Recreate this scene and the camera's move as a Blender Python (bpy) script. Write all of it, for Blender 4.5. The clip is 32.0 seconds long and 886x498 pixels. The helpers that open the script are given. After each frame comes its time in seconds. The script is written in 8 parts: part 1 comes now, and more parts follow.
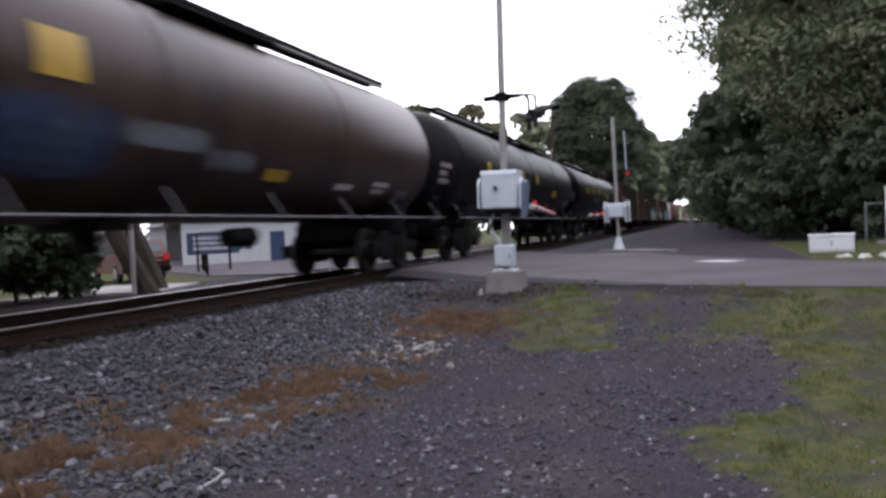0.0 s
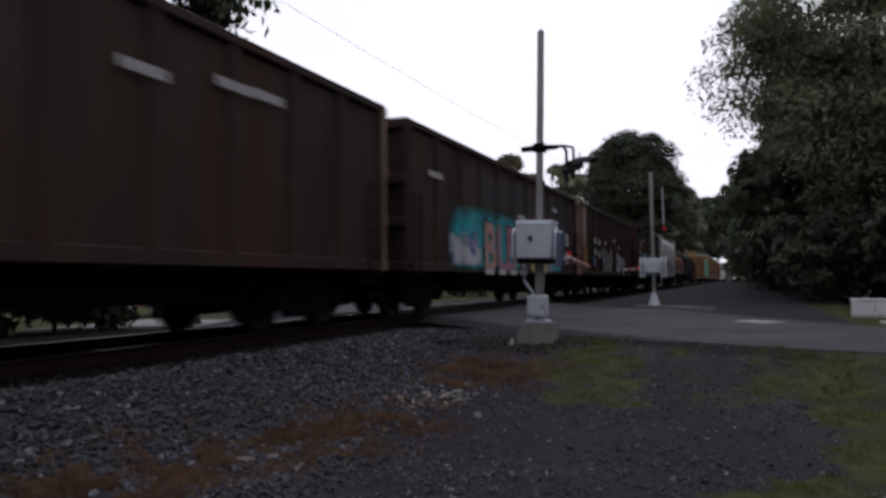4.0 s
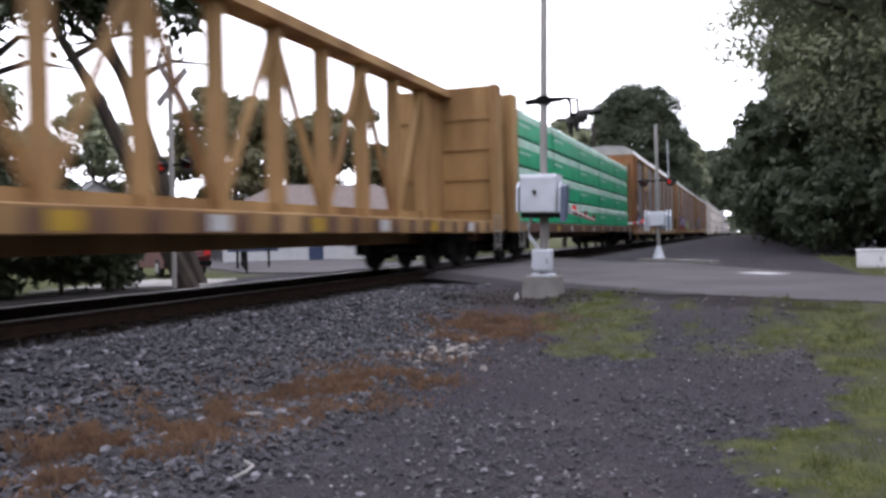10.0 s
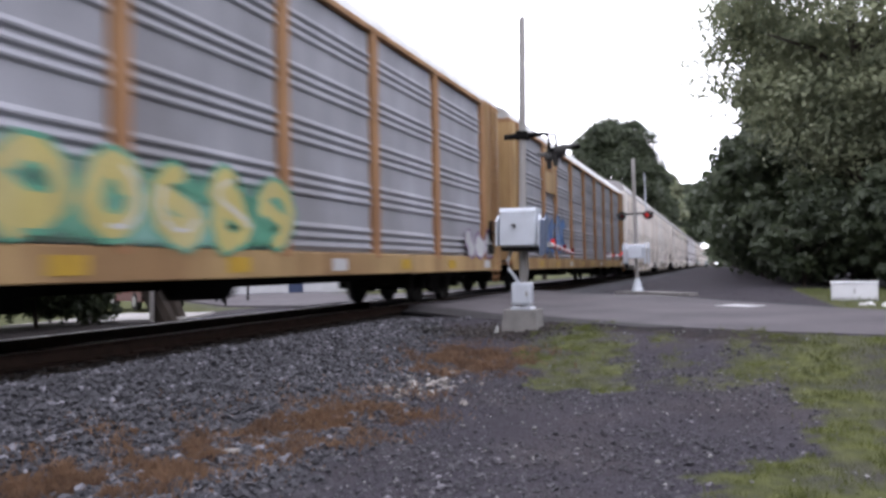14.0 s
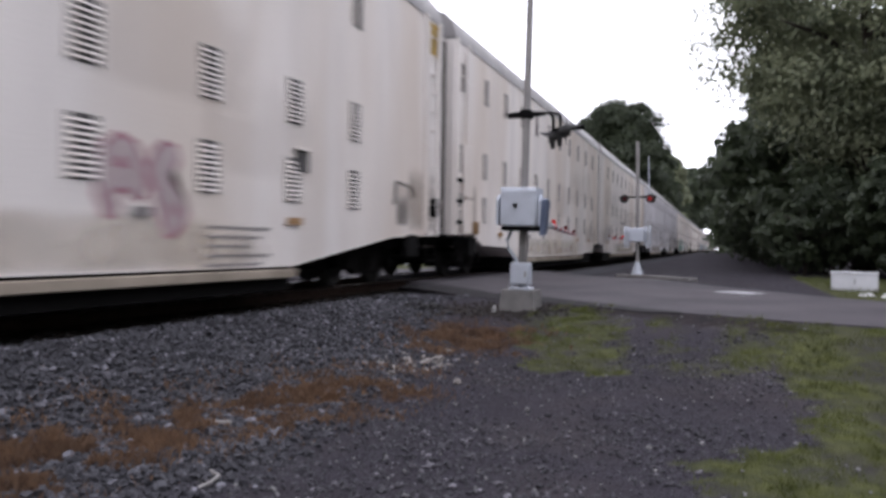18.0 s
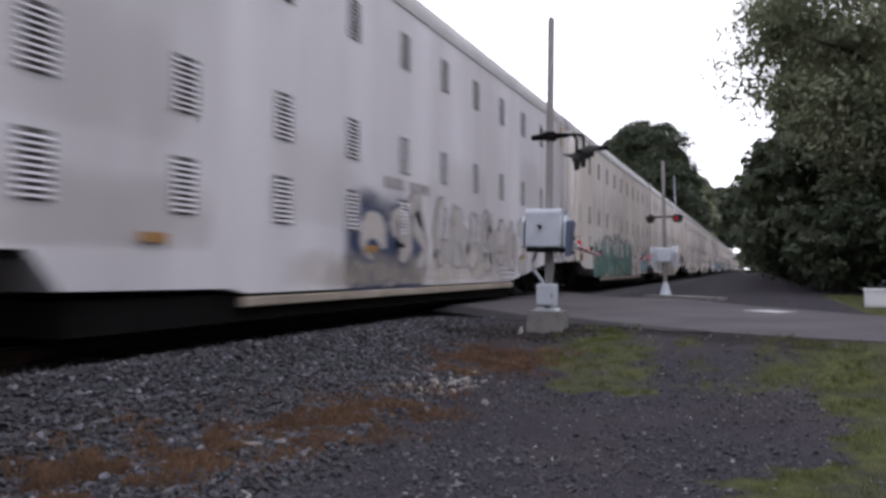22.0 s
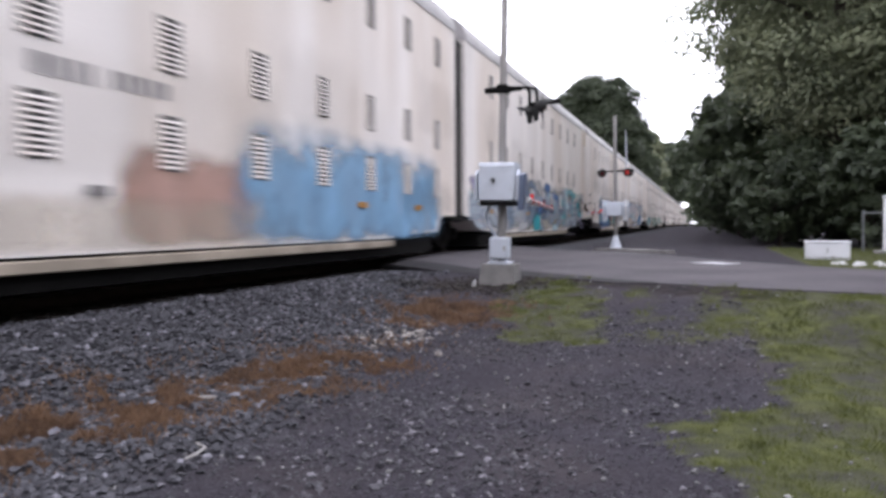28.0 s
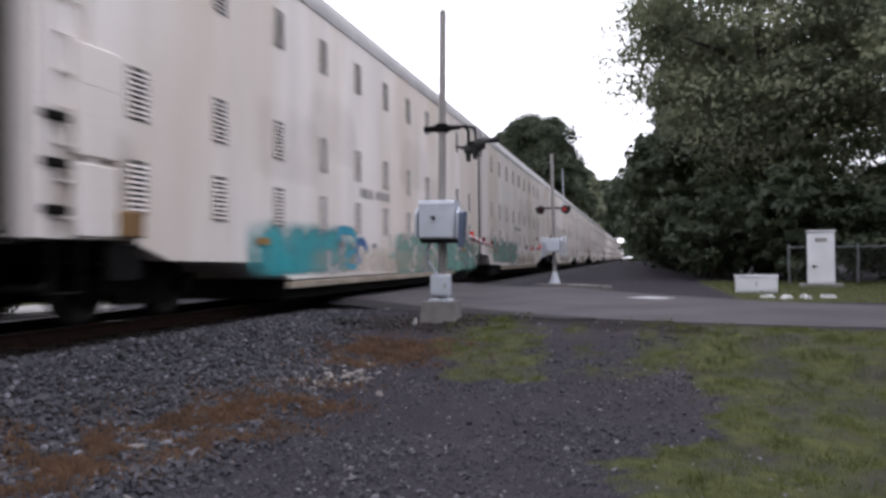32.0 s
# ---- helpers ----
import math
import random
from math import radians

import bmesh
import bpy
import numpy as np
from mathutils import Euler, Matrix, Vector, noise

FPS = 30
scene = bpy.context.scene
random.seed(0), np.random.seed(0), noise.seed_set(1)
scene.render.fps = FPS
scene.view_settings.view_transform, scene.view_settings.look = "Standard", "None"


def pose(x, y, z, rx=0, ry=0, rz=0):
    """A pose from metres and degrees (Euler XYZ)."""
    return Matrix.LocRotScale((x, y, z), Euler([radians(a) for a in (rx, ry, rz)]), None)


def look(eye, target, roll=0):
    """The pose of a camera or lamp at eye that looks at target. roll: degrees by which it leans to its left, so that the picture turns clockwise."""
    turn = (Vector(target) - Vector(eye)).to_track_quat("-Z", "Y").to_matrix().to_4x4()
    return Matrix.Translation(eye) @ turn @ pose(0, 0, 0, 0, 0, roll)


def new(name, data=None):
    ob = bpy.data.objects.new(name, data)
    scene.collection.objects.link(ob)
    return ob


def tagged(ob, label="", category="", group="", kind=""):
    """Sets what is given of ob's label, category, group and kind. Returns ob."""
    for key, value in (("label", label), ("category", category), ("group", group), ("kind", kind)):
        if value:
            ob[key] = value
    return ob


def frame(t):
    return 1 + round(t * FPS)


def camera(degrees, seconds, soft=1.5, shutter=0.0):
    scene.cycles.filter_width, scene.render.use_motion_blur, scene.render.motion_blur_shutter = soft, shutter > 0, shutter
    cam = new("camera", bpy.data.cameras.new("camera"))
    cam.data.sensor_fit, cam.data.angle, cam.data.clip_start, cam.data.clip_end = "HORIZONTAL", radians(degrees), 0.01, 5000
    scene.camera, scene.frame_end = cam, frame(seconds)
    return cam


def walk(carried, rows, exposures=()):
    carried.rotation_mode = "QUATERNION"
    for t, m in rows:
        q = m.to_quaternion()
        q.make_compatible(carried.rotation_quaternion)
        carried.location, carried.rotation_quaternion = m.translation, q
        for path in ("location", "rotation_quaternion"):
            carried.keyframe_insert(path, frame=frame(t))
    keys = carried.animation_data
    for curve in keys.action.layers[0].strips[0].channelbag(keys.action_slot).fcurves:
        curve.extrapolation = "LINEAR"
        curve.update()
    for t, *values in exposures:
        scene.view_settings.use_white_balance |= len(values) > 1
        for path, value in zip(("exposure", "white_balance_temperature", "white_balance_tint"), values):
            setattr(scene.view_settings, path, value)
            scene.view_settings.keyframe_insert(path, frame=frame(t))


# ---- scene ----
cam = camera(61.0, 32.0, soft=3.1, shutter=0.4)
# rows of seconds, place, yaw to the left, pitch up, lean
PATH = [
    (0, -0.047, -0.02, 0.93, 19.1, -1.37, -2.65), (0.5, -0.045, -0.031, 0.935, 18.54, -0.92, -1.42),
    (1, -0.05, -0.027, 0.939, 18.62, -0.07, -1.09), (1.5, -0.046, -0.063, 0.929, 20.1, 0.74, -0.73),
    (2, -0.052, -0.06, 0.936, 20.96, 1.67, -0.28), (2.5, -0.052, -0.065, 0.921, 21.35, 1.84, -0.05),
    (4.5, -0.043, 0.007, 0.915, 21.56, 2.42, -0.28), (5, -0.056, -0.039, 0.906, 20.81, 1.92, -0.56),
    (5.5, -0.051, -0.036, 0.858, 21.18, 0.02, -1.62), (6, -0.042, -0.044, 0.882, 21.93, -1.26, -1.27),
    (6.5, -0.059, 0.013, 0.886, 21.32, -2.48, -0.86), (7, -0.048, -0.034, 0.895, 21.98, -1.38, -1.17),
    (7.5, -0.064, -0.009, 0.893, 22.39, 0.61, -0.52), (8, -0.05, -0.018, 0.877, 21.6, 0.5, -1.25),
    (8.5, -0.059, 0.011, 0.888, 21.14, -0.57, -0.51), (9, -0.036, 0.055, 0.882, 21.67, -0.21, -0.83),
    (9.5, -0.035, 0.007, 0.88, 22.46, -1.35, -1.51), (10, -0.063, 0.032, 0.893, 21.91, -0.94, -1.01),
    (10.5, -0.038, -0.026, 0.896, 20.73, -0.82, -1.08), (11, -0.066, 0.007, 0.881, 21.24, -0.98, -1.35),
    (11.5, -0.056, -0.016, 0.899, 21.11, 1.02, -0.72), (12, -0.045, -0.043, 0.896, 21.6, 1.15, -0.21),
    (12.5, -0.054, -0.009, 0.881, 21.11, 0.2, -1.05), (13, -0.062, 0.058, 0.846, 21.3, 2.23, 0.59),
    (13.5, -0.046, -0.004, 0.909, 20.32, 2.08, -0.77), (15.5, -0.041, -0.011, 0.913, 20.84, 0.39, -1.85),
    (16, -0.069, -0.027, 0.874, 21.44, 2.18, -2.73), (16.5, -0.007, 0.045, 0.89, 27.16, 0.82, 5.46),
    (17, 0.001, 0.055, 0.907, 29.84, -2.5, 3.71), (17.5, -0.032, 0.102, 0.932, 23.13, -1.97, 2.61),
    (18, -0.037, 0.063, 0.92, 20.48, -0.27, 0.8), (18.5, -0.079, 0.094, 0.921, 19.84, 4.33, 1.4),
    (19, 0.007, 0.014, 0.894, 16.53, 3.27, 0.61), (19.5, -0.038, 0.053, 0.906, 20.1, 0.78, 0.44),
    (20, 0.018, -0.004, 0.881, 20, 3.17, 0.46), (20.5, -0.007, 0.033, 0.906, 21.31, 1.32, 0.55),
    (21, -0.004, 0.042, 0.905, 20.8, 1.2, 0.36), (21.5, 0.003, -0.007, 0.897, 20.97, 1.63, -0.06),
    (22, -0.002, -0, 0.897, 22.49, 1.54, -0.07), (22.5, -0.019, 0.014, 0.908, 22.41, 2.41, 0.15),
    (23, -0.001, 0.003, 0.9, 22.27, 1, 0.36), (23.5, 0.003, 0.027, 0.897, 22.29, 0.39, 0.58),
    (24, 0.007, 0.014, 0.876, 21.83, -0.39, 1.14), (24.5, -0.009, 0.031, 0.888, 21.37, -1.78, 1.73),
    (25, 0.007, 0.059, 0.896, 21.66, -2.16, 1.66), (25.5, -0.021, 0.006, 0.895, 22.91, -0.83, 0.95),
    (27.5, 0.007, 0.018, 0.856, 23.22, -2.43, -1.37), (28, 0.009, -0.01, 0.877, 19, -1.9, -0.27),
    (28.5, 0.013, 0.01, 0.88, 17.35, -0.92, 0.47), (29, 0.031, 0.018, 0.911, 17.2, -2.24, -0.16),
    (29.5, 0.022, 0.033, 0.872, 14.93, -1.07, 0.52), (30, 0.026, 0.013, 0.899, 14, -0.3, 1),
    (30.5, 0.012, 0.031, 0.89, 13.26, -1, 1.01), (31, -0.002, 0.032, 0.903, 13.63, -0.13, 0.18),
    (31.5, 0.008, 0.026, 0.895, 14.12, 0.27, -0.17), (32, 0.009, 0.015, 0.898, 14.48, 0.83, -0.7),
]

def eye(x, y, z, yaw, pitch, lean):
    return (Matrix.Translation((x, y, z)) @ Matrix.Rotation(radians(yaw), 4, "Z")
            @ Matrix.Rotation(radians(90 + pitch), 4, "X") @ Matrix.Rotation(radians(lean), 4, "Z"))


EXPOSURE = [(0, -0.52), (1, -0.2), (2, -1.4), (2.5, -1.55), (4.5, -2.1), (5.2, -2.1), (6, -0.5), (7, 0.4), (8, -2.05), (8.2, -2.05), (9, -0.75),
            (10, -0.4), (11, -0.65), (12, -0.48), (13, -0.05), (13.5, -0.05), (15.5, 0), (16.2, 0.02), (17, -0.42), (18, -0.72), (19, -1.85), (20, -1.38),
            (21, -0.93), (22, -0.88), (23, -1.14), (24, -1.02), (25, -0.32), (27.5, 0), (28, -0.16), (29, -0.7), (30, -0.35), (31, -0.35), (32, -0.7)]
walk(cam, [(r[0], eye(*r[1:])) for r in PATH], [(t, v, 6230, 12) for t, v in EXPOSURE])

# ---- world and sun: bright overcast evening ----
SUN_EL, SUN_AZ = 58.0, -150.0      # degrees; azimuth to the left of +y
world = bpy.data.worlds.new("overcast_sky")
scene.world = world
world.use_nodes = True
wn, wl = world.node_tree.nodes, world.node_tree.links
wn.clear()
w_out = wn.new("ShaderNodeOutputWorld")
w_sky = wn.new("ShaderNodeTexSky")
w_sky.sky_type, w_sky.sun_disc = "NISHITA", False
w_sky.sun_elevation, w_sky.sun_rotation = radians(SUN_EL), radians(-SUN_AZ)
w_sky.dust_density, w_sky.air_density = 4.0, 1.0
w_b1, w_b2, w_mix = wn.new("ShaderNodeBackground"), wn.new("ShaderNodeBackground"), wn.new("ShaderNodeMixShader")
w_b1.inputs[1].default_value = 0.12
w_noise, w_ramp, w_co = wn.new("ShaderNodeTexNoise"), wn.new("ShaderNodeValToRGB"), wn.new("ShaderNodeTexCoord")
w_noise.inputs["Scale"].default_value, w_noise.inputs["Detail"].default_value = 2.2, 5
w_ramp.color_ramp.elements[0].position, w_ramp.color_ramp.elements[1].position = 0.3, 0.7
w_ramp.color_ramp.elements[0].color = (0.92, 0.9, 0.97, 1)
w_ramp.color_ramp.elements[1].color = (1.0, 0.985, 1.05, 1)
wl.new(w_co.outputs["Generated"], w_noise.inputs["Vector"])
wl.new(w_noise.outputs["Fac"], w_ramp.inputs["Fac"])
wl.new(w_ramp.outputs["Color"], w_b2.inputs["Color"])
# the evening glow: the cloud is brighter down the line than behind
w_dot, w_range = wn.new("ShaderNodeVectorMath"), wn.new("ShaderNodeMapRange")
w_dot.operation = "DOT_PRODUCT"
w_dot.inputs[1].default_value = Vector((-0.15, 0.93, 0.33)).normalized()
wl.new(w_co.outputs["Generated"], w_dot.inputs[0])
wl.new(w_dot.outputs["Value"], w_range.inputs["Value"])
w_range.inputs["From Min"].default_value, w_range.inputs["From Max"].default_value = -0.5, 1.0
w_range.inputs["To Min"].default_value, w_range.inputs["To Max"].default_value = 2.5, 5.0
wl.new(w_range.outputs["Result"], w_b2.inputs[1])
wl.new(w_sky.outputs["Color"], w_b1.inputs["Color"])
w_mix.inputs[0].default_value = 0.88
wl.new(w_b1.outputs[0], w_mix.inputs[1])
wl.new(w_b2.outputs[0], w_mix.inputs[2])
wl.new(w_mix.outputs[0], w_out.inputs["Surface"])
sun = new("sun", bpy.data.lights.new("sun", "SUN"))
sun.data.energy, sun.data.angle, sun.data.color = 0.5, radians(24), (1.0, 0.95, 0.99)
_e, _a = radians(SUN_EL), radians(SUN_AZ)
sun.matrix_world = look((-math.sin(_a) * math.cos(_e) * 60, math.cos(_a) * math.cos(_e) * 60, math.sin(_e) * 60), (0, 0, 0))

# ---- plan ----
TRACK, RAIL, SPEED = -7.6, 0.13, 20.04     # track's middle, top of rail, metres a second towards -y


# ---- materials ----
BASE_SCALE = 0.7                                 # scales every base colour down, so the sky stays brighter against it


def dull(col):
    return tuple(min(1.0, c * BASE_SCALE) for c in col)


def mat(name, col, rough=0.75, metal=0.0, var=0.18, scale=3.0, fine=40.0, bump=0.15, streak=1.0, col2=None, amount=0.5, rand=0.0, emit=0.0, spec=0.5):
    """A surface with stains at one scale and grain at another. col2: a second colour in patches, up to amount. streak < 1 draws stains out downwards."""
    col, col2 = dull(col), dull(col2) if col2 else None
    m = bpy.data.materials.new(name)
    m.use_nodes = True
    n, l = m.node_tree.nodes, m.node_tree.links
    b = n["Principled BSDF"]
    b.inputs["Roughness"].default_value, b.inputs["Metallic"].default_value = rough, metal
    b.inputs["Specular IOR Level"].default_value = spec
    co, mp = n.new("ShaderNodeTexCoord"), n.new("ShaderNodeMapping")
    mp.inputs["Scale"].default_value = (1, 1, streak)
    l.new(co.outputs["Object"], mp.inputs["Vector"])
    n1, n2 = n.new("ShaderNodeTexNoise"), n.new("ShaderNodeTexNoise")
    n1.inputs["Scale"].default_value, n1.inputs["Detail"].default_value = scale, 6
    n2.inputs["Scale"].default_value, n2.inputs["Detail"].default_value = fine, 4
    l.new(mp.outputs[0], n1.inputs["Vector"])
    l.new(co.outputs["Object"], n2.inputs["Vector"])
    ramp = n.new("ShaderNodeValToRGB")
    e = ramp.color_ramp.elements
    e[0].position, e[1].position = 0.32, 0.68
    e[0].color = (*[c * (1 - var) for c in col], 1)
    e[1].color = (*[min(1, c * (1 + var)) for c in col], 1)
    l.new(n1.outputs["Fac"], ramp.inputs["Fac"])
    out = ramp.outputs["Color"]
    if col2:
        n3, r3, mx = n.new("ShaderNodeTexNoise"), n.new("ShaderNodeValToRGB"), n.new("ShaderNodeMix")
        n3.inputs["Scale"].default_value, n3.inputs["Detail"].default_value = scale * 0.55, 8
        l.new(mp.outputs[0], n3.inputs["Vector"])
        r3.color_ramp.elements[0].position, r3.color_ramp.elements[1].position = 0.46, 0.62
        r3.color_ramp.elements[1].color = (amount, amount, amount, 1)
        l.new(n3.outputs["Fac"], r3.inputs["Fac"])
        mx.data_type = "RGBA"
        l.new(r3.outputs["Color"], mx.inputs["Factor"])
        l.new(out, mx.inputs["A"])
        mx.inputs["B"].default_value = (*col2, 1)
        out = mx.outputs["Result"]
    gm = n.new("ShaderNodeMix")
    gm.data_type, gm.blend_type = "RGBA", "MULTIPLY"
    gm.inputs["Factor"].default_value = 0.35
    l.new(out, gm.inputs["A"])
    l.new(n2.outputs["Color"], gm.inputs["B"])
    gr = n.new("ShaderNodeMapRange")
    gr.inputs["To Min"].default_value, gr.inputs["To Max"].default_value = 0.6, 1.25
    l.new(n2.outputs["Fac"], gr.inputs["Value"])
    l.new(gr.outputs["Result"], gm.inputs["B"])
    out = gm.outputs["Result"]
    if rand:
        oi, rr, hs = n.new("ShaderNodeObjectInfo"), n.new("ShaderNodeMapRange"), n.new("ShaderNodeHueSaturation")
        rr.inputs["To Min"].default_value, rr.inputs["To Max"].default_value = 1 - rand, 1 + rand
        l.new(oi.outputs["Random"], rr.inputs["Value"])
        l.new(rr.outputs["Result"], hs.inputs["Value"])
        l.new(out, hs.inputs["Color"])
        out = hs.outputs["Color"]
    l.new(out, b.inputs["Base Color"])
    if bump:
        bp = n.new("ShaderNodeBump")
        bp.inputs["Strength"].default_value, bp.inputs["Distance"].default_value = bump, 0.02
        l.new(n2.outputs["Fac"], bp.inputs["Height"])
        l.new(bp.outputs["Normal"], b.inputs["Normal"])
    if emit:
        b.inputs["Emission Color"].default_value = (*col, 1)
        b.inputs["Emission Strength"].default_value = emit
    return m


def leaf_mat(name, dark, light, drift=0.45):
    """Foliage: each leaf its own green, thin enough to let some light through."""
    m = bpy.data.materials.new(name)
    m.use_nodes = True
    n, l = m.node_tree.nodes, m.node_tree.links
    b = n["Principled BSDF"]
    b.inputs["Roughness"].default_value = 0.6
    g, r = n.new("ShaderNodeNewGeometry"), n.new("ShaderNodeValToRGB")
    r.color_ramp.elements[0].color, r.color_ramp.elements[1].color = (*dark, 1), (*light, 1)
    # the hue drifts from spray to spray, and a little from leaf to leaf
    co, nz, ad = n.new("ShaderNodeTexCoord"), n.new("ShaderNodeTexNoise"), n.new("ShaderNodeMix")
    nz.inputs["Scale"].default_value, nz.inputs["Detail"].default_value = drift, 3
    l.new(co.outputs["Object"], nz.inputs["Vector"])
    st = n.new("ShaderNodeMapRange")
    st.inputs["From Min"].default_value, st.inputs["From Max"].default_value = 0.3, 0.7
    l.new(nz.outputs["Fac"], st.inputs["Value"])
    ad.data_type = "FLOAT"
    ad.inputs["Factor"].default_value = 0.4
    l.new(st.outputs["Result"], ad.inputs["A"])
    l.new(g.outputs["Random Per Island"], ad.inputs["B"])
    l.new(ad.outputs["Result"], r.inputs["Fac"])
    l.new(r.outputs["Color"], b.inputs["Base Color"])
    t, mx = n.new("ShaderNodeBsdfTranslucent"), n.new("ShaderNodeMixShader")
    l.new(r.outputs["Color"], t.inputs["Color"])
    mx.inputs[0].default_value = 0.4
    l.new(b.outputs[0], mx.inputs[1])
    l.new(t.outputs[0], mx.inputs[2])
    l.new(mx.outputs[0], n["Material Output"].inputs["Surface"])
    return m


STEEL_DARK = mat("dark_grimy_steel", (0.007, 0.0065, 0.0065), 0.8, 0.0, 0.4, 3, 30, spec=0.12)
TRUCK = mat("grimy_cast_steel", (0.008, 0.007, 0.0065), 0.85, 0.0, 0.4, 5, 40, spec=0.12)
WHEEL = mat("worn_wheel_steel", (0.014, 0.012, 0.011), 0.6, 0.3, 0.3, 6, 40)
RAIL_SIDE = mat("rusty_rail_steel", (0.035, 0.021, 0.016), 0.7, 0.3, 0.3, 6, 60, spec=0.15)
RAIL_TOP = mat("polished_rail_head", (0.55, 0.53, 0.5), 0.28, 1.0, 0.1, 8, 60, bump=0.02)
TANK_BLACK = mat("black_tank_paint", (0.006, 0.0057, 0.007), 0.45, 0, 0.35, 1.2, 25, 0.04, 0.3, (0.014, 0.012, 0.012), 0.6, spec=0.1)
TANK_BROWN = mat("brown_black_tank_paint", (0.035, 0.023, 0.021), 0.38, 0, 0.35, 1.2, 25, 0.04, 0.3, (0.07, 0.045, 0.036), 0.7, spec=0.2)
GOND_BROWN = mat("weathered_brown_steel", (0.062, 0.043, 0.038), 0.75, 0, 0.35, 1.4, 30, 0.12, 0.25, (0.075, 0.042, 0.03), 0.7, spec=0.12)
GOND_RUST = mat("rusty_red_steel", (0.1, 0.034, 0.024), 0.8, 0, 0.35, 1.6, 30, 0.12, 0.3, (0.05, 0.03, 0.026), 0.8, spec=0.12)
GOND_DARK = mat("dark_grey_brown_steel", (0.036, 0.03, 0.028), 0.75, 0, 0.35, 1.4, 30, 0.12, 0.25, (0.045, 0.03, 0.023), 0.6, spec=0.12)
TAN_RUST = mat("tan_rust_panel", (0.33, 0.22, 0.15), 0.8, 0, 0.3, 2, 30, 0.1, 0.4, (0.14, 0.07, 0.045), 0.8)
HOPPER_WHITE = mat("dusty_white_hopper_paint", (0.62, 0.62, 0.64), 0.6, 0, 0.1, 0.9, 30, 0.04, 0.25, (0.42, 0.4, 0.39), 0.6, spec=0.12)
COIL = mat("orange_brown_hood_paint", (0.22, 0.085, 0.05), 0.65, 0, 0.22, 1.3, 30, 0.06, 0.4, (0.15, 0.06, 0.038), 0.7, spec=0.12)
CB_YELLOW = mat("dusty_yellow_steel", (0.44, 0.28, 0.13), 0.65, 0, 0.24, 1.4, 30, 0.06, 0.3, (0.25, 0.135, 0.065), 0.8, spec=0.12)
COIL_DECK = mat("dark_maroon_deck_paint", (0.08, 0.028, 0.034), 0.7, 0, 0.3, 2, 30, 0.1)
RAIL_GREY = mat("grimy_grey_pipe", (0.1, 0.1, 0.11), 0.6, 0, 0.25, 4, 40, 0.05)
CB_DARK = mat("brown_deck_steel", (0.14, 0.07, 0.045), 0.8, 0, 0.3, 2, 30, 0.1)
WRAP_GREEN = mat("green_lumber_wrap", (0.012, 0.5, 0.23), 0.45, 0, 0.16, 1.6, 22, 0.12, 1.0, (0.04, 0.62, 0.33), 0.6)
# pale print on the packs, and the glare painted along their tops
WRAP_PRINT_GLARE = mat("white_wrap_print_and_glare", (0.6, 0.88, 0.76), 0.5, 0, 0.18, 1.5, 22, 0.1, 1.0, (0.2, 0.66, 0.45), 0.55)
RACK_GREY = mat("galvanised_rack_panel", (0.37, 0.375, 0.42), 0.7, 0.0, 0.16, 1.5, 35, 0.05, 0.3, (0.24, 0.235, 0.25), 0.6, 0.08, spec=0.15)
RACK_BROWN = mat("browned_rack_panel", (0.31, 0.295, 0.31), 0.7, 0.0, 0.18, 1.5, 35, 0.06, 0.3, (0.19, 0.15, 0.14), 0.6, 0.08, spec=0.15)
RACK_POST = mat("tan_rack_post", (0.38, 0.215, 0.11), 0.65, 0, 0.22, 2, 30, 0.06, 0.3, (0.33, 0.17, 0.09), 0.7, spec=0.12)
RACK_YELLOW = mat("yellow_rack_paint", (0.48, 0.33, 0.165), 0.6, 0, 0.22, 1.5, 30, 0.06, 0.3, (0.28, 0.165, 0.085), 0.8, spec=0.12)
RACK_ROOF = mat("pale_rack_roof", (0.5, 0.5, 0.5), 0.5, 0.3, 0.15, 2, 30)
MAX_WHITE = mat("dusty_cream_white_paint", (1.14, 1.08, 1.035), 0.85, 0, 0.1, 0.7, 30, 0.03, 0.2, (0.95, 0.84, 0.74), 0.8, spec=0.06)
MAX_GREY = mat("dusty_grey_white_paint", (0.93, 0.905, 0.94), 0.85, 0, 0.1, 0.7, 30, 0.03, 0.2, (0.72, 0.69, 0.71), 0.7, spec=0.06)
MAX_ROOF = mat("grey_roof_sheet", (0.5, 0.48, 0.48), 0.55, 0.1, 0.12, 1.5, 30, spec=0.12)
RACK_DOOR = mat("orange_brown_rack_door", (0.42, 0.21, 0.1), 0.65, 0, 0.22, 1.6, 30, 0.06, 0.3, (0.28, 0.13, 0.07), 0.7, spec=0.12)
# end doors: the deep shade between coupled cars is put into the colour
END_SHADE = mat("shade_darkened_door_paint", (0.17, 0.155, 0.145), 0.8, 0, 0.3, 1.4, 30, 0.06, 0.3, spec=0.12)
# vent backs: the recess's shade is painted on a flat plate
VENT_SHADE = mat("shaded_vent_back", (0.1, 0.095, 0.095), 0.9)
# near-black colour that stands for the shade inside openings
OPENING_SHADE = mat("painted_opening_shade", (0.03, 0.027, 0.027), 0.9)
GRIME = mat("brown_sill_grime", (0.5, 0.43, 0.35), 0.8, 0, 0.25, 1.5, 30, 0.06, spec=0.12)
BLACK_PART = mat("black_rubber_bellows", (0.03, 0.026, 0.026), 0.85)
DECAL_WHITE = mat("white_stencil_paint", (0.62, 0.62, 0.64), 0.6, 0, 0.1, 6, 40, 0.0)
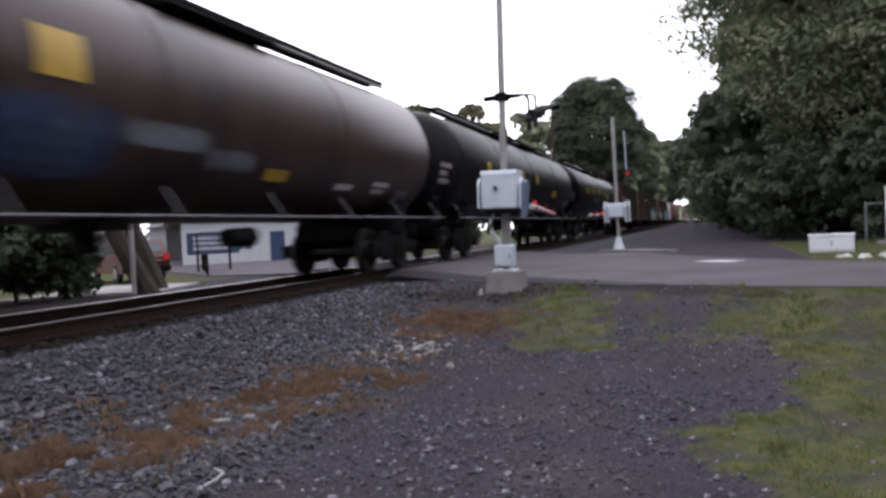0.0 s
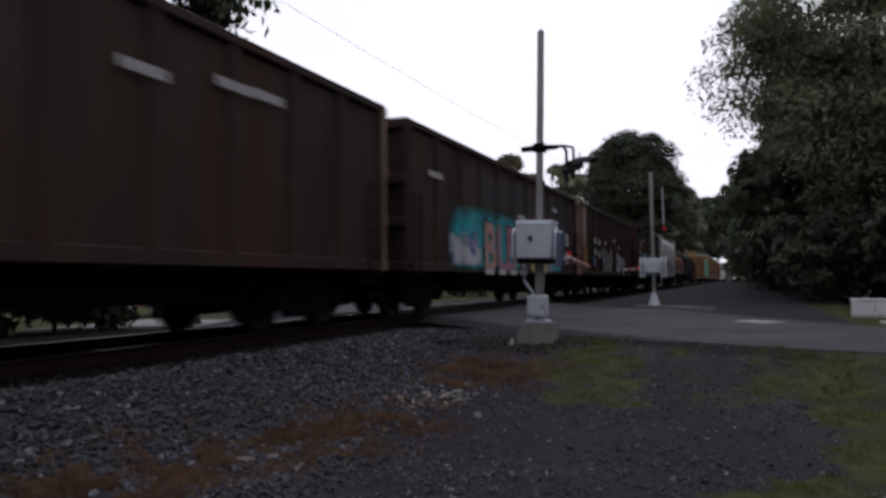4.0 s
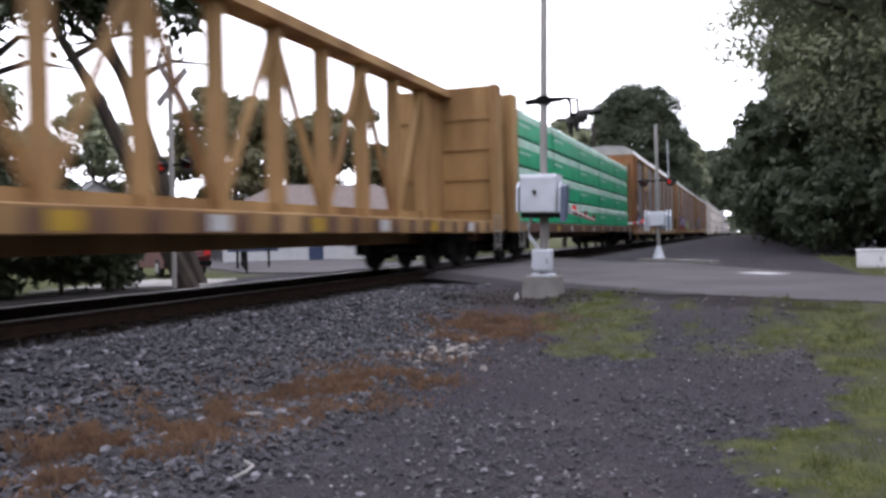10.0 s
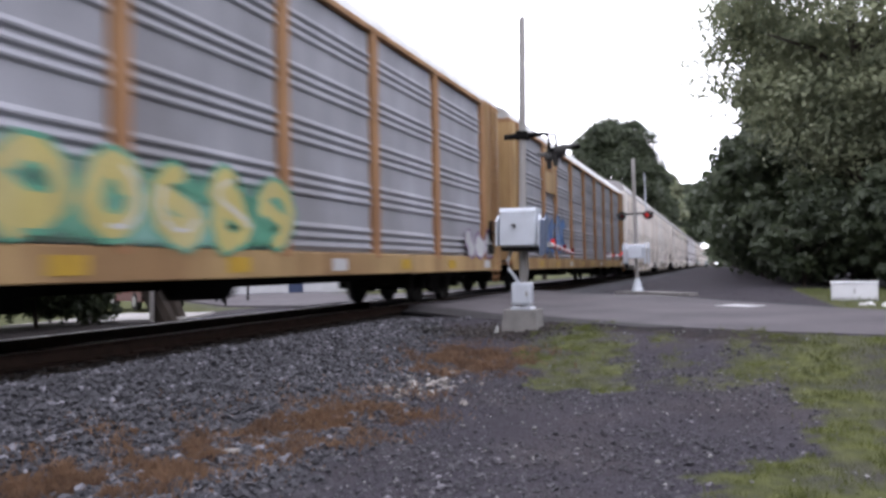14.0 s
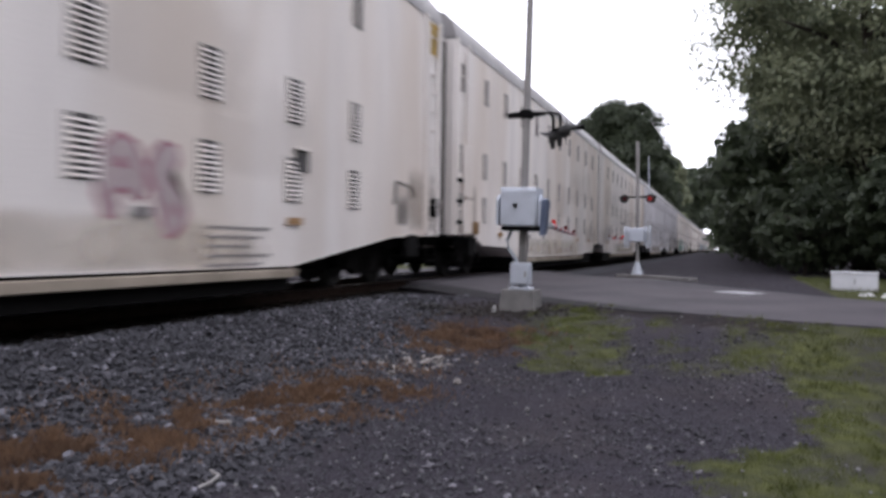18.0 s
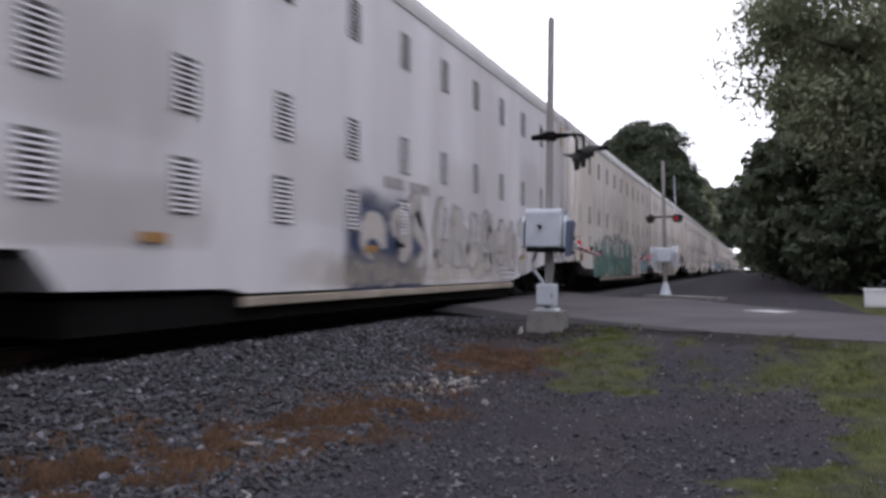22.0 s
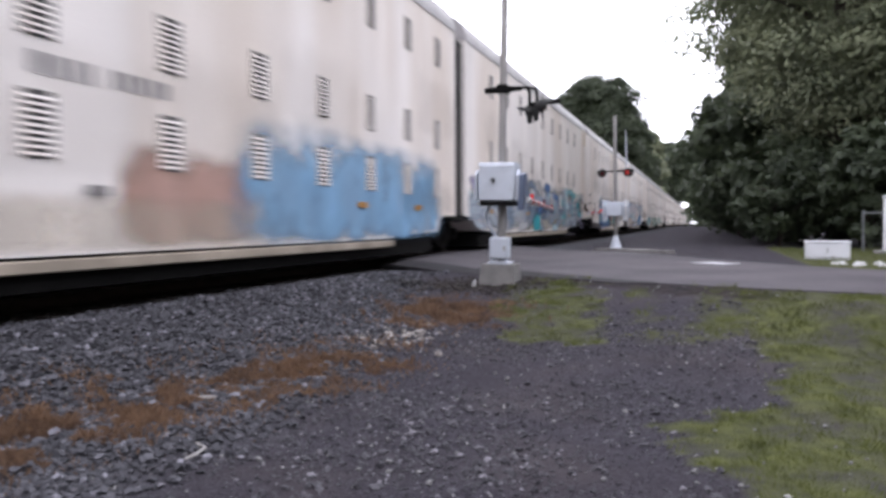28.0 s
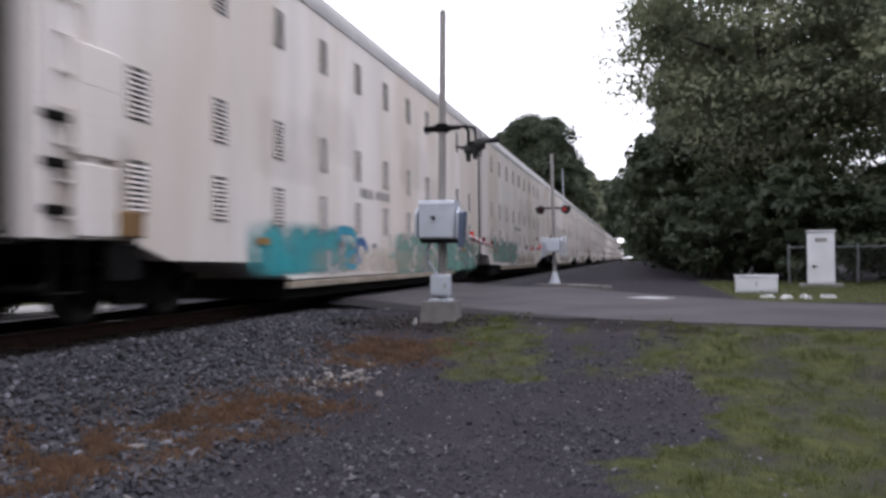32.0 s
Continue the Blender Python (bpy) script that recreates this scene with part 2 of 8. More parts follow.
DECAL_GREY = mat("grey_stencil_paint", (0.27, 0.25, 0.25), 0.7, 0, 0.2, 6, 40, 0.0)
DECAL_PALE = mat("faded_grey_stencil", (0.4, 0.375, 0.37), 0.7, 0, 0.2, 6, 40, 0.0)
DECAL_YELLOW = mat("yellow_reflective_panel", (0.5, 0.31, 0.025), 0.5, 0, 0.15, 4, 40, 0.0)
DECAL_RED = mat("red_paint", (0.5, 0.05, 0.05), 0.6, 0, 0.15, 4, 40, 0.0)
SPRAY_RGB = dict(
    teal=(0.02, 0.44, 0.5), sky=(0.27, 0.5, 0.76), blue=(0.04, 0.16, 0.42), navy=(0.03, 0.05, 0.14), pink=(0.52, 0.24, 0.3),
    salmon=(0.6, 0.36, 0.29), coral=(0.55, 0.14, 0.1), lilac=(0.36, 0.32, 0.5), green=(0.1, 0.34, 0.22), mint=(0.22, 0.45, 0.38),
    white=(0.62, 0.63, 0.66), mist=(0.44, 0.5, 0.58), slate=(0.2, 0.27, 0.37), blush=(0.66, 0.54, 0.55), ice=(0.55, 0.8, 0.92), azure=(0.03, 0.26, 0.56), ink=(0.02, 0.028, 0.055), faint=(0.6, 0.57, 0.55), fainter=(0.68, 0.62, 0.58), black=(0.03, 0.03, 0.035), grey=(0.25, 0.25, 0.27), purple=(0.17, 0.07, 0.2), maroon=(0.24, 0.05, 0.07),
    yellow=(0.55, 0.47, 0.16), orange=(0.5, 0.25, 0.05), cyan=(0.03, 0.42, 0.6), red=(0.45, 0.05, 0.05), dirt=(0.5, 0.42, 0.34), soot=(0.2, 0.18, 0.17), cream=(0.82, 0.72, 0.58))
SPRAY = {k: mat("spray_" + k, c, 0.7, 0, 0.16, 2.2, 25, 0.0, 0.5, tuple(0.62 * v + 0.2 for v in c) if max(c) > 0.1 else None, 0.5) for k, c in SPRAY_RGB.items()}
SOFT = {}


def soft_paint(colour, strength=1.0):
    """Sprayed paint that thins out raggedly towards the edges of its patch."""
    key = (colour, strength)
    if key in SOFT:
        return SOFT[key]
    m = mat("soft_spray_" + colour, SPRAY_RGB[colour], 0.7, 0, 0.2, 1.6, 25, 0.0, 0.6, tuple(0.75 * v + 0.1 for v in SPRAY_RGB[colour]), 0.5)
    n, l = m.node_tree.nodes, m.node_tree.links
    co, sep = n.new("ShaderNodeTexCoord"), n.new("ShaderNodeSeparateXYZ")
    l.new(co.outputs["Generated"], sep.inputs[0])

    def calc(op, a, b=None):
        q = n.new("ShaderNodeMath")
        q.operation = op
        for i, v in enumerate((a, b)):
            if v is None:
                continue
            if isinstance(v, (int, float)):
                q.inputs[i].default_value = v
            else:
                l.new(v, q.inputs[i])
        return q.outputs[0]

    along = calc("POWER", calc("ABSOLUTE", calc("SUBTRACT", calc("MULTIPLY", sep.outputs["Y"], 2.0), 1.0)), 5.0)
    up = calc("POWER", sep.outputs["Z"], 3.0)
    foot = calc("POWER", calc("SUBTRACT", 1.0, sep.outputs["Z"]), 9.0)
    inside = calc("MULTIPLY", calc("MULTIPLY", calc("SUBTRACT", 1.0, along), calc("SUBTRACT", 1.0, up)), calc("SUBTRACT", 1.0, calc("MULTIPLY", foot, 0.8)))
    nz, nf = n.new("ShaderNodeTexNoise"), n.new("ShaderNodeTexNoise")
    nz.inputs["Scale"].default_value, nz.inputs["Detail"].default_value = 1.3, 4
    nf.inputs["Scale"].default_value, nf.inputs["Detail"].default_value = 6.0, 3
    l.new(co.outputs["Object"], nz.inputs["Vector"])
    l.new(co.outputs["Object"], nf.inputs["Vector"])
    rag = calc("ADD", calc("MULTIPLY", nz.outputs["Fac"], 1.9), calc("MULTIPLY", calc("SUBTRACT", nf.outputs["Fac"], 0.5), 0.5))
    cover = n.new("ShaderNodeMapRange")
    cover.interpolation_type = "SMOOTHSTEP"
    cover.inputs["From Min"].default_value, cover.inputs["From Max"].default_value = 0.1, 0.8
    cover.inputs["To Max"].default_value = strength
    l.new(calc("MULTIPLY", inside, rag), cover.inputs["Value"])
    clear, mx = n.new("ShaderNodeBsdfTransparent"), n.new("ShaderNodeMixShader")
    l.new(cover.outputs["Result"], mx.inputs[0])
    l.new(clear.outputs[0], mx.inputs[1])
    l.new(n["Principled BSDF"].outputs[0], mx.inputs[2])
    l.new(mx.outputs[0], n["Material Output"].inputs["Surface"])
    SOFT[key] = m
    return m
BOX_PAINT = mat("silver_aluminium_paint", (0.74, 0.79, 0.88), 0.5, 0.05, 0.1, 3, 40, 0.05)
# the shadowed side of the gate arm, its shade put into the colour
ARM_SHADE = mat("shaded_blue_grey_casting", (0.1, 0.13, 0.21), 0.55, 0, 0.15, 3, 40, 0.05)
POLE_PAINT = mat("weathered_pole_aluminium", (0.42, 0.4, 0.39), 0.55, 0.3, 0.18, 4, 40, 0.06, 0.2)
CONCRETE = mat("stained_concrete", (0.27, 0.26, 0.25), 0.9, 0, 0.2, 4, 50, 0.3)
LAMP_BLACK = mat("black_lamp_housing", (0.025, 0.024, 0.024), 0.6)
LENS_DARK = mat("dark_red_lens", (0.16, 0.01, 0.012), 0.25)
LENS_LIT = mat("lit_red_lens", (0.7, 0.03, 0.03), 0.3, emit=0.55)
LENS_CLEAR = mat("pale_lit_lens", (0.85, 0.85, 0.8), 0.3, emit=0.35)
CABINET = mat("white_cabinet_paint", (1.05, 1.06, 1.12), 0.5, 0, 0.06, 2, 40, 0.03)
WOOD_TIE = mat("creosoted_tie_timber", (0.022, 0.016, 0.013), 0.9, 0, 0.35, 8, 60, 0.3, rand=0.25, spec=0.15)
ASPHALT = mat("worn_asphalt", (0.112, 0.102, 0.112), 0.85, 0, 0.16, 0.6, 70, 0.3, 1.0, (0.075, 0.07, 0.078), 0.7, spec=0.12)
ASPHALT_DARK = mat("fresh_dark_asphalt", (0.035, 0.033, 0.036), 0.85, 0, 0.2, 1.5, 70, 0.3, spec=0.15)
PAVING = mat("pale_concrete_paving", (0.36, 0.34, 0.33), 0.85, 0, 0.15, 0.8, 40, 0.15)
ROAD_WHITE = mat("worn_white_road_paint", (0.55, 0.55, 0.57), 0.7, 0, 0.25, 5, 60, 0.1)
BARK = mat("grey_brown_bark", (0.05, 0.038, 0.03), 0.95, 0, 0.3, 6, 40, 0.5, 0.2)
HOUSE_WHITE = mat("white_siding", (0.62, 0.63, 0.66), 0.7, 0, 0.06, 2, 40)
HOUSE_GREY = mat("grey_siding", (0.3, 0.3, 0.33), 0.7, 0, 0.08, 2, 40)
ROOF_SHINGLE = mat("grey_shingle", (0.12, 0.11, 0.115), 0.9, 0, 0.2, 4, 60)
ROOF_BROWN = mat("grey_brown_shingle", (0.2, 0.16, 0.15), 0.9, 0, 0.2, 4, 60)
WINDOW_DARK = mat("dark_window_glass", (0.03, 0.035, 0.05), 0.12)
DOOR_BLUE = mat("navy_painted_panel", (0.03, 0.05, 0.12), 0.5)
CAR_RED = mat("red_car_paint", (0.2, 0.015, 0.02), 0.3, 0.0, 0.05, 2, 60, 0.0)
CAR_MAROON = mat("maroon_car_paint", (0.12, 0.012, 0.015), 0.35, 0.0, 0.05, 2, 60, 0.0)
TYRE = mat("tyre_rubber", (0.02, 0.02, 0.02), 0.9)
CHROME = mat("bright_trim", (0.6, 0.6, 0.62), 0.3, 0.8)
TAIL = mat("tail_lamp_red", (0.6, 0.03, 0.03), 0.3, emit=0.4)
FENCE = mat("galvanised_fence_wire", (0.24, 0.25, 0.26), 0.6, 0.5)
LITTER = mat("white_plastic_litter", (0.7, 0.7, 0.7), 0.6)
PALE_ROCK = mat("pale_broken_concrete", (0.36, 0.33, 0.31), 0.9, 0, 0.2, 5, 50, 0.3)
GRASS_A = leaf_mat("lawn_grass_blades", (0.048, 0.058, 0.015), (0.155, 0.178, 0.046), 1.6)
GRASS_DRY = leaf_mat("dead_rust_grass", (0.08, 0.05, 0.036), (0.27, 0.165, 0.1), 2.5)
LEAF_DEEP = leaf_mat("deep_green_leaves", (0.022, 0.033, 0.018), (0.075, 0.095, 0.048))
LEAF_MID = leaf_mat("mid_green_leaves", (0.06, 0.078, 0.045), (0.31, 0.33, 0.2))
LEAF_BROWN = leaf_mat("olive_leaves", (0.055, 0.055, 0.025), (0.17, 0.155, 0.075))


# ---- mesh tools ----
class B:
    """A growing mesh of boxes, rods and slabs; m is the slot of the faces to come."""

    def __init__(self):
        self.v, self.f, self.mi, self.m = [], [], [], 0

    def add(self, vs, fs):
        o = len(self.v)
        self.v += [tuple(p) for p in vs]
        self.f += [tuple(i + o for i in q) for q in fs]
        self.mi += [self.m] * len(fs)
        return self

    def box(self, x0, x1, y0, y1, z0, z1, c=0.0):
        """A box; c: chamfer of its edges along y and z."""
        if c:
            p = [(x0 + c, z0), (x1 - c, z0), (x1, z0 + c), (x1, z1 - c), (x1 - c, z1), (x0 + c, z1), (x0, z1 - c), (x0, z0 + c)]
            return self.along_y(p, y0, y1, c)
        return self.add([(x0, y0, z0), (x1, y0, z0), (x1, y1, z0), (x0, y1, z0), (x0, y0, z1), (x1, y0, z1), (x1, y1, z1), (x0, y1, z1)],
                        [(0, 3, 2, 1), (4, 5, 6, 7), (0, 1, 5, 4), (1, 2, 6, 5), (2, 3, 7, 6), (3, 0, 4, 7)])

    def slab(self, ring0, ring1):
        n = len(ring0)
        return self.add(list(ring0) + list(ring1), [tuple(range(n))[::-1], tuple(range(n, 2 * n))]
                        + [(i, (i + 1) % n, n + (i + 1) % n, n + i) for i in range(n)])

    def along_y(self, p, y0, y1, c=0.0):
        """The outline p of (x, z) pairs, drawn out along y, its ends chamfered by c."""
        if not c:
            return self.slab([(x, y0, z) for x, z in p], [(x, y1, z) for x, z in p])
        mx, mz = sum(q[0] for q in p) / len(p), sum(q[1] for q in p) / len(p)
        s = [(x - math.copysign(c, x - mx), z - math.copysign(c, z - mz)) for x, z in p]
        n = len(p)
        rings = [[(x, y0, z) for x, z in s], [(x, y0 + c, z) for x, z in p], [(x, y1 - c, z) for x, z in p], [(x, y1, z) for x, z in s]]
        return self.add(sum(rings, []), [tuple(range(n))[::-1], tuple(range(3 * n, 4 * n))]
                        + [(k * n + i, k * n + (i + 1) % n, (k + 1) * n + (i + 1) % n, (k + 1) * n + i) for k in range(3) for i in range(n)])

    def along_x(self, p, x0, x1):
        """The outline p of (y, z) pairs, drawn out along x."""
        return self.slab([(x1, y, z) for y, z in p], [(x0, y, z) for y, z in p])

    def along_z(self, p, z0, z1):
        return self.slab([(x, y, z0) for x, y in p], [(x, y, z1) for x, y in p])

    def rod(self, a, b, r, n=8, r2=None):
        a, b = Vector(a), Vector(b)
        q = (b - a).to_track_quat("Z", "Y").to_matrix()
        r2 = r if r2 is None else r2
        ring = lambda c, s: [tuple(c + q @ Vector((s * math.cos(2 * math.pi * i / n), s * math.sin(2 * math.pi * i / n), 0))) for i in range(n)]
        return self.slab(ring(a, r), ring(b, r2))

    def tube(self, pts, r, n=8):
        """One round tube along a bent line."""
        pts = [Vector(q) for q in pts]
        vs, fs = [], []
        for k, q in enumerate(pts):
            d = (pts[min(len(pts) - 1, k + 1)] - pts[max(0, k - 1)]).to_track_quat("Z", "Y").to_matrix()
            vs += [tuple(q + d @ Vector((r * math.cos(2 * math.pi * i / n), r * math.sin(2 * math.pi * i / n), 0))) for i in range(n)]
        for k in range(len(pts) - 1):
            fs += [(k * n + i, k * n + (i + 1) % n, (k + 1) * n + (i + 1) % n, (k + 1) * n + i) for i in range(n)]
        fs += [tuple(range(n))[::-1], tuple(range((len(pts) - 1) * n, len(pts) * n))]
        return self.add(vs, fs)

    def lathe_y(self, prof, n=28, x=0.0, z=0.0):
        """Turns (y, radius) pairs about an axis along y."""
        vs, fs = [], []
        for y, r in prof:
            vs += [(x + r * math.cos(2 * math.pi * i / n), y, z + r * math.sin(2 * math.pi * i / n)) for i in range(n)]
        for k in range(len(prof) - 1):
            fs += [(k * n + i, (k + 1) * n + i, (k + 1) * n + (i + 1) % n, k * n + (i + 1) % n) for i in range(n)]
        fs += [tuple(range(n)), tuple(range((len(prof) - 1) * n, len(prof) * n))[::-1]]
        return self.add(vs, fs)

    def lathe_x(self, prof, n=24, y=0.0, z=0.0):
        vs, fs = [], []
        for x, r in prof:
            vs += [(x, y + r * math.cos(2 * math.pi * i / n), z + r * math.sin(2 * math.pi * i / n)) for i in range(n)]
        for k in range(len(prof) - 1):
            fs += [(k * n + i, k * n + (i + 1) % n, (k + 1) * n + (i + 1) % n, (k + 1) * n + i) for i in range(n)]
        fs += [tuple(range(n))[::-1], tuple(range((len(prof) - 1) * n, len(prof) * n))]
        return self.add(vs, fs)

    def mesh(self, name, mats, smooth=35):
        me = bpy.data.meshes.new(name)
        me.from_pydata(self.v, [], self.f)
        for m in (mats if isinstance(mats, (list, tuple)) else [mats]):
            me.materials.append(m)
        me.polygons.foreach_set("material_index", self.mi)
        if smooth:
            me.shade_smooth()
            me.set_sharp_from_angle(angle=radians(smooth))
        me.update()
        return me


def part(name, b, material, parent, label="", smooth=35):
    """One mesh object under a thing or a part."""
    me = b if isinstance(b, bpy.types.Mesh) else b.mesh(name, material, smooth)
    ob = new(name, me)
    ob.parent = parent
    if label:
        ob["label"] = label
    return ob


def placed(name, me, parent, m, label=""):
    ob = part(name, me, None, parent, label)
    ob.matrix_basis = m
    return ob


def thing(name, label, category, group="", kind="", at=None):
    ob = tagged(new(name), label, category, group, kind)
    ob.empty_display_size = 0.2
    if at is not None:
        ob.matrix_basis = at
    return ob


def solid(name, b, material, label, category, group="", kind="", at=None, smooth=35):
    ob = tagged(new(name, b.mesh(name, material, smooth)), label, category, group, kind)
    if at is not None:
        ob.matrix_basis = at
    return ob


def lerp(x, xs, ys):
    return float(np.interp(x, xs, ys))


# ---- the ground, the road and the track ----
NEAR_EDGE = [(60, 9.0), (8, 10.2), (2.5, 10.3), (0.5, 10.9), (-1.0, 11.6), (-3.1, 13.5), (-5.6, 14.9), (-9.6, 17.6), (-20, 27), (-45, 48)]
FAR_EDGE = [(60, 15), (8, 14.6), (4.4, 14.6), (2.1, 16.6), (-0.3, 20.2), (-2.0, 23.6), (-5.7, 25.4), (-9.6, 29), (-20, 40), (-45, 64)]


def road_z(x):
    return lerp(x, [-45, -20, -11.5, -9.4, -5.8, -4.2], [-0.7, -0.5, -0.1, 0.1, 0.1, 0.0])


def edge_y(edge, x):
    return lerp(-x, [-p[0] for p in edge], [p[1] for p in edge])


def ground_z(x, y):
    base = lerp(y, [6, 11.5, 13.5], [-0.55, -0.17, -0.07])
    if -6 < x < 59 and y < 16:
        e = edge_y(NEAR_EDGE, x)
        base = lerp(e - y, [0.0, 0.5, 2.2], [road_z(x) - 0.012, road_z(x) - 0.05, base])
    if x < -9:
        base = lerp(x, [-45, -20, -11.5], [-0.75, -0.55, -0.2])
    d = abs(x - TRACK)
    z = lerp(d, [1.85, 3.25], [-0.075, base])
    if -46 < x < 60 and edge_y(NEAR_EDGE, x) + 0.12 < y < edge_y(FAR_EDGE, x) - 0.05:
        z = min(z, road_z(x) - 0.07)
    elif d > 2.5 and not (y > 9.5 and x > -6):
        z += 0.035 * noise.noise((x * 0.9, y * 0.9, 0)) + 0.012 * noise.noise((x * 4, y * 4, 3))
    return z


def wob(x, y, s=1.3, a=0.35, k=0.0):
    return a * noise.noise((x * s, y * s, k)) + 0.5 * a * noise.noise((x * s * 3.1, y * s * 3.1, k + 5))


def in_poly(x, y, p):
    c = False
    for (x0, y0), (x1, y1) in zip(p, p[1:] + p[:1]):
        if (y0 > y) != (y1 > y) and x < (x1 - x0) * (y - y0) / (y1 - y0) + x0:
            c = not c
    return c


GRASS_ISLE = [(-2.55, 9.2), (-1.85, 7.9), (-0.95, 8.1), (-1.2, 10.0), (-1.35, 11.5), (-2.0, 12.2), (-2.7, 12.4), (-2.75, 10.6)]
RUST_SPOTS = [(-4.15, 3.4, 0.3), (-4.1, 4.0, 0.24), (-4.1, 4.6, 0.4), (-3.85, 5.2, 0.32), (-3.75, 6.1, 0.4), (-3.5, 6.7, 0.42), (-3.35, 9.7, 0.5), (-3.1, 9.2, 0.36)]


def grass_at(x, y):
    """How grassy the ground is, 0 to 1."""
    wx, wy = x + wob(x, y, 1.1, 0.3) + wob(x, y, 3.5, 0.3, 15), y + wob(x, y, 1.1, 0.4, 9) + wob(x, y, 3.5, 0.35, 19)
    if x > -6 and y < 16:
        side = wx > lerp(wy, [4.2, 4.9, 5.3, 5.7, 6.3, 6.9, 8.2, 9.5, 11.4], [0.3, 0.05, -0.2, -0.1, 0.62, 0.72, 0.5, 0.0, -0.3]) and y < edge_y(NEAR_EDGE, x) - 0.1
        g = 1.0 if side or in_poly(wx, wy, GRASS_ISLE) else 0.0
        if -1.0 < x < 0.5 and 8.2 < y < 11.2:          # thin grass between the isle and the verge
            g = lerp(noise.noise((x * 1.6, y * 1.1, 4)) + 0.5 * noise.noise((x * 5, y * 5, 14)) + 0.35 * (x + 0.35), [-0.15, 0.4], [0.0, 0.85])
        bare = noise.noise((x * 1.7, y * 1.7, 8)) + 0.45 * noise.noise((x * 5.5, y * 5.5, 18))
        return g * lerp(bare, [-0.4, 0.2], [0.1, 0.95] if x < -0.4 else [0.35, 1.0])
    if x > 2.2 and y > edge_y(FAR_EDGE, min(x, 59)) + 0.4 and y < 31:
        return 0.9
    if x < -15 and (y < edge_y(NEAR_EDGE, max(x, -45)) - 0.5 or y > edge_y(FAR_EDGE, max(x, -45)) + 0.5):
        return 0.95
    return 0.0


def rust_at(x, y):
    wx, wy = x + wob(x, y, 1.8, 0.25, 2), y + wob(x, y, 1.8, 0.25, 6)
    return 1.0 if any((wx - a) ** 2 + (wy - b) ** 2 < r * r for a, b, r in RUST_SPOTS) else 0.0


def ballast_at(x, y):
    e = lerp(y, [0, 5, 8, 10, 12, 14], [-2.6, -2.9, -3.3, -3.9, -4.6, -5.2])
    return lerp(x + wob(x, y, 1.0, 0.5, 3), [e - 0.7, e + 0.3], [1.0, 0.0]) if y < 16 else lerp(abs(x - TRACK), [2.6, 3.6], [1, 0])


def island_mat(name, dark, light, rough=0.85):
    m = bpy.data.materials.new(name)
    m.use_nodes = True
    n, l = m.node_tree.nodes, m.node_tree.links
    g, r = n.new("ShaderNodeNewGeometry"), n.new("ShaderNodeValToRGB")
    dark, light = dull(dark), dull(light)
    r.color_ramp.elements[0].color, r.color_ramp.elements[1].color = (*dark, 1), (*light, 1)
    e = r.color_ramp.elements.new(0.9)
    e.color = (*[0.45 * a + 0.3 * b for a, b in zip(dark, light)], 1)
    l.new(g.outputs["Random Per Island"], r.inputs["Fac"])
    l.new(r.outputs["Color"], n["Principled BSDF"].inputs["Base Color"])
    n["Principled BSDF"].inputs["Roughness"].default_value = rough
    return m


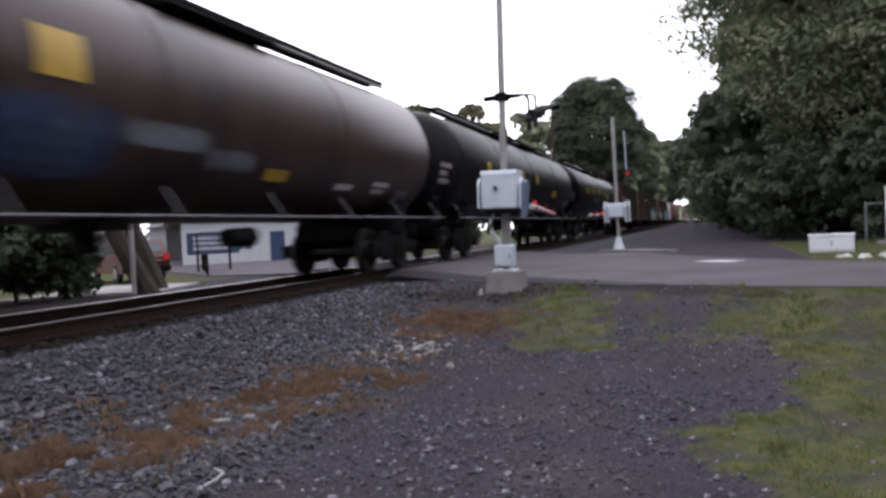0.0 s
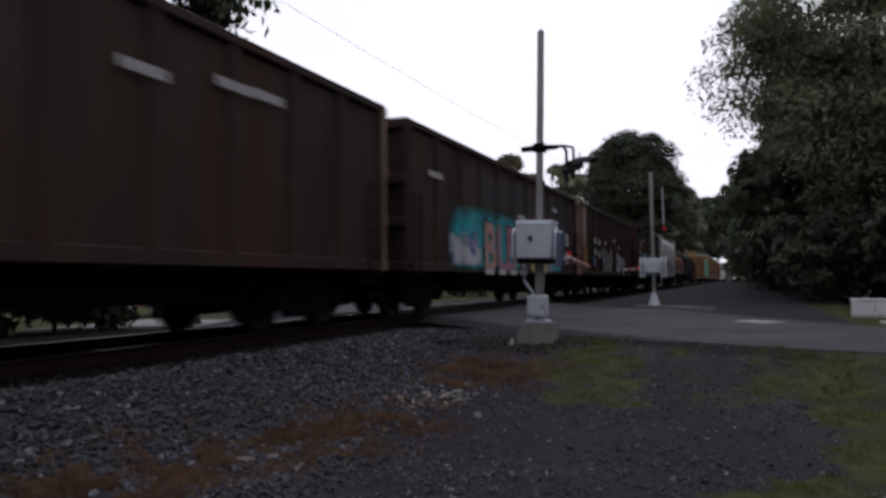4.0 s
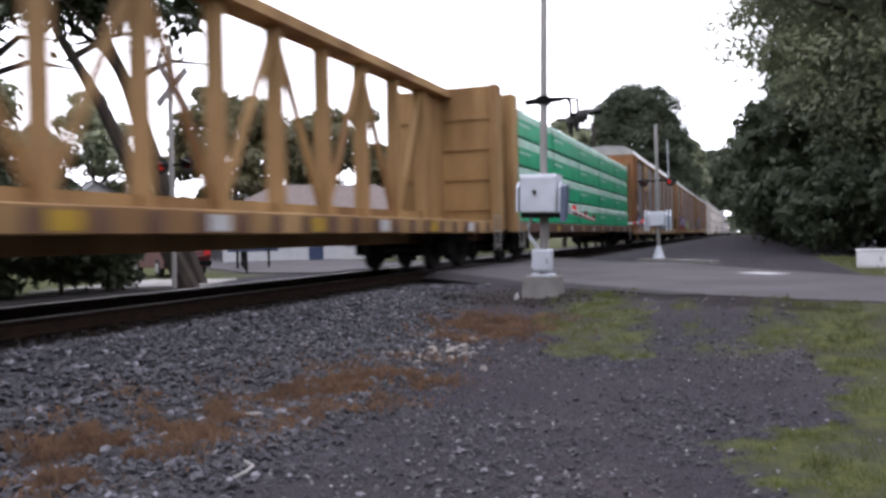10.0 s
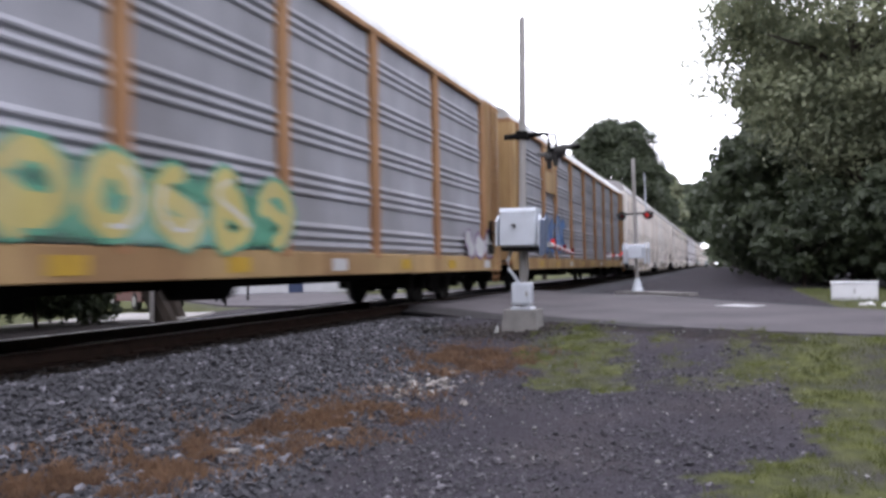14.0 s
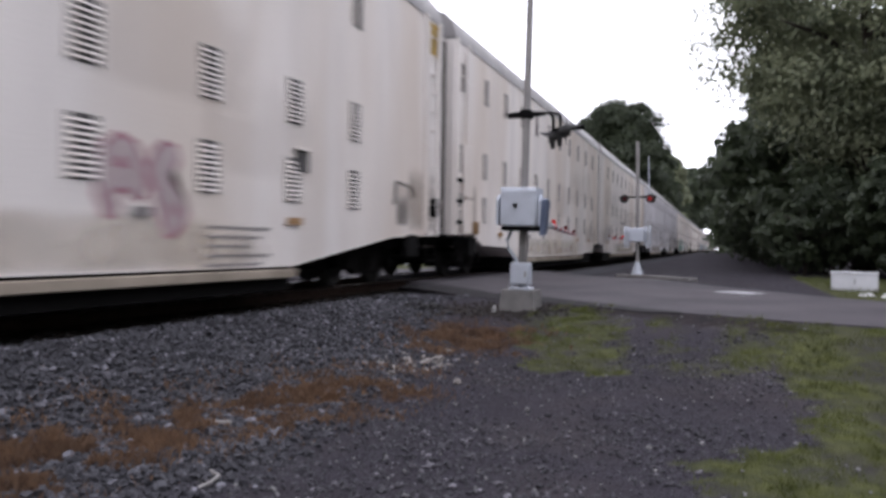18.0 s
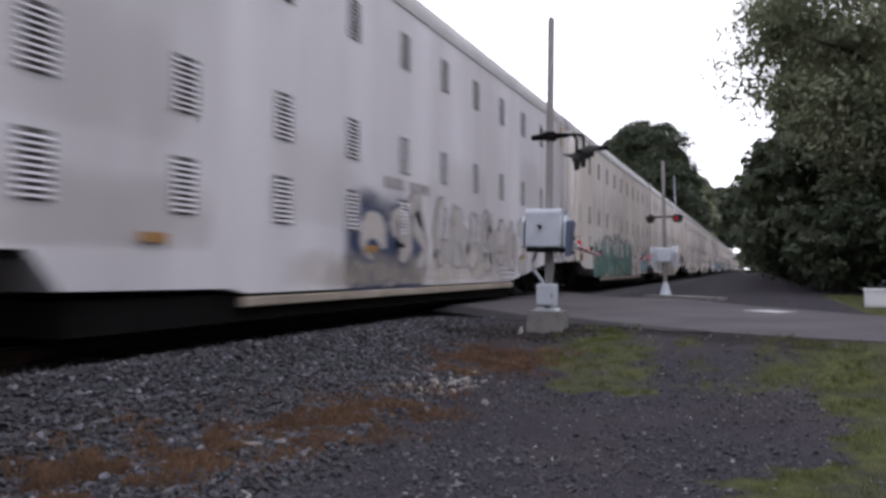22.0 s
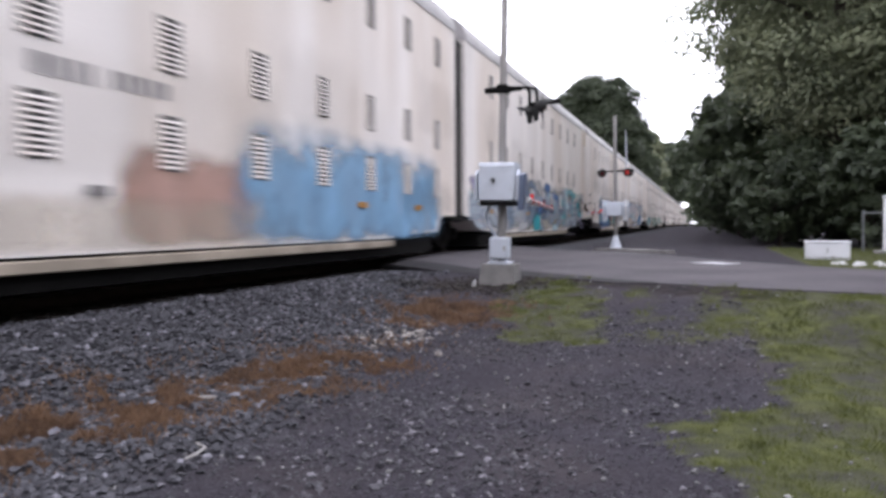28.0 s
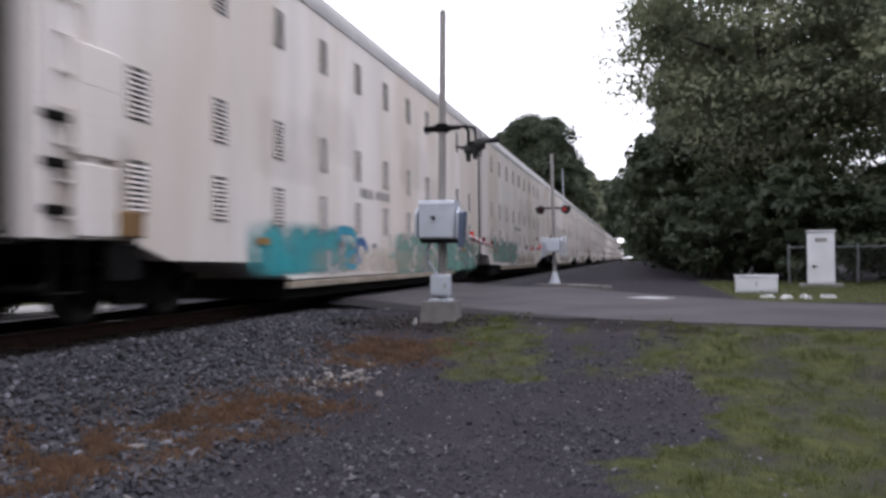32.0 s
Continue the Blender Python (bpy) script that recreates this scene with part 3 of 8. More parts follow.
def ground_material():
    m = bpy.data.materials.new("gravel_soil_and_grass")
    m.use_nodes = True
    n, l = m.node_tree.nodes, m.node_tree.links
    b = n["Principled BSDF"]
    b.inputs["Roughness"].default_value, b.inputs["Specular IOR Level"].default_value = 0.95, 0.1
    co = n.new("ShaderNodeTexCoord")

    def tex(scale, detail=5):
        t = n.new("ShaderNodeTexNoise")
        t.inputs["Scale"].default_value, t.inputs["Detail"].default_value = scale, detail
        l.new(co.outputs["Object"], t.inputs["Vector"])
        return t

    def ramp(src, c0, c1, p0=0.35, p1=0.65):
        r = n.new("ShaderNodeValToRGB")
        e = r.color_ramp.elements
        e[0].position, e[1].position, e[0].color, e[1].color = p0, p1, (*dull(c0), 1), (*dull(c1), 1)
        l.new(src, r.inputs["Fac"])
        return r.outputs["Color"]

    def mix(fac, a, c):
        x = n.new("ShaderNodeMix")
        x.data_type = "RGBA"
        l.new(fac, x.inputs["Factor"]), l.new(a, x.inputs["A"]), l.new(c, x.inputs["B"])
        return x.outputs["Result"]

    v = n.new("ShaderNodeTexVoronoi")
    v.inputs["Scale"].default_value = 26
    l.new(co.outputs["Object"], v.inputs["Vector"])
    v2 = n.new("ShaderNodeTexVoronoi")
    v2.inputs["Scale"].default_value = 60
    l.new(co.outputs["Object"], v2.inputs["Vector"])
    cinder = ramp(v2.outputs["Color"], (0.022, 0.02, 0.026), (0.085, 0.078, 0.095), 0.1, 0.9)
    soil = ramp(tex(1.2).outputs["Fac"], (0.04, 0.035, 0.042), (0.08, 0.069, 0.075))
    cinder = mix(ramp(tex(0.9, 7).outputs["Fac"], (0, 0, 0), (1, 1, 1), 0.42, 0.62), cinder, soil)
    gravel = ramp(v.outputs["Color"], (0.035, 0.035, 0.042), (0.13, 0.13, 0.145), 0.1, 0.9)
    turf = ramp(tex(7).outputs["Fac"], (0.062, 0.068, 0.032), (0.12, 0.13, 0.046))
    straw = ramp(tex(9).outputs["Fac"], (0.07, 0.045, 0.03), (0.15, 0.09, 0.05))
    out = cinder
    # track grime and dark soil, darkened further for shade of train and thicket
    shade_grime = ramp(tex(5).outputs["Fac"], (0.01, 0.008, 0.007), (0.03, 0.022, 0.019))
    for name, colour in (("ballast", gravel), ("rust", straw), ("grass", turf), ("shade_soil", shade_grime)):
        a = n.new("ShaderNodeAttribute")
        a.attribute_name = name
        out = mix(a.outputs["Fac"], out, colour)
    l.new(out, b.inputs["Base Color"])
    bp = n.new("ShaderNodeBump")
    bp.inputs["Strength"].default_value, bp.inputs["Distance"].default_value = 0.6, 0.03
    l.new(v2.outputs["Distance"], bp.inputs["Height"])
    l.new(bp.outputs["Normal"], b.inputs["Normal"])
    return m


def build_ground():
    xs = sorted({-1500, -700, -350, -180, -100, -70, *np.arange(-55, -12, 2.5), *np.arange(-12, -6, 0.35), *np.arange(-6, 4.6, 0.1), *np.arange(4.6, 12, 0.5), *np.arange(12, 60, 4.0), 80, 130, 250, 600, 1500})
    ys = sorted({-1500, -800, -400, -200, -100, -60, -30, -15, -8, -4, *np.arange(-2, 2.5, 0.5), *np.arange(2.5, 16, 0.1), *np.arange(16, 32, 0.5), *np.arange(32, 60, 2.5), *np.arange(60, 130, 10.0), 170, 300, 600, 1500})
    vs = [(x, y, ground_z(x, y)) for y in ys for x in xs]
    w = len(xs)
    fs = [(j * w + i, j * w + i + 1, (j + 1) * w + i + 1, (j + 1) * w + i) for j in range(len(ys) - 1) for i in range(w - 1)]
    me = bpy.data.meshes.new("ground")
    me.from_pydata(vs, [], fs)
    me.materials.append(ground_material())
    me.shade_smooth()
    # last mask: painted shade under train and thicket, dark soil by the road
    for name, fn in (("grass", grass_at), ("rust", rust_at), ("ballast", ballast_at), ("shade_soil", lambda x, y: max(lerp(abs(x - TRACK), [1.4, 1.65], [1, 0]), 0.85 * (-22 < x < -9 and y < 15.4), 0.7 * (-6 < x < 0.8 and 0 < edge_y(NEAR_EDGE, x) - y < 0.75 + wob(x, y, 1.5, 0.5, 60))))):
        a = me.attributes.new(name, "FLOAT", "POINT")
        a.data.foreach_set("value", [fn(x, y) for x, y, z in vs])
    tagged(new("ground", me), "dark cinder and gravel ground with patches of grass", "ground", kind="structure")


def strip(name, a, b, top, thick, material, label, category, n=6):
    """A slab between two edges of points (x, y); top(x, y) is its surface."""
    vs, fs = [], []
    for (x0, y0), (x1, y1) in zip(a, b):
        for k in range(n + 1):
            u = k / n
            x, y = x0 + (x1 - x0) * u, y0 + (y1 - y0) * u
            vs.append((x, y, top(x, y)))
    m = len(a)
    vs += [(x, y, z - thick) for x, y, z in vs]
    o, w = m * (n + 1), n + 1
    for j in range(m - 1):
        for i in range(n):
            q = (j * w + i, j * w + i + 1, (j + 1) * w + i + 1, (j + 1) * w + i)
            fs += [q, tuple(o + c for c in q[::-1])]
        for i in (0, n):
            fs.append((j * w + i, (j + 1) * w + i, o + (j + 1) * w + i, o + j * w + i))
    for j in (0, m - 1):
        fs += [(j * w + i, j * w + i + 1, o + j * w + i + 1, o + j * w + i) for i in range(n)]
    bm = bmesh.new()
    me = bpy.data.meshes.new(name)
    me.from_pydata(vs, [], fs)
    bm.from_mesh(me)
    bmesh.ops.recalc_face_normals(bm, faces=bm.faces)
    bm.to_mesh(me)
    bm.free()
    me.materials.append(material)
    me.shade_smooth()
    me.set_sharp_from_angle(angle=radians(40))
    return tagged(new(name, me), label, category, kind="structure")


def build_road():
    xs = [60, 40, 25, 15, 8, 6, 4.4, 3.2, 2.1, 1.2, 0.3, -0.6, -1.4, -2.2, -3.1, -4.0, -4.8, -5.6, -6.3, -6.75]
    xl = [-8.45, -9.2, -9.8, -10.6, -11.5, -13, -15, -17.5, -20, -25, -30, -37, -45]
    e = lambda ed, q: [(x, edge_y(ed, x)) for x in q]
    strip("road", e(NEAR_EDGE, xs), e(FAR_EDGE, xs), lambda x, y: road_z(x) + 0.006 * noise.noise((x, y, 0)), 0.12, ASPHALT, "worn grey two-lane asphalt road up to the crossing", "road", 8)
    strip("road", e(NEAR_EDGE, xl), e(FAR_EDGE, xl), lambda x, y: road_z(x) + 0.006 * noise.noise((x, y, 0)), 0.12, ASPHALT, "worn grey asphalt road beyond the tracks", "road", 8)
    xm = [-7.02, -7.3, -7.6, -7.9, -8.18]
    strip("crossing_panel", e(NEAR_EDGE, xm), e(FAR_EDGE, xm), lambda x, y: 0.112, 0.12, ASPHALT_DARK, "dark crossing surface between the rails", "crossing")
    k = [-6.5, -6.0, -5.4, -4.8, -4.2, -3.6, -3.0, -2.4, -1.8, -1.2, -0.6]
    strip("road_shoulder", [(x, edge_y(NEAR_EDGE, x) - 0.1 - 0.16 * min(4, -0.4 - x) - 0.15 * noise.noise((x * 1.3, 0, 0))) for x in k], [(x, edge_y(NEAR_EDGE, x) + 0.12) for x in k],
          lambda x, y: max(ground_z(x, y), min(road_z(x), 0.09) - 0.1 * max(0, edge_y(NEAR_EDGE, x) - y)) + 0.008, 0.06, ASPHALT_DARK, "dark patched asphalt along the road's edge", "road", 4)
    d = Vector((0.75, -0.66)).normalized()
    n2 = Vector((-d.y, d.x))
    c = Vector((0.28, 17.2))
    strip("road_marking", [c - d * 0.42 - n2 * 0.3, c + d * 0.42 - n2 * 0.3], [c - d * 0.42 + n2 * 0.3, c + d * 0.42 + n2 * 0.3], lambda x, y: 0.011, 0.01, ROAD_WHITE, "worn white painted road marking", "marking", 1)
    strip("pavement", [(-12.7, 15.2), (-13.5, 17), (-14.5, 19)], [(-19.2, 15.6), (-19.8, 18.5), (-20.5, 22)],
          lambda x, y: ground_z(x, y) + 0.05, 0.3, PAVING, "pale concrete paving beyond the tracks", "pavement", 8)
    for a, b in (((-3.4, 26.4), (-1.6, 25.3)), ((-2.2, 25.2), (-0.9, 24.3))):
        va, vb = Vector(a), Vector(b)
        nn = (vb - va).orthogonal().normalized() * 0.22
        strip("kerb_stone", [va - nn, vb - nn], [va + nn, vb + nn], lambda x, y: 0.025, 0.14, CONCRETE, "pale broken slab beside the road", "slab", 2)


def build_track():
    tr = thing("railway_track", "railway track with rusty rails on dark timber ties", "track", kind="structure")
    rail = [(-0.07, -0.18), (0.07, -0.18), (0.07, -0.168), (0.012, -0.15), (0.01, -0.045), (0.036, -0.035), (0.036, -0.006), (-0.036, -0.006), (-0.036, -0.035), (-0.01, -0.045), (-0.012, -0.15), (-0.07, -0.168)]
    for x in (TRACK - 0.7535, TRACK + 0.7535):
        part("rail", B().along_y([(x + a, RAIL + c) for a, c in rail], -160, 520), RAIL_SIDE, tr, "rusty steel rail")
        part("rail_head", B().along_y([(x - 0.03, RAIL - 0.0055), (x + 0.03, RAIL - 0.0055), (x + 0.022, RAIL), (x - 0.022, RAIL)], -160, 520), RAIL_TOP, tr, "polished rail head")
    tie = B().box(-1.3, 1.3, -0.115, 0.115, -0.2, 0, 0.012).mesh("tie", WOOD_TIE)
    plate = B().box(-0.17, 0.17, -0.1, 0.1, 0, 0.012).box(-0.1, -0.075, -0.09, -0.06, 0.012, 0.045).box(0.075, 0.1, 0.06, 0.09, 0.012, 0.045).mesh("tie_plate", RAIL_SIDE)
    rnd = random.Random(3)
    ys = [y * 0.55 for y in range(-8, 26)] + [26.5 + y * 0.55 for y in range(60)]
    for y in ys:
        t = placed("tie", tie, tr, pose(TRACK + rnd.uniform(-0.05, 0.05), y + rnd.uniform(-0.03, 0.03), RAIL - 0.195 + rnd.uniform(-0.012, 0.008), 0, rnd.uniform(-0.3, 0.3), rnd.uniform(-1.2, 1.2)))
        if 0 < y < 15:
            placed("tie_plate", plate, t, pose(0.7535, 0, 0.001))


def scatter(name, material, label, category, pts, verts, faces, seed):
    """Copies of a small shape, each turned and sized by itself, in one mesh. pts: rows of x, y, z, size."""
    rs = np.random.RandomState(seed)
    p = np.array(pts, float)
    n, base = len(p), np.array(verts, float)
    a, b = rs.uniform(0, 6.283, n), rs.uniform(-0.7, 0.7, n)
    ca, sa, cb, sb = np.cos(a), np.sin(a), np.cos(b), np.sin(b)
    jig = base[None] * (1 + rs.uniform(-0.3, 0.3, (n, len(base), 3))) * (p[:, 3, None, None] * rs.uniform(0.65, 1.3, (n, 1, 3)))
    x = jig[..., 0] * cb[:, None] - jig[..., 2] * sb[:, None]
    z = jig[..., 0] * sb[:, None] + jig[..., 2] * cb[:, None]
    y = jig[..., 1]
    v = np.stack([x * ca[:, None] - y * sa[:, None] + p[:, 0, None], x * sa[:, None] + y * ca[:, None] + p[:, 1, None], z + p[:, 2, None]], -1).reshape(-1, 3)
    f = (np.array(faces)[None] + (np.arange(n) * len(base))[:, None, None]).reshape(-1, len(faces[0]))
    me = bpy.data.meshes.new(name)
    me.from_pydata(v.tolist(), [], f.tolist())
    me.materials.append(material)
    return tagged(new(name, me), label, category, kind="stuff")


OCTA_V = [(1, 0, 0), (-1, 0, 0), (0, 1, 0), (0, -1, 0), (0, 0, 0.8), (0, 0, -0.8), (0.62, 0.62, 0.4), (-0.62, 0.62, 0.35), (-0.62, -0.62, 0.4), (0.62, -0.62, 0.35)]
OCTA_F = [(4, 0, 6), (4, 6, 2), (4, 2, 7), (4, 7, 1), (4, 1, 8), (4, 8, 3), (4, 3, 9), (4, 9, 0), (5, 6, 0), (5, 2, 6), (5, 7, 2), (5, 1, 7), (5, 8, 1), (5, 3, 8), (5, 9, 3), (5, 0, 9)]


def build_stones():
    rnd = random.Random(11)
    big, shade_grime, small, white = [], [], [], []
    while len(big) < 17500:
        x, y = rnd.uniform(-6.2, -2.3), rnd.uniform(1.2, 13.6)
        if rnd.random() < ballast_at(x, y) * lerp(y, [1.2, 3, 13], [1, 1, 0.75]):
            s = rnd.uniform(0.014, 0.034) * (1.5 if rnd.random() < 0.12 else 1)
            big.append((x, y, ground_z(x, y) + 0.35 * s, s))
    for _ in range(3600):                       # grimy ballast between and beside the rails, darkened for the train's shade
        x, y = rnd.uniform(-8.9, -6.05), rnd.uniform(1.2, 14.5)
        shade_grime.append((x, y, ground_z(x, y) + 0.01, rnd.uniform(0.016, 0.034)))
    while len(small) < 17000:
        x, y = rnd.uniform(-3.8, 1.2), 1.6 + 8.5 * rnd.random() ** 1.3
        if grass_at(x, y) < 0.3 and noise.noise((x * 0.8, y * 0.8, 30)) + 0.5 * noise.noise((x * 3, y * 3, 31)) > rnd.uniform(-0.6, 0.25):
            s = rnd.uniform(0.004, 0.015) * (2.1 if rnd.random() < 0.1 else 1)
            small.append((x, y, ground_z(x, y) + 0.3 * s, s))
    for _ in range(900):
        x, y = rnd.uniform(-5.9, 1.0), 2.0 + 10.5 * rnd.random() ** 1.2
        s = rnd.uniform(0.006, 0.016) * (1.5 if rnd.random() < 0.1 else 1)
        white.append((x, y, ground_z(x, y) + 0.5 * s, s))
    scatter("ballast_stones", island_mat("ballast_stones", (0.02, 0.02, 0.027), (0.3, 0.295, 0.34)), "blue-grey crushed-stone track ballast", "gravel", big, OCTA_V, OCTA_F, 1)
    scatter("shaded_ballast", island_mat("shaded_ballast", (0.01, 0.008, 0.007), (0.042, 0.031, 0.026)), "dark brown grimy ballast round the rails, darkened for the train's shade", "gravel", shade_grime, OCTA_V, OCTA_F, 10)
    scatter("cinder_gravel", island_mat("cinder_gravel", (0.035, 0.033, 0.042), (0.28, 0.265, 0.3)), "fine dark cinder gravel on the ground", "gravel", small, OCTA_V, OCTA_F, 2)
    scatter("pale_pebbles", island_mat("pale_pebbles", (0.22, 0.22, 0.22), (0.62, 0.61, 0.61)), "scattered pale pebbles in the gravel", "pebbles", white, OCTA_V, OCTA_F, 3)
    dark = [(-4.7 + 0.42 * math.cos(k * 2.4) * (k / 26) ** 0.5, 11.75 + 0.35 * math.sin(k * 2.4) * (k / 26) ** 0.5, -0.2 + 0.05 * (k % 3), 0.07) for k in range(26)]
    scatter("dark_rock_pile", island_mat("dark_rock_pile", (0.02, 0.02, 0.022), (0.07, 0.065, 0.065)), "small pile of dark broken asphalt", "rubble", dark, OCTA_V, OCTA_F, 4)
    soil = []
    for _ in range(900):
        x, y = rnd.gauss(-3.4, 0.55), rnd.gauss(11.9, 0.35)
        s = rnd.uniform(0.012, 0.045)
        soil.append((x, y, max(ground_z(x, y), -0.25) + 0.2 * s, s))
    scatter("soil_clods", island_mat("soil_clods", (0.025, 0.02, 0.018), (0.085, 0.065, 0.055)), "dark soil clods round the signal's base", "soil", soil, OCTA_V, OCTA_F, 5)
    chunks = []
    for _ in range(70):
        x, y = rnd.gauss(-3.25, 0.33), rnd.gauss(7.85, 0.3)
        chunks.append((x, y, ground_z(x, y) + 0.012, rnd.choice((0.015, 0.02, 0.03, 0.05))))
    scatter("broken_concrete", PALE_ROCK, "pale broken concrete pressed into the gravel", "rubble", chunks, OCTA_V, OCTA_F, 6)


def build_grass():
    rnd = random.Random(21)
    blade = [(-0.05, 0, 0), (0.05, 0, 0), (0.16, 0.05, 0.62), (0.34, 0.1, 1.0)]
    thin_blade = [(-0.03, 0, 0), (0.03, 0, 0), (0.22, 0.08, 0.55), (0.6, 0.2, 0.85)]
    bf = [(0, 1, 2), (0, 2, 3)]
    pts = []
    while len(pts) < 75000:
        if len(pts) % 6 < 5:
            x, y = rnd.uniform(-2.9, 5.2), rnd.uniform(3.2, 12.6)
        else:
            x, y = rnd.uniform(2.3, 11), rnd.uniform(15, 30)
        tuft = lerp(noise.noise((x * 3.4, y * 3.4, 12)) + 0.6 * noise.noise((x * 9, y * 9, 13)), [-0.3, 0.35], [0.3 if x > 0.3 else 0.1, 1.0])
        if rnd.random() < grass_at(x, y) * tuft:
            pts.append((x, y, ground_z(x, y) - 0.004, rnd.uniform(0.02, 0.05) * (0.55 + 0.8 * tuft) * (1 + 0.06 * max(0, y - 8))))
    scatter("lawn_grass", GRASS_A, "short yellow-green weedy grass in uneven tufts", "grass", pts, blade, bf, 7)
    pts = []
    while len(pts) < 34000:
        a, b, r = rnd.choice(RUST_SPOTS)
        x, y = rnd.gauss(a, r * 1.0), rnd.gauss(b, r * 1.0)
        tuft = noise.noise((x * 2.6, y * 2.6, 40)) + 0.5 * noise.noise((x * 8, y * 8, 41))
        if tuft > rnd.uniform(-0.35, 0.2):
            pts.append((x, y, ground_z(x, y) - 0.004, rnd.uniform(0.025, 0.065) * lerp(tuft, [-0.3, 0.5], [0.7, 1.8])))
    scatter("dead_grass", GRASS_DRY, "dead tan and rust-brown grass in soft clumps", "dry grass", pts, thin_blade, bf, 8)


# ---- crossing signals, cabinets, fence ----
_L = B().lathe_y([(-0.12, 0.05), (-0.06, 0.1), (0, 0.115)], 16).lathe_y([(0, 0.2), (0.012, 0.2)], 24)
LAMP_MESH = _L.mesh("lamp", LAMP_BLACK)
_H = B()
for _k in range(14):
    _a0, _a1 = math.pi * (_k / 14 * 1.3 - 0.15), math.pi * ((_k + 1) / 14 * 1.3 - 0.15)
    _q = lambda r, a, y: (r * math.cos(a), y, r * math.sin(a))
    _d = 0.3 * max(0.25, math.sin((_a0 + _a1) / 2))
    _H.slab([_q(0.112, _a0, 0), _q(0.122, _a0, 0), _q(0.122, _a1, 0), _q(0.112, _a1, 0)], [_q(0.112, _a0, _d), _q(0.122, _a0, _d), _q(0.122, _a1, _d), _q(0.112, _a1, _d)])
HOOD_MESH = _H.mesh("hood", LAMP_BLACK)
LENS_MESH = {m.name: B().lathe_y([(0.013, 0.104), (0.03, 0.08), (0.038, 0.03)], 16).mesh("lens", m) for m in (LENS_DARK, LENS_LIT, LENS_CLEAR)}


def flasher(parent, x, y, z, turn, lens):
    """A round crossing lamp with its backing disc, hood and lens; turn: degrees from +y."""
    lamp = placed("lamp", LAMP_MESH, parent, pose(x, y, z, 0, 0, turn), "black crossing lamp with round backing")
    part("hood", HOOD_MESH, None, lamp)
    part("lens", LENS_MESH[lens.name], None, lamp, "round lens")
    return lamp


def gate_arm(parent, a, b, n=12):
    a, b = Vector(a), Vector(b)
    for k in range(n):
        p, q = a.lerp(b, k / n), a.lerp(b, (k + 1) / n)
        part("arm_stripe", B().rod(p, q, 0.05 - 0.0015 * k, 6), DECAL_RED if k % 2 else DECAL_WHITE, parent, "red stripe" if k % 2 else "white stripe")
    for u in (0.12, 0.55, 0.97):
        p = a.lerp(b, u)
        part("arm_lamp", B().rod(p + Vector((0, 0, 0.04)), p + Vector((0, 0, 0.12)), 0.035, 10), LENS_LIT if u < 0.5 else LENS_DARK, parent, "red gate lamp")


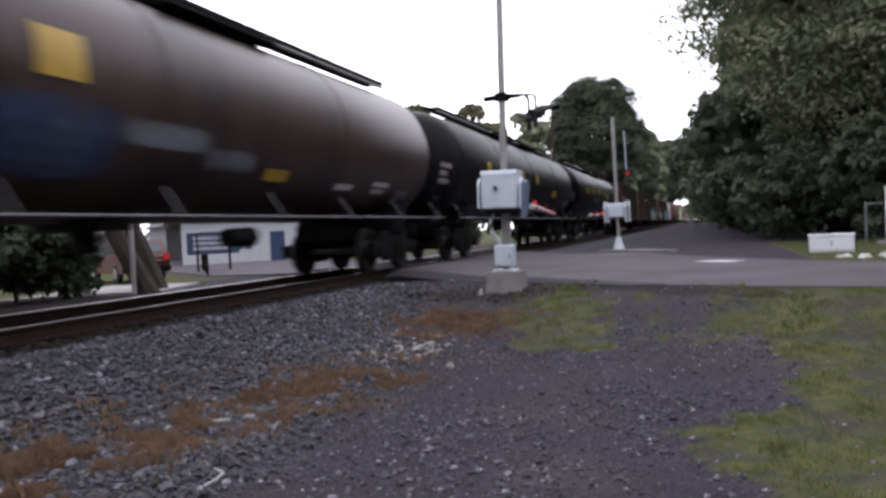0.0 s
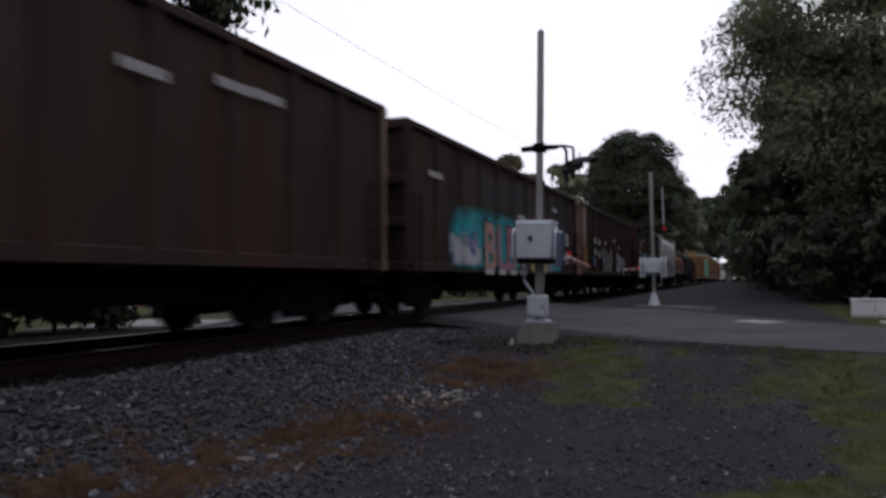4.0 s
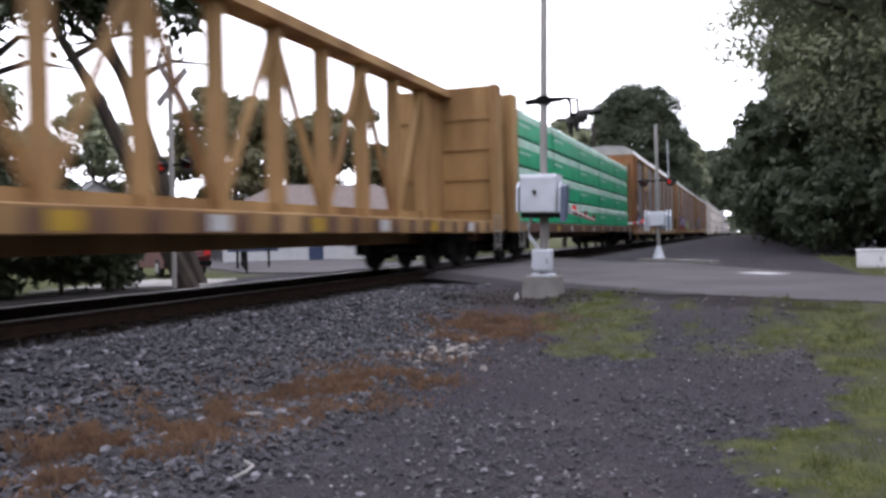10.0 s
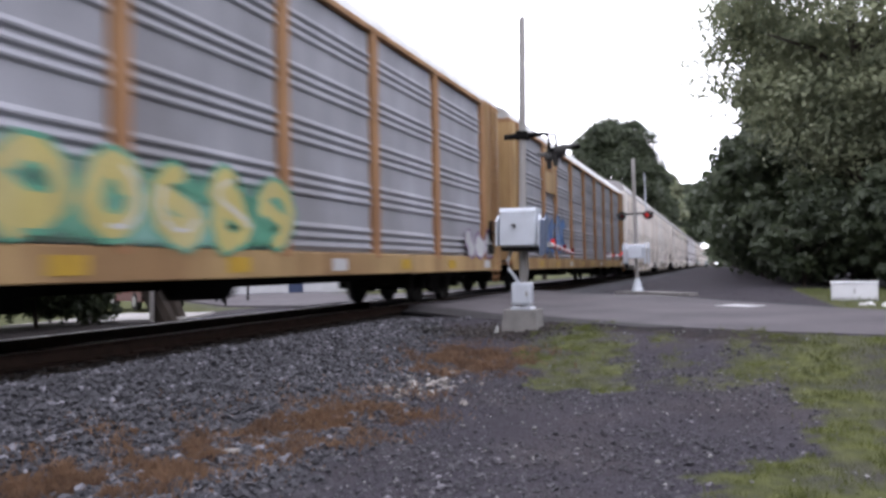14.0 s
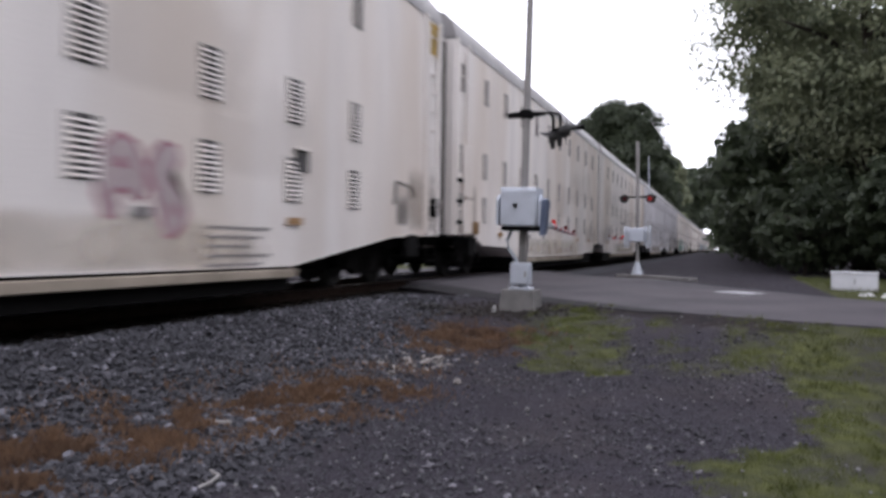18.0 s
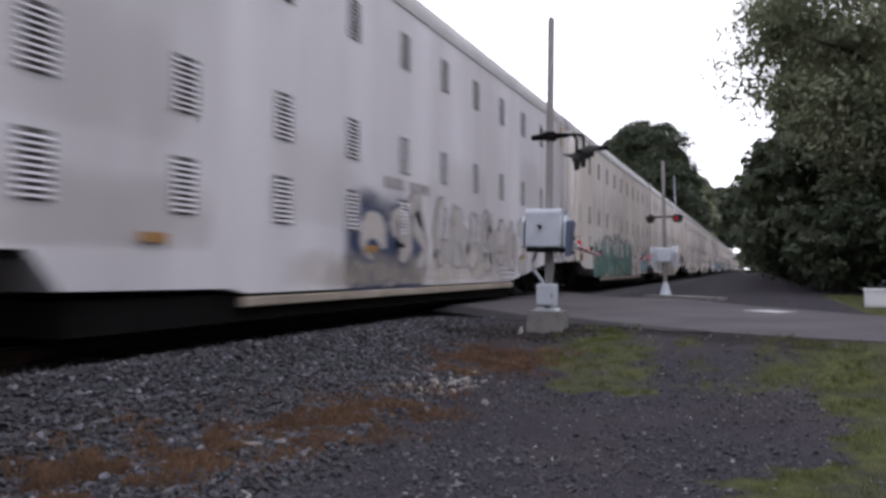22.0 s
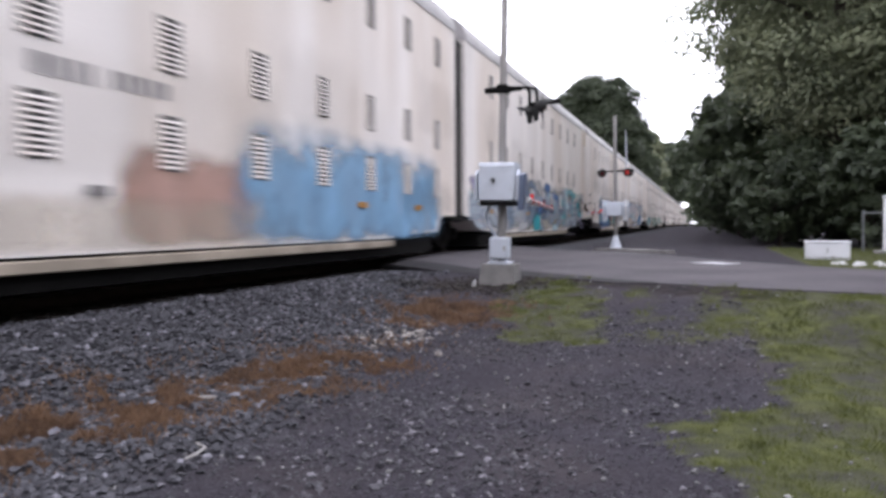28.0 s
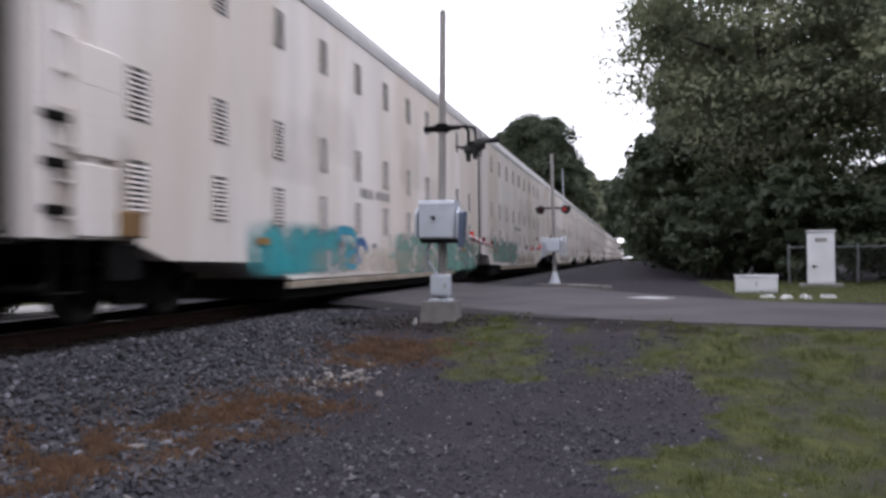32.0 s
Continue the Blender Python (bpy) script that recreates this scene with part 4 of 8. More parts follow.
def build_near_signal():
    s = thing("crossing_signal", "silver crossing signal mast with gate mechanism on a concrete base", "signal", "crossing signals", at=pose(-3.13, 12.0, -0.2, 0, 1.0, 0))
    b = B()
    b.add([(-0.32, -0.3, -0.2), (0.32, -0.3, -0.2), (0.32, 0.3, -0.2), (-0.32, 0.3, -0.2), (-0.26, -0.25, 0.42), (0.26, -0.25, 0.42), (0.26, 0.25, 0.42), (-0.26, 0.25, 0.42)],
          [(0, 3, 2, 1), (4, 5, 6, 7), (0, 1, 5, 4), (1, 2, 6, 5), (2, 3, 7, 6), (3, 0, 4, 7)])
    part("concrete_base", b, CONCRETE, s, "stained concrete block", 20)
    part("mast", B().rod((0, 0, 0.42), (0, 0, 5.2), 0.062, 16, 0.055), POLE_PAINT, s, "weathered aluminium tube")
    part("mast_cap", B().lathe_x([(-0.01, 0.05), (0.01, 0.05)], 12, 0, 5.2).rod((0, 0, 5.19), (0, 0, 5.23), 0.06, 12, 0.03), POLE_PAINT, s)
    part("base_flange", B().box(-0.17, 0.17, -0.17, 0.17, 0.42, 0.46, 0.01).rod((-0.12, -0.12, 0.46), (-0.12, -0.12, 0.52), 0.018, 6).rod((0.12, -0.12, 0.46), (0.12, -0.12, 0.52), 0.018, 6), BOX_PAINT, s)
    part("junction_box", B().box(-0.155, 0.15, -0.17, 0.1, 0.5, 0.86, 0.02).box(-0.13, 0.125, -0.185, -0.17, 0.53, 0.83, 0.005), BOX_PAINT, s, "small silver junction box")
    part("box_latch", B().box(0.09, 0.12, -0.2, -0.185, 0.64, 0.72), POLE_PAINT, s)
    m = part("gate_mechanism", B().box(-0.3, 0.29, -0.36, 0.1, 1.44, 2.02, 0.035), BOX_PAINT, s, "large silver mechanism box")
    part("lid", B().along_x([(-0.365, 2.0), (0.105, 2.0), (0.09, 2.06), (-0.33, 2.06)], -0.3, 0.292), BOX_PAINT, m, "box lid with lapped edge")
    part("door_seam", B().box(-0.285, 0.275, -0.372, -0.36, 1.46, 1.985, 0.006), BOX_PAINT, m)
    part("lock_handle", B().box(-0.09, -0.02, -0.392, -0.372, 1.77, 1.8).box(-0.06, -0.02, -0.4, -0.38, 1.73, 1.8), LAMP_BLACK, m, "black lock handle")
    # dark lip that stands for the shade beneath the mechanism box
    part("box_shadow_lip", B().box(-0.28, 0.27, -0.33, 0.08, 1.37, 1.44, 0.01), STEEL_DARK, m, "dark strip for the shade under the box")
    for x in (-0.36, 0.33):
        part("side_arm", B().along_x([(-0.3, 1.46), (-0.16, 1.46), (-0.08, 1.9), (-0.2, 1.95), (-0.3, 1.85)], x - 0.02, x + 0.02), BOX_PAINT, s, "gate support arm plate")
    part("counterweight", B().along_x([(-0.34, 1.3), (-0.16, 1.34), (0.0, 1.85), (-0.12, 1.9), (-0.28, 1.86)], 0.35, 0.43), ARM_SHADE, s, "counterweight plates, their shade put into a dark blue-grey")
    part("arm_bracket", B().along_x([(-0.24, 1.55), (-0.05, 1.55), (-0.02, 1.8), (-0.2, 1.8)], 0.3, 0.36), STEEL_DARK, s)
    pts = [(-0.16, -0.1, 1.4), (-0.22, -0.14, 1.22), (-0.2, -0.14, 1.08), (-0.08, -0.12, 0.92), (-0.05, -0.1, 0.84)]
    c = B().tube(pts, 0.028)
    part("conduit", c, BOX_PAINT, s, "flexible grey conduit")
    c = B().tube([(0.08, -0.05, 1.4), (0.1, -0.06, 1.1), (0.07, -0.06, 0.84)], 0.018)
    part("cable", c, POLE_PAINT, s)
    part("crossarm", B().rod((-0.3, -0.03, 3.25), (0.0, 0, 3.27), 0.045, 10, 0.055).rod((0.0, 0, 3.27), (0.3, 0.03, 3.28), 0.055, 10, 0.035).box(-0.1, 0.1, -0.09, 0.09, 3.2, 3.34, 0.02), STEEL_DARK, s, "dark lamp crossarm")
    arc = [(0.26, 0.03, 3.28), (0.36, 0.06, 3.3), (0.42, 0.1, 3.22), (0.42, 0.1, 2.98)]
    c = B()
    for p, q in zip(arc, arc[1:]):
        c.rod(p, q, 0.024, 8)
    c.rod((0.36, 0.06, 3.3), (0.52, 0.14, 3.28), 0.02, 8).rod((0.52, 0.14, 3.28), (0.54, 0.14, 2.95), 0.022, 8)
    part("lamp_bracket", c, STEEL_DARK, s, "bent dark lamp brackets")
    part("lamp_rail", B().rod((0.4, 0.1, 3.02), (0.9, 0.24, 3.08), 0.035, 8), STEEL_DARK, s)
    flasher(s, 0.62, 0.14, 3.0, -78, LENS_DARK)
    flasher(s, 0.56, 0.18, 3.02, -160, LENS_CLEAR).scale = (0.45, 0.45, 0.45)
    flasher(s, 0.4, 0.12, 2.9, 100, LENS_DARK).scale = (0.7, 0.7, 0.7)
    for x, z in ((0.42, 2.72), (0.53, 2.76)):
        part("lamp_drop", B().rod((x, 0.12, z), (x - 0.01, 0.12, 3.0), 0.035, 8, 0.06), LAMP_BLACK, s, "hanging lamp cable box")
    gate_arm(s, (0.42, 0.05, 1.48), (-0.4, 6.6, 1.42))


def build_far_signal():
    s = thing("crossing_signal", "silver crossing signal mast with lit red flashers beside the road", "signal", "crossing signals", at=pose(-2.8, 26.5, -0.05, 0, -0.6, 0))
    part("foundation", B().box(-0.2, 0.2, -0.2, 0.2, -0.1, 0.08, 0.02), CONCRETE, s)
    part("base_casting", B().rod((0, 0, 0.08), (0, 0, 0.5), 0.2, 12, 0.075), BOX_PAINT, s, "flared silver base")
    part("mast", B().rod((0, 0, 0.4), (0, 0, 4.62), 0.06, 14), POLE_PAINT, s)
    m = part("gate_mechanism", B().box(-0.26, 0.24, -0.25, 0.2, 1.18, 1.66, 0.03), BOX_PAINT, s, "silver mechanism box")
    for x in (-0.4, -0.3, 0.3, 0.42):
        part("side_arm", B().along_x([(-0.2, 1.0), (0.02, 1.05), (0.08, 1.6), (-0.1, 1.72), (-0.24, 1.5)], x - 0.025, x + 0.025), BOX_PAINT, s, "gate counterweight plate")
    part("crossarm", B().rod((-0.62, 0, 2.72), (0.62, 0, 2.72), 0.03, 8), STEEL_DARK, s, "dark lamp crossarm")
    for x, y, turn, lens in ((-0.42, -0.1, 165, LENS_DARK), (0.42, -0.1, 165, LENS_LIT), (-0.46, 0.1, 0, LENS_DARK), (0.46, 0.1, 0, LENS_DARK)):
        flasher(s, x, y, 2.66, turn, lens).scale = (0.72, 0.72, 0.72)
    part("whip", B().rod((0.38, 0, 2.72), (0.36, 0, 4.1), 0.025, 6, 0.018), BOX_PAINT, s, "thin pale upright rod")
    gate_arm(s, (-0.42, -0.05, 1.3), (-0.85, -0.9, 1.29), 5)


def build_cabinets():
    c = thing("equipment_cabinet", "low white metal equipment cabinet on the grass", "cabinet", at=pose(3.05, 21.45, -0.02, 0, 0, -6) @ Matrix.Diagonal((0.86, 0.9, 0.95, 1)))
    part("body", B().box(-0.6, 0.6, -0.28, 0.28, -0.05, 0.4, 0.02), CABINET, c)
    part("lid", B().box(-0.63, 0.63, -0.31, 0.31, 0.4, 0.44, 0.012), CABINET, c, "overhanging white lid")
    part("door", B().box(-0.57, -0.01, -0.295, -0.28, 0.01, 0.38, 0.006), CABINET, c)
    part("door", B().box(0.01, 0.57, -0.295, -0.28, 0.01, 0.38, 0.006), CABINET, c)
    part("latch", B().box(-0.02, 0.02, -0.315, -0.295, 0.12, 0.26), CHROME, c)
    t = thing("equipment_cabinet", "tall white metal signal cabinet on a concrete pad", "cabinet", at=pose(5.55, 25.7, -0.04, 0, 0, -10) @ Matrix.Diagonal((0.82, 0.9, 0.9, 1)))
    part("pad", B().box(-0.75, 0.75, -0.6, 0.6, -0.1, 0.06, 0.02), CONCRETE, t, "concrete pad")
    part("body", B().box(-0.46, 0.46, -0.35, 0.35, 0.06, 1.84, 0.02), CABINET, t)
    part("roof", B().box(-0.5, 0.5, -0.4, 0.4, 1.84, 1.9, 0.02), CABINET, t, "overhanging white roof")
    part("door", B().box(-0.42, 0.42, -0.37, -0.35, 0.12, 1.78, 0.008), CABINET, t)
    part("door_handle", B().box(-0.3, -0.2, -0.395, -0.37, 0.62, 0.7).box(-0.28, -0.1, -0.4, -0.385, 0.65, 0.67), LAMP_BLACK, t, "black door handle")
    part("vent", B().box(-0.2, 0.2, -0.378, -0.37, 1.5, 1.64), POLE_PAINT, t)
    f = thing("chain_link_fence", "grey chain-link fence with round posts before the trees", "fence")
    for k in range(9):
        x = 4.9 + 2.1 * k
        y = 27.2 + 0.05 * k
        part("post", B().rod((x, y, -0.2), (x, y, 1.22), 0.035, 8).rod((x, y, 1.22), (x, y, 1.26), 0.045, 8, 0.01), FENCE, f)
    part("top_rail", B().rod((4.9, 27.2, 1.17), (21.7, 27.6, 1.17), 0.022, 6), FENCE, f)
    w = B()
    for k in range(150):
        x = 4.9 + 0.112 * k
        for s in (1, -1):
            x1 = x + s * 0.58
            if 4.9 <= x1 <= 21.7:
                w.rod((x, 27.2 + (x - 4.9) * 0.0238, 0.0), (x1, 27.2 + (x1 - 4.9) * 0.0238, 1.16), 0.003, 3)
    part("mesh", w, FENCE, f, "woven diamond wire mesh", 0)
    rnd = random.Random(5)
    for k in range(7):
        x, y = 2.9 + 0.23 * k + rnd.uniform(-0.1, 0.1), 18.6 + rnd.uniform(-0.35, 0.35)
        b = B()
        p = [(rnd.uniform(0.08, 0.2) * math.cos(a), rnd.uniform(0.05, 0.12) * math.sin(a)) for a in np.arange(0, 6.28, 0.8)]
        b.slab([(u, v, 0) for u, v in p], [(u * 0.7, v * 0.7, rnd.uniform(0.03, 0.09)) for u, v in p])
        solid("litter", b, LITTER, "crumpled white litter on the grass", "litter", "litter by the road", at=pose(x, y, ground_z(x, y), 0, 0, rnd.uniform(0, 180)))
    b = B().rod((0, 0, 0), (0, 0, 0.12), 0.05, 8, 0.035).rod((0, 0, 0.12), (0.01, 0, 0.19), 0.035, 8, 0.012)
    solid("paper_cup", b, LITTER, "white paper cup lying in the soil", "litter", at=pose(-3.51, 11.76, -0.22, 8, 4, 0))
    b = B().slab([(-0.17, -0.02, 0), (0.0, -0.06, 0), (0.16, 0.0, 0), (0.12, 0.06, 0), (-0.1, 0.05, 0)], [(-0.15, -0.01, 0.03), (0.0, -0.05, 0.04), (0.14, 0.0, 0.025), (0.11, 0.05, 0.03), (-0.09, 0.04, 0.035)])
    solid("flat_stone", b, PALE_ROCK, "flat pale stone in the dead grass", "stone", at=pose(-3.78, 5.05, ground_z(-3.78, 5.05) + 0.02, 0, 0, 30) @ Matrix.Scale(0.65, 4))
    pp = [(0, 0, 0.01), (0.06, 0.05, 0.03), (0.08, 0.14, 0.04), (0.03, 0.22, 0.03), (-0.02, 0.3, 0.02)]
    hose = B().tube(pp, 0.012)
    solid("wire_offcut", hose, POLE_PAINT, "bent grey wire offcut in the gravel", "wire", at=pose(-2.95, 3.75, ground_z(-2.95, 3.75), 0, 0, 20))


build_ground()
build_road()
build_track()
build_stones()
build_grass()
build_near_signal()
build_far_signal()
build_cabinets()


# ---- the freight train ----
CARS, SPINNING = [], []
WHEEL_R = 0.46
WHEELSET = B().rod((-0.95, 0, 0), (0.95, 0, 0), 0.085, 10)
for _s in (-1, 1):
    WHEELSET.lathe_x([(p, r) for p, r in ([(_s * 0.68, 0.1), (_s * 0.69, 0.47), (_s * 0.725, 0.485), (_s * 0.735, WHEEL_R), (_s * 0.82, WHEEL_R - 0.008), (_s * 0.83, 0.4), (_s * 0.8, 0.36), (_s * 0.78, 0.2), (_s * 0.84, 0.13), (_s * 0.84, 0.05)][::_s])], 28)
    for _k in range(4):
        _a = _k * math.pi / 2
        WHEELSET.rod((_s * 0.8, 0.27 * math.cos(_a), 0.27 * math.sin(_a)), (_s * 0.835, 0.27 * math.cos(_a), 0.27 * math.sin(_a)), 0.03, 6)
WHEELSET = WHEELSET.mesh("wheelset", WHEEL)
FRAME = B()
for _s in (-1, 1):
    FRAME.along_x([(-1.2, 0.36), (-1.2, 0.62), (-0.75, 0.66), (-0.45, 0.86), (0.45, 0.86), (0.75, 0.66), (1.2, 0.62), (1.2, 0.36), (0.98, 0.34), (0.7, 0.46), (0.5, 0.22), (-0.5, 0.22), (-0.7, 0.46), (-0.98, 0.34)], _s * 1.0 - 0.09, _s * 1.0 + 0.09)
    for _y in (-0.88, 0.88):
        FRAME.rod((_s * 1.05, _y, WHEEL_R), (_s * 1.16, _y, WHEEL_R), 0.13, 12)
    for _y in (-0.16, 0, 0.16):
        FRAME.rod((_s * 1.06, _y, 0.3), (_s * 1.06, _y, 0.6), 0.07, 8)
FRAME.box(-1.05, 1.05, -0.22, 0.22, 0.5, 0.74).box(-0.9, 0.9, -0.5, -0.4, 0.3, 0.4).box(-0.9, 0.9, 0.4, 0.5, 0.3, 0.4)
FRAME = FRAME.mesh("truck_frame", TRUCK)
COUPLER = B().box(-0.09, 0.09, -0.55, 0.1, -0.1, 0.1, 0.02).box(-0.17, 0.17, 0.05, 0.33, -0.16, 0.16, 0.04).rod((0.25, -0.3, -0.05), (0.22, 0.25, -0.5), 0.03, 6).mesh("coupler", TRUCK)


def car_root(name, label, start, end, group="freight train"):
    c = thing(name, label, "rail car", group)
    c["from"], c["length"] = start, end - start
    CARS.append((c, (start + end) / 2))
    return c


def truck(c, y):
    t = placed("truck_frame", FRAME, c, pose(0, y, 0), "grimy cast truck side frames")
    for d in (-0.88, 0.88):
        w = placed("wheelset", WHEELSET, c, pose(0, y + d, WHEEL_R), "axle with two steel wheels")
        SPINNING.append((c, w, y + d))
    return t


def couplers(c, h):
    placed("coupler", COUPLER, c, pose(0, h - 0.3, 0.85))
    placed("coupler", COUPLER, c, pose(0, -h + 0.3, 0.85, 0, 0, 180))


def ladder(c, x, y, z0, z1, w=0.42, material=None, step=0.38):
    b = B()
    for s in (-w / 2, w / 2):
        b.rod((x, y + s, z0), (x, y + s, z1), 0.018, 6)
    z = z0 + 0.12
    while z < z1:
        b.rod((x, y - w / 2, z), (x, y + w / 2, z), 0.014, 5)
        z += step
    part("ladder", b, material or STEEL_DARK, c)


def panel(name, c, x, y0, y1, z0, z1, material, label="", lift=0.004):
    """A thin painted panel on a flat side."""
    return part(name, B().box(x + lift, x + lift + 0.004, y0, y1, z0, z1), material, c, label, 0)


def bars(c, x, y0, z1, lines, h=0.16, gap=0.1, material=None, seed=0, lift=0.004):
    """Lettering too small to read: rows of bars. lines: the rows' lengths."""
    rnd = random.Random(seed)
    b = B()
    for k, w in enumerate(lines):
        z = z1 - k * (h + gap)
        y = y0
        while y < y0 + w:
            d = rnd.uniform(0.55, 1.0) * h
            b.box(x + lift, x + lift + 0.003, y, min(y + d, y0 + w), z - h, z)
            y += d + 0.25 * h
    return part("lettering", b, material or DECAL_WHITE, c, "stencilled lettering", 0)


def ribbon(pts, w0, w1):
    """The outline of a brush stroke along pts, w0 wide at its start and w1 at its end, with round ends."""
    left, right = [], []
    n = len(pts)
    for k, (y, z) in enumerate(pts):
        (ya, za), (yb, zb) = pts[max(0, k - 1)], pts[min(n - 1, k + 1)]
        ln = math.hypot(yb - ya, zb - za) or 1
        ny, nz, w = -(zb - za) / ln, (yb - ya) / ln, w0 + (w1 - w0) * k / (n - 1)
        left.append((y + ny * w, z + nz * w))
        right.append((y - ny * w, z - nz * w))
    cap = lambda p, q, w: (p[0] + (p[0] - q[0]) / (math.hypot(p[0] - q[0], p[1] - q[1]) or 1) * w, p[1] + (p[1] - q[1]) / (math.hypot(p[0] - q[0], p[1] - q[1]) or 1) * w)
    return left + [cap(pts[-1], pts[-2], w1 * 0.8)] + right[::-1] + [cap(pts[0], pts[1], w0 * 0.8)]


def coat(b, x, outline):
    """A thin coat of paint on a flat side; outline: (y, z) pairs, turning left as seen from +x."""
    area = sum(p[0] * q[1] - q[0] * p[1] for p, q in zip(outline, outline[1:] + outline[:1]))
    o = outline if area > 0 else outline[::-1]
    b.slab([(x, *q) for q in o], [(x + 0.0008, *q) for q in o])


def cloud(c, x, y0, y1, z0, z1, colour, seed, label="sprayed colour cloud", rough=0.5, strength=1.0, name="graffiti_patch"):
    """A sprayed patch with a soft uneven top and a flatter foot."""
    b = B().add([(x, y0, z0), (x, y1, z0), (x, y1, z1), (x, y0, z1)], [(0, 1, 2, 3)])
    part(name, b, soft_paint(colour, strength), c, label, 0)


STROKE = {}


def stroke_paint(colour):
    """Paint of a spray can's line: full in the middle, thin at its edges."""
    if colour not in STROKE:
        m = mat("stroke_" + colour, SPRAY_RGB[colour], 0.7, 0, 0.2, 2.0, 25, 0.0, 0.6, tuple(0.75 * v + 0.1 for v in SPRAY_RGB[colour]), 0.4)
        n, l = m.node_tree.nodes, m.node_tree.links
        at, clear, mx = n.new("ShaderNodeAttribute"), n.new("ShaderNodeBsdfTransparent"), n.new("ShaderNodeMixShader")
        at.attribute_name = "cover"
        l.new(at.outputs["Fac"], mx.inputs[0])
        l.new(clear.outputs[0], mx.inputs[1])
        l.new(n["Principled BSDF"].outputs[0], mx.inputs[2])
        l.new(mx.outputs[0], n["Material Output"].inputs["Surface"])
        STROKE[colour] = m
    return STROKE[colour]


def soft_stroke(c, x, pts, w0, w1, colour, label=""):
    """A sprayed line along (y, z) points."""
    vs, cover, n = [], [], len(pts)
    for k, (y, z) in enumerate(pts):
        (ya, za), (yb, zb) = pts[max(0, k - 1)], pts[min(n - 1, k + 1)]
        ln = math.hypot(yb - ya, zb - za) or 1
        ny, nz, w = -(zb - za) / ln, (yb - ya) / ln, w0 + (w1 - w0) * k / (n - 1)
        for f, a in ((-1.25, 0.0), (-0.7, 1.0), (0.7, 1.0), (1.25, 0.0)):
            vs.append((x, y + ny * w * f, z + nz * w * f))
            cover.append(a if 0 < k < n - 1 else 0.0)
    fs = [(4 * k + i, 4 * k + 4 + i, 4 * k + 5 + i, 4 * k + 1 + i) for k in range(n - 1) for i in range(3)]
    me = B().add(vs, fs).mesh("graffiti_stroke", stroke_paint(colour), 0)
    me.attributes.new("cover", "FLOAT", "POINT").data.foreach_set("value", cover)
    part("graffiti_stroke", me, None, c, label)


def mural(c, x, y0, y1, z0, z1, palette, seed, count, size=0.5):
    """Dense curved strokes of sprayed colour."""
    rnd = random.Random(seed)
    for k in range(count):
        y, z = y0 + (y1 - y0) * ((k * 0.618) % 1), rnd.uniform(z0 + 0.2, z1 - 0.25)
        r1, r2, a0, span = size * rnd.uniform(0.5, 1.3), size * rnd.uniform(0.35, 0.8), rnd.uniform(0, 6.28), rnd.uniform(1.2, 4.6)
        lean = rnd.uniform(-0.5, 0.5)
        pts = []
        for v in range(10):
            a = a0 + span * v / 9
            q, r = r1 * math.cos(a), r2 * math.sin(a)
            pts.append((min(y1 - 0.08, max(y0 + 0.08, y + q + lean * r)), min(z1 - 0.08, max(z0 + 0.08, z + r))))
        soft_stroke(c, x + 0.0002 * k, pts, size * rnd.uniform(0.12, 0.34), size * rnd.uniform(0.08, 0.26), palette[k % len(palette)])


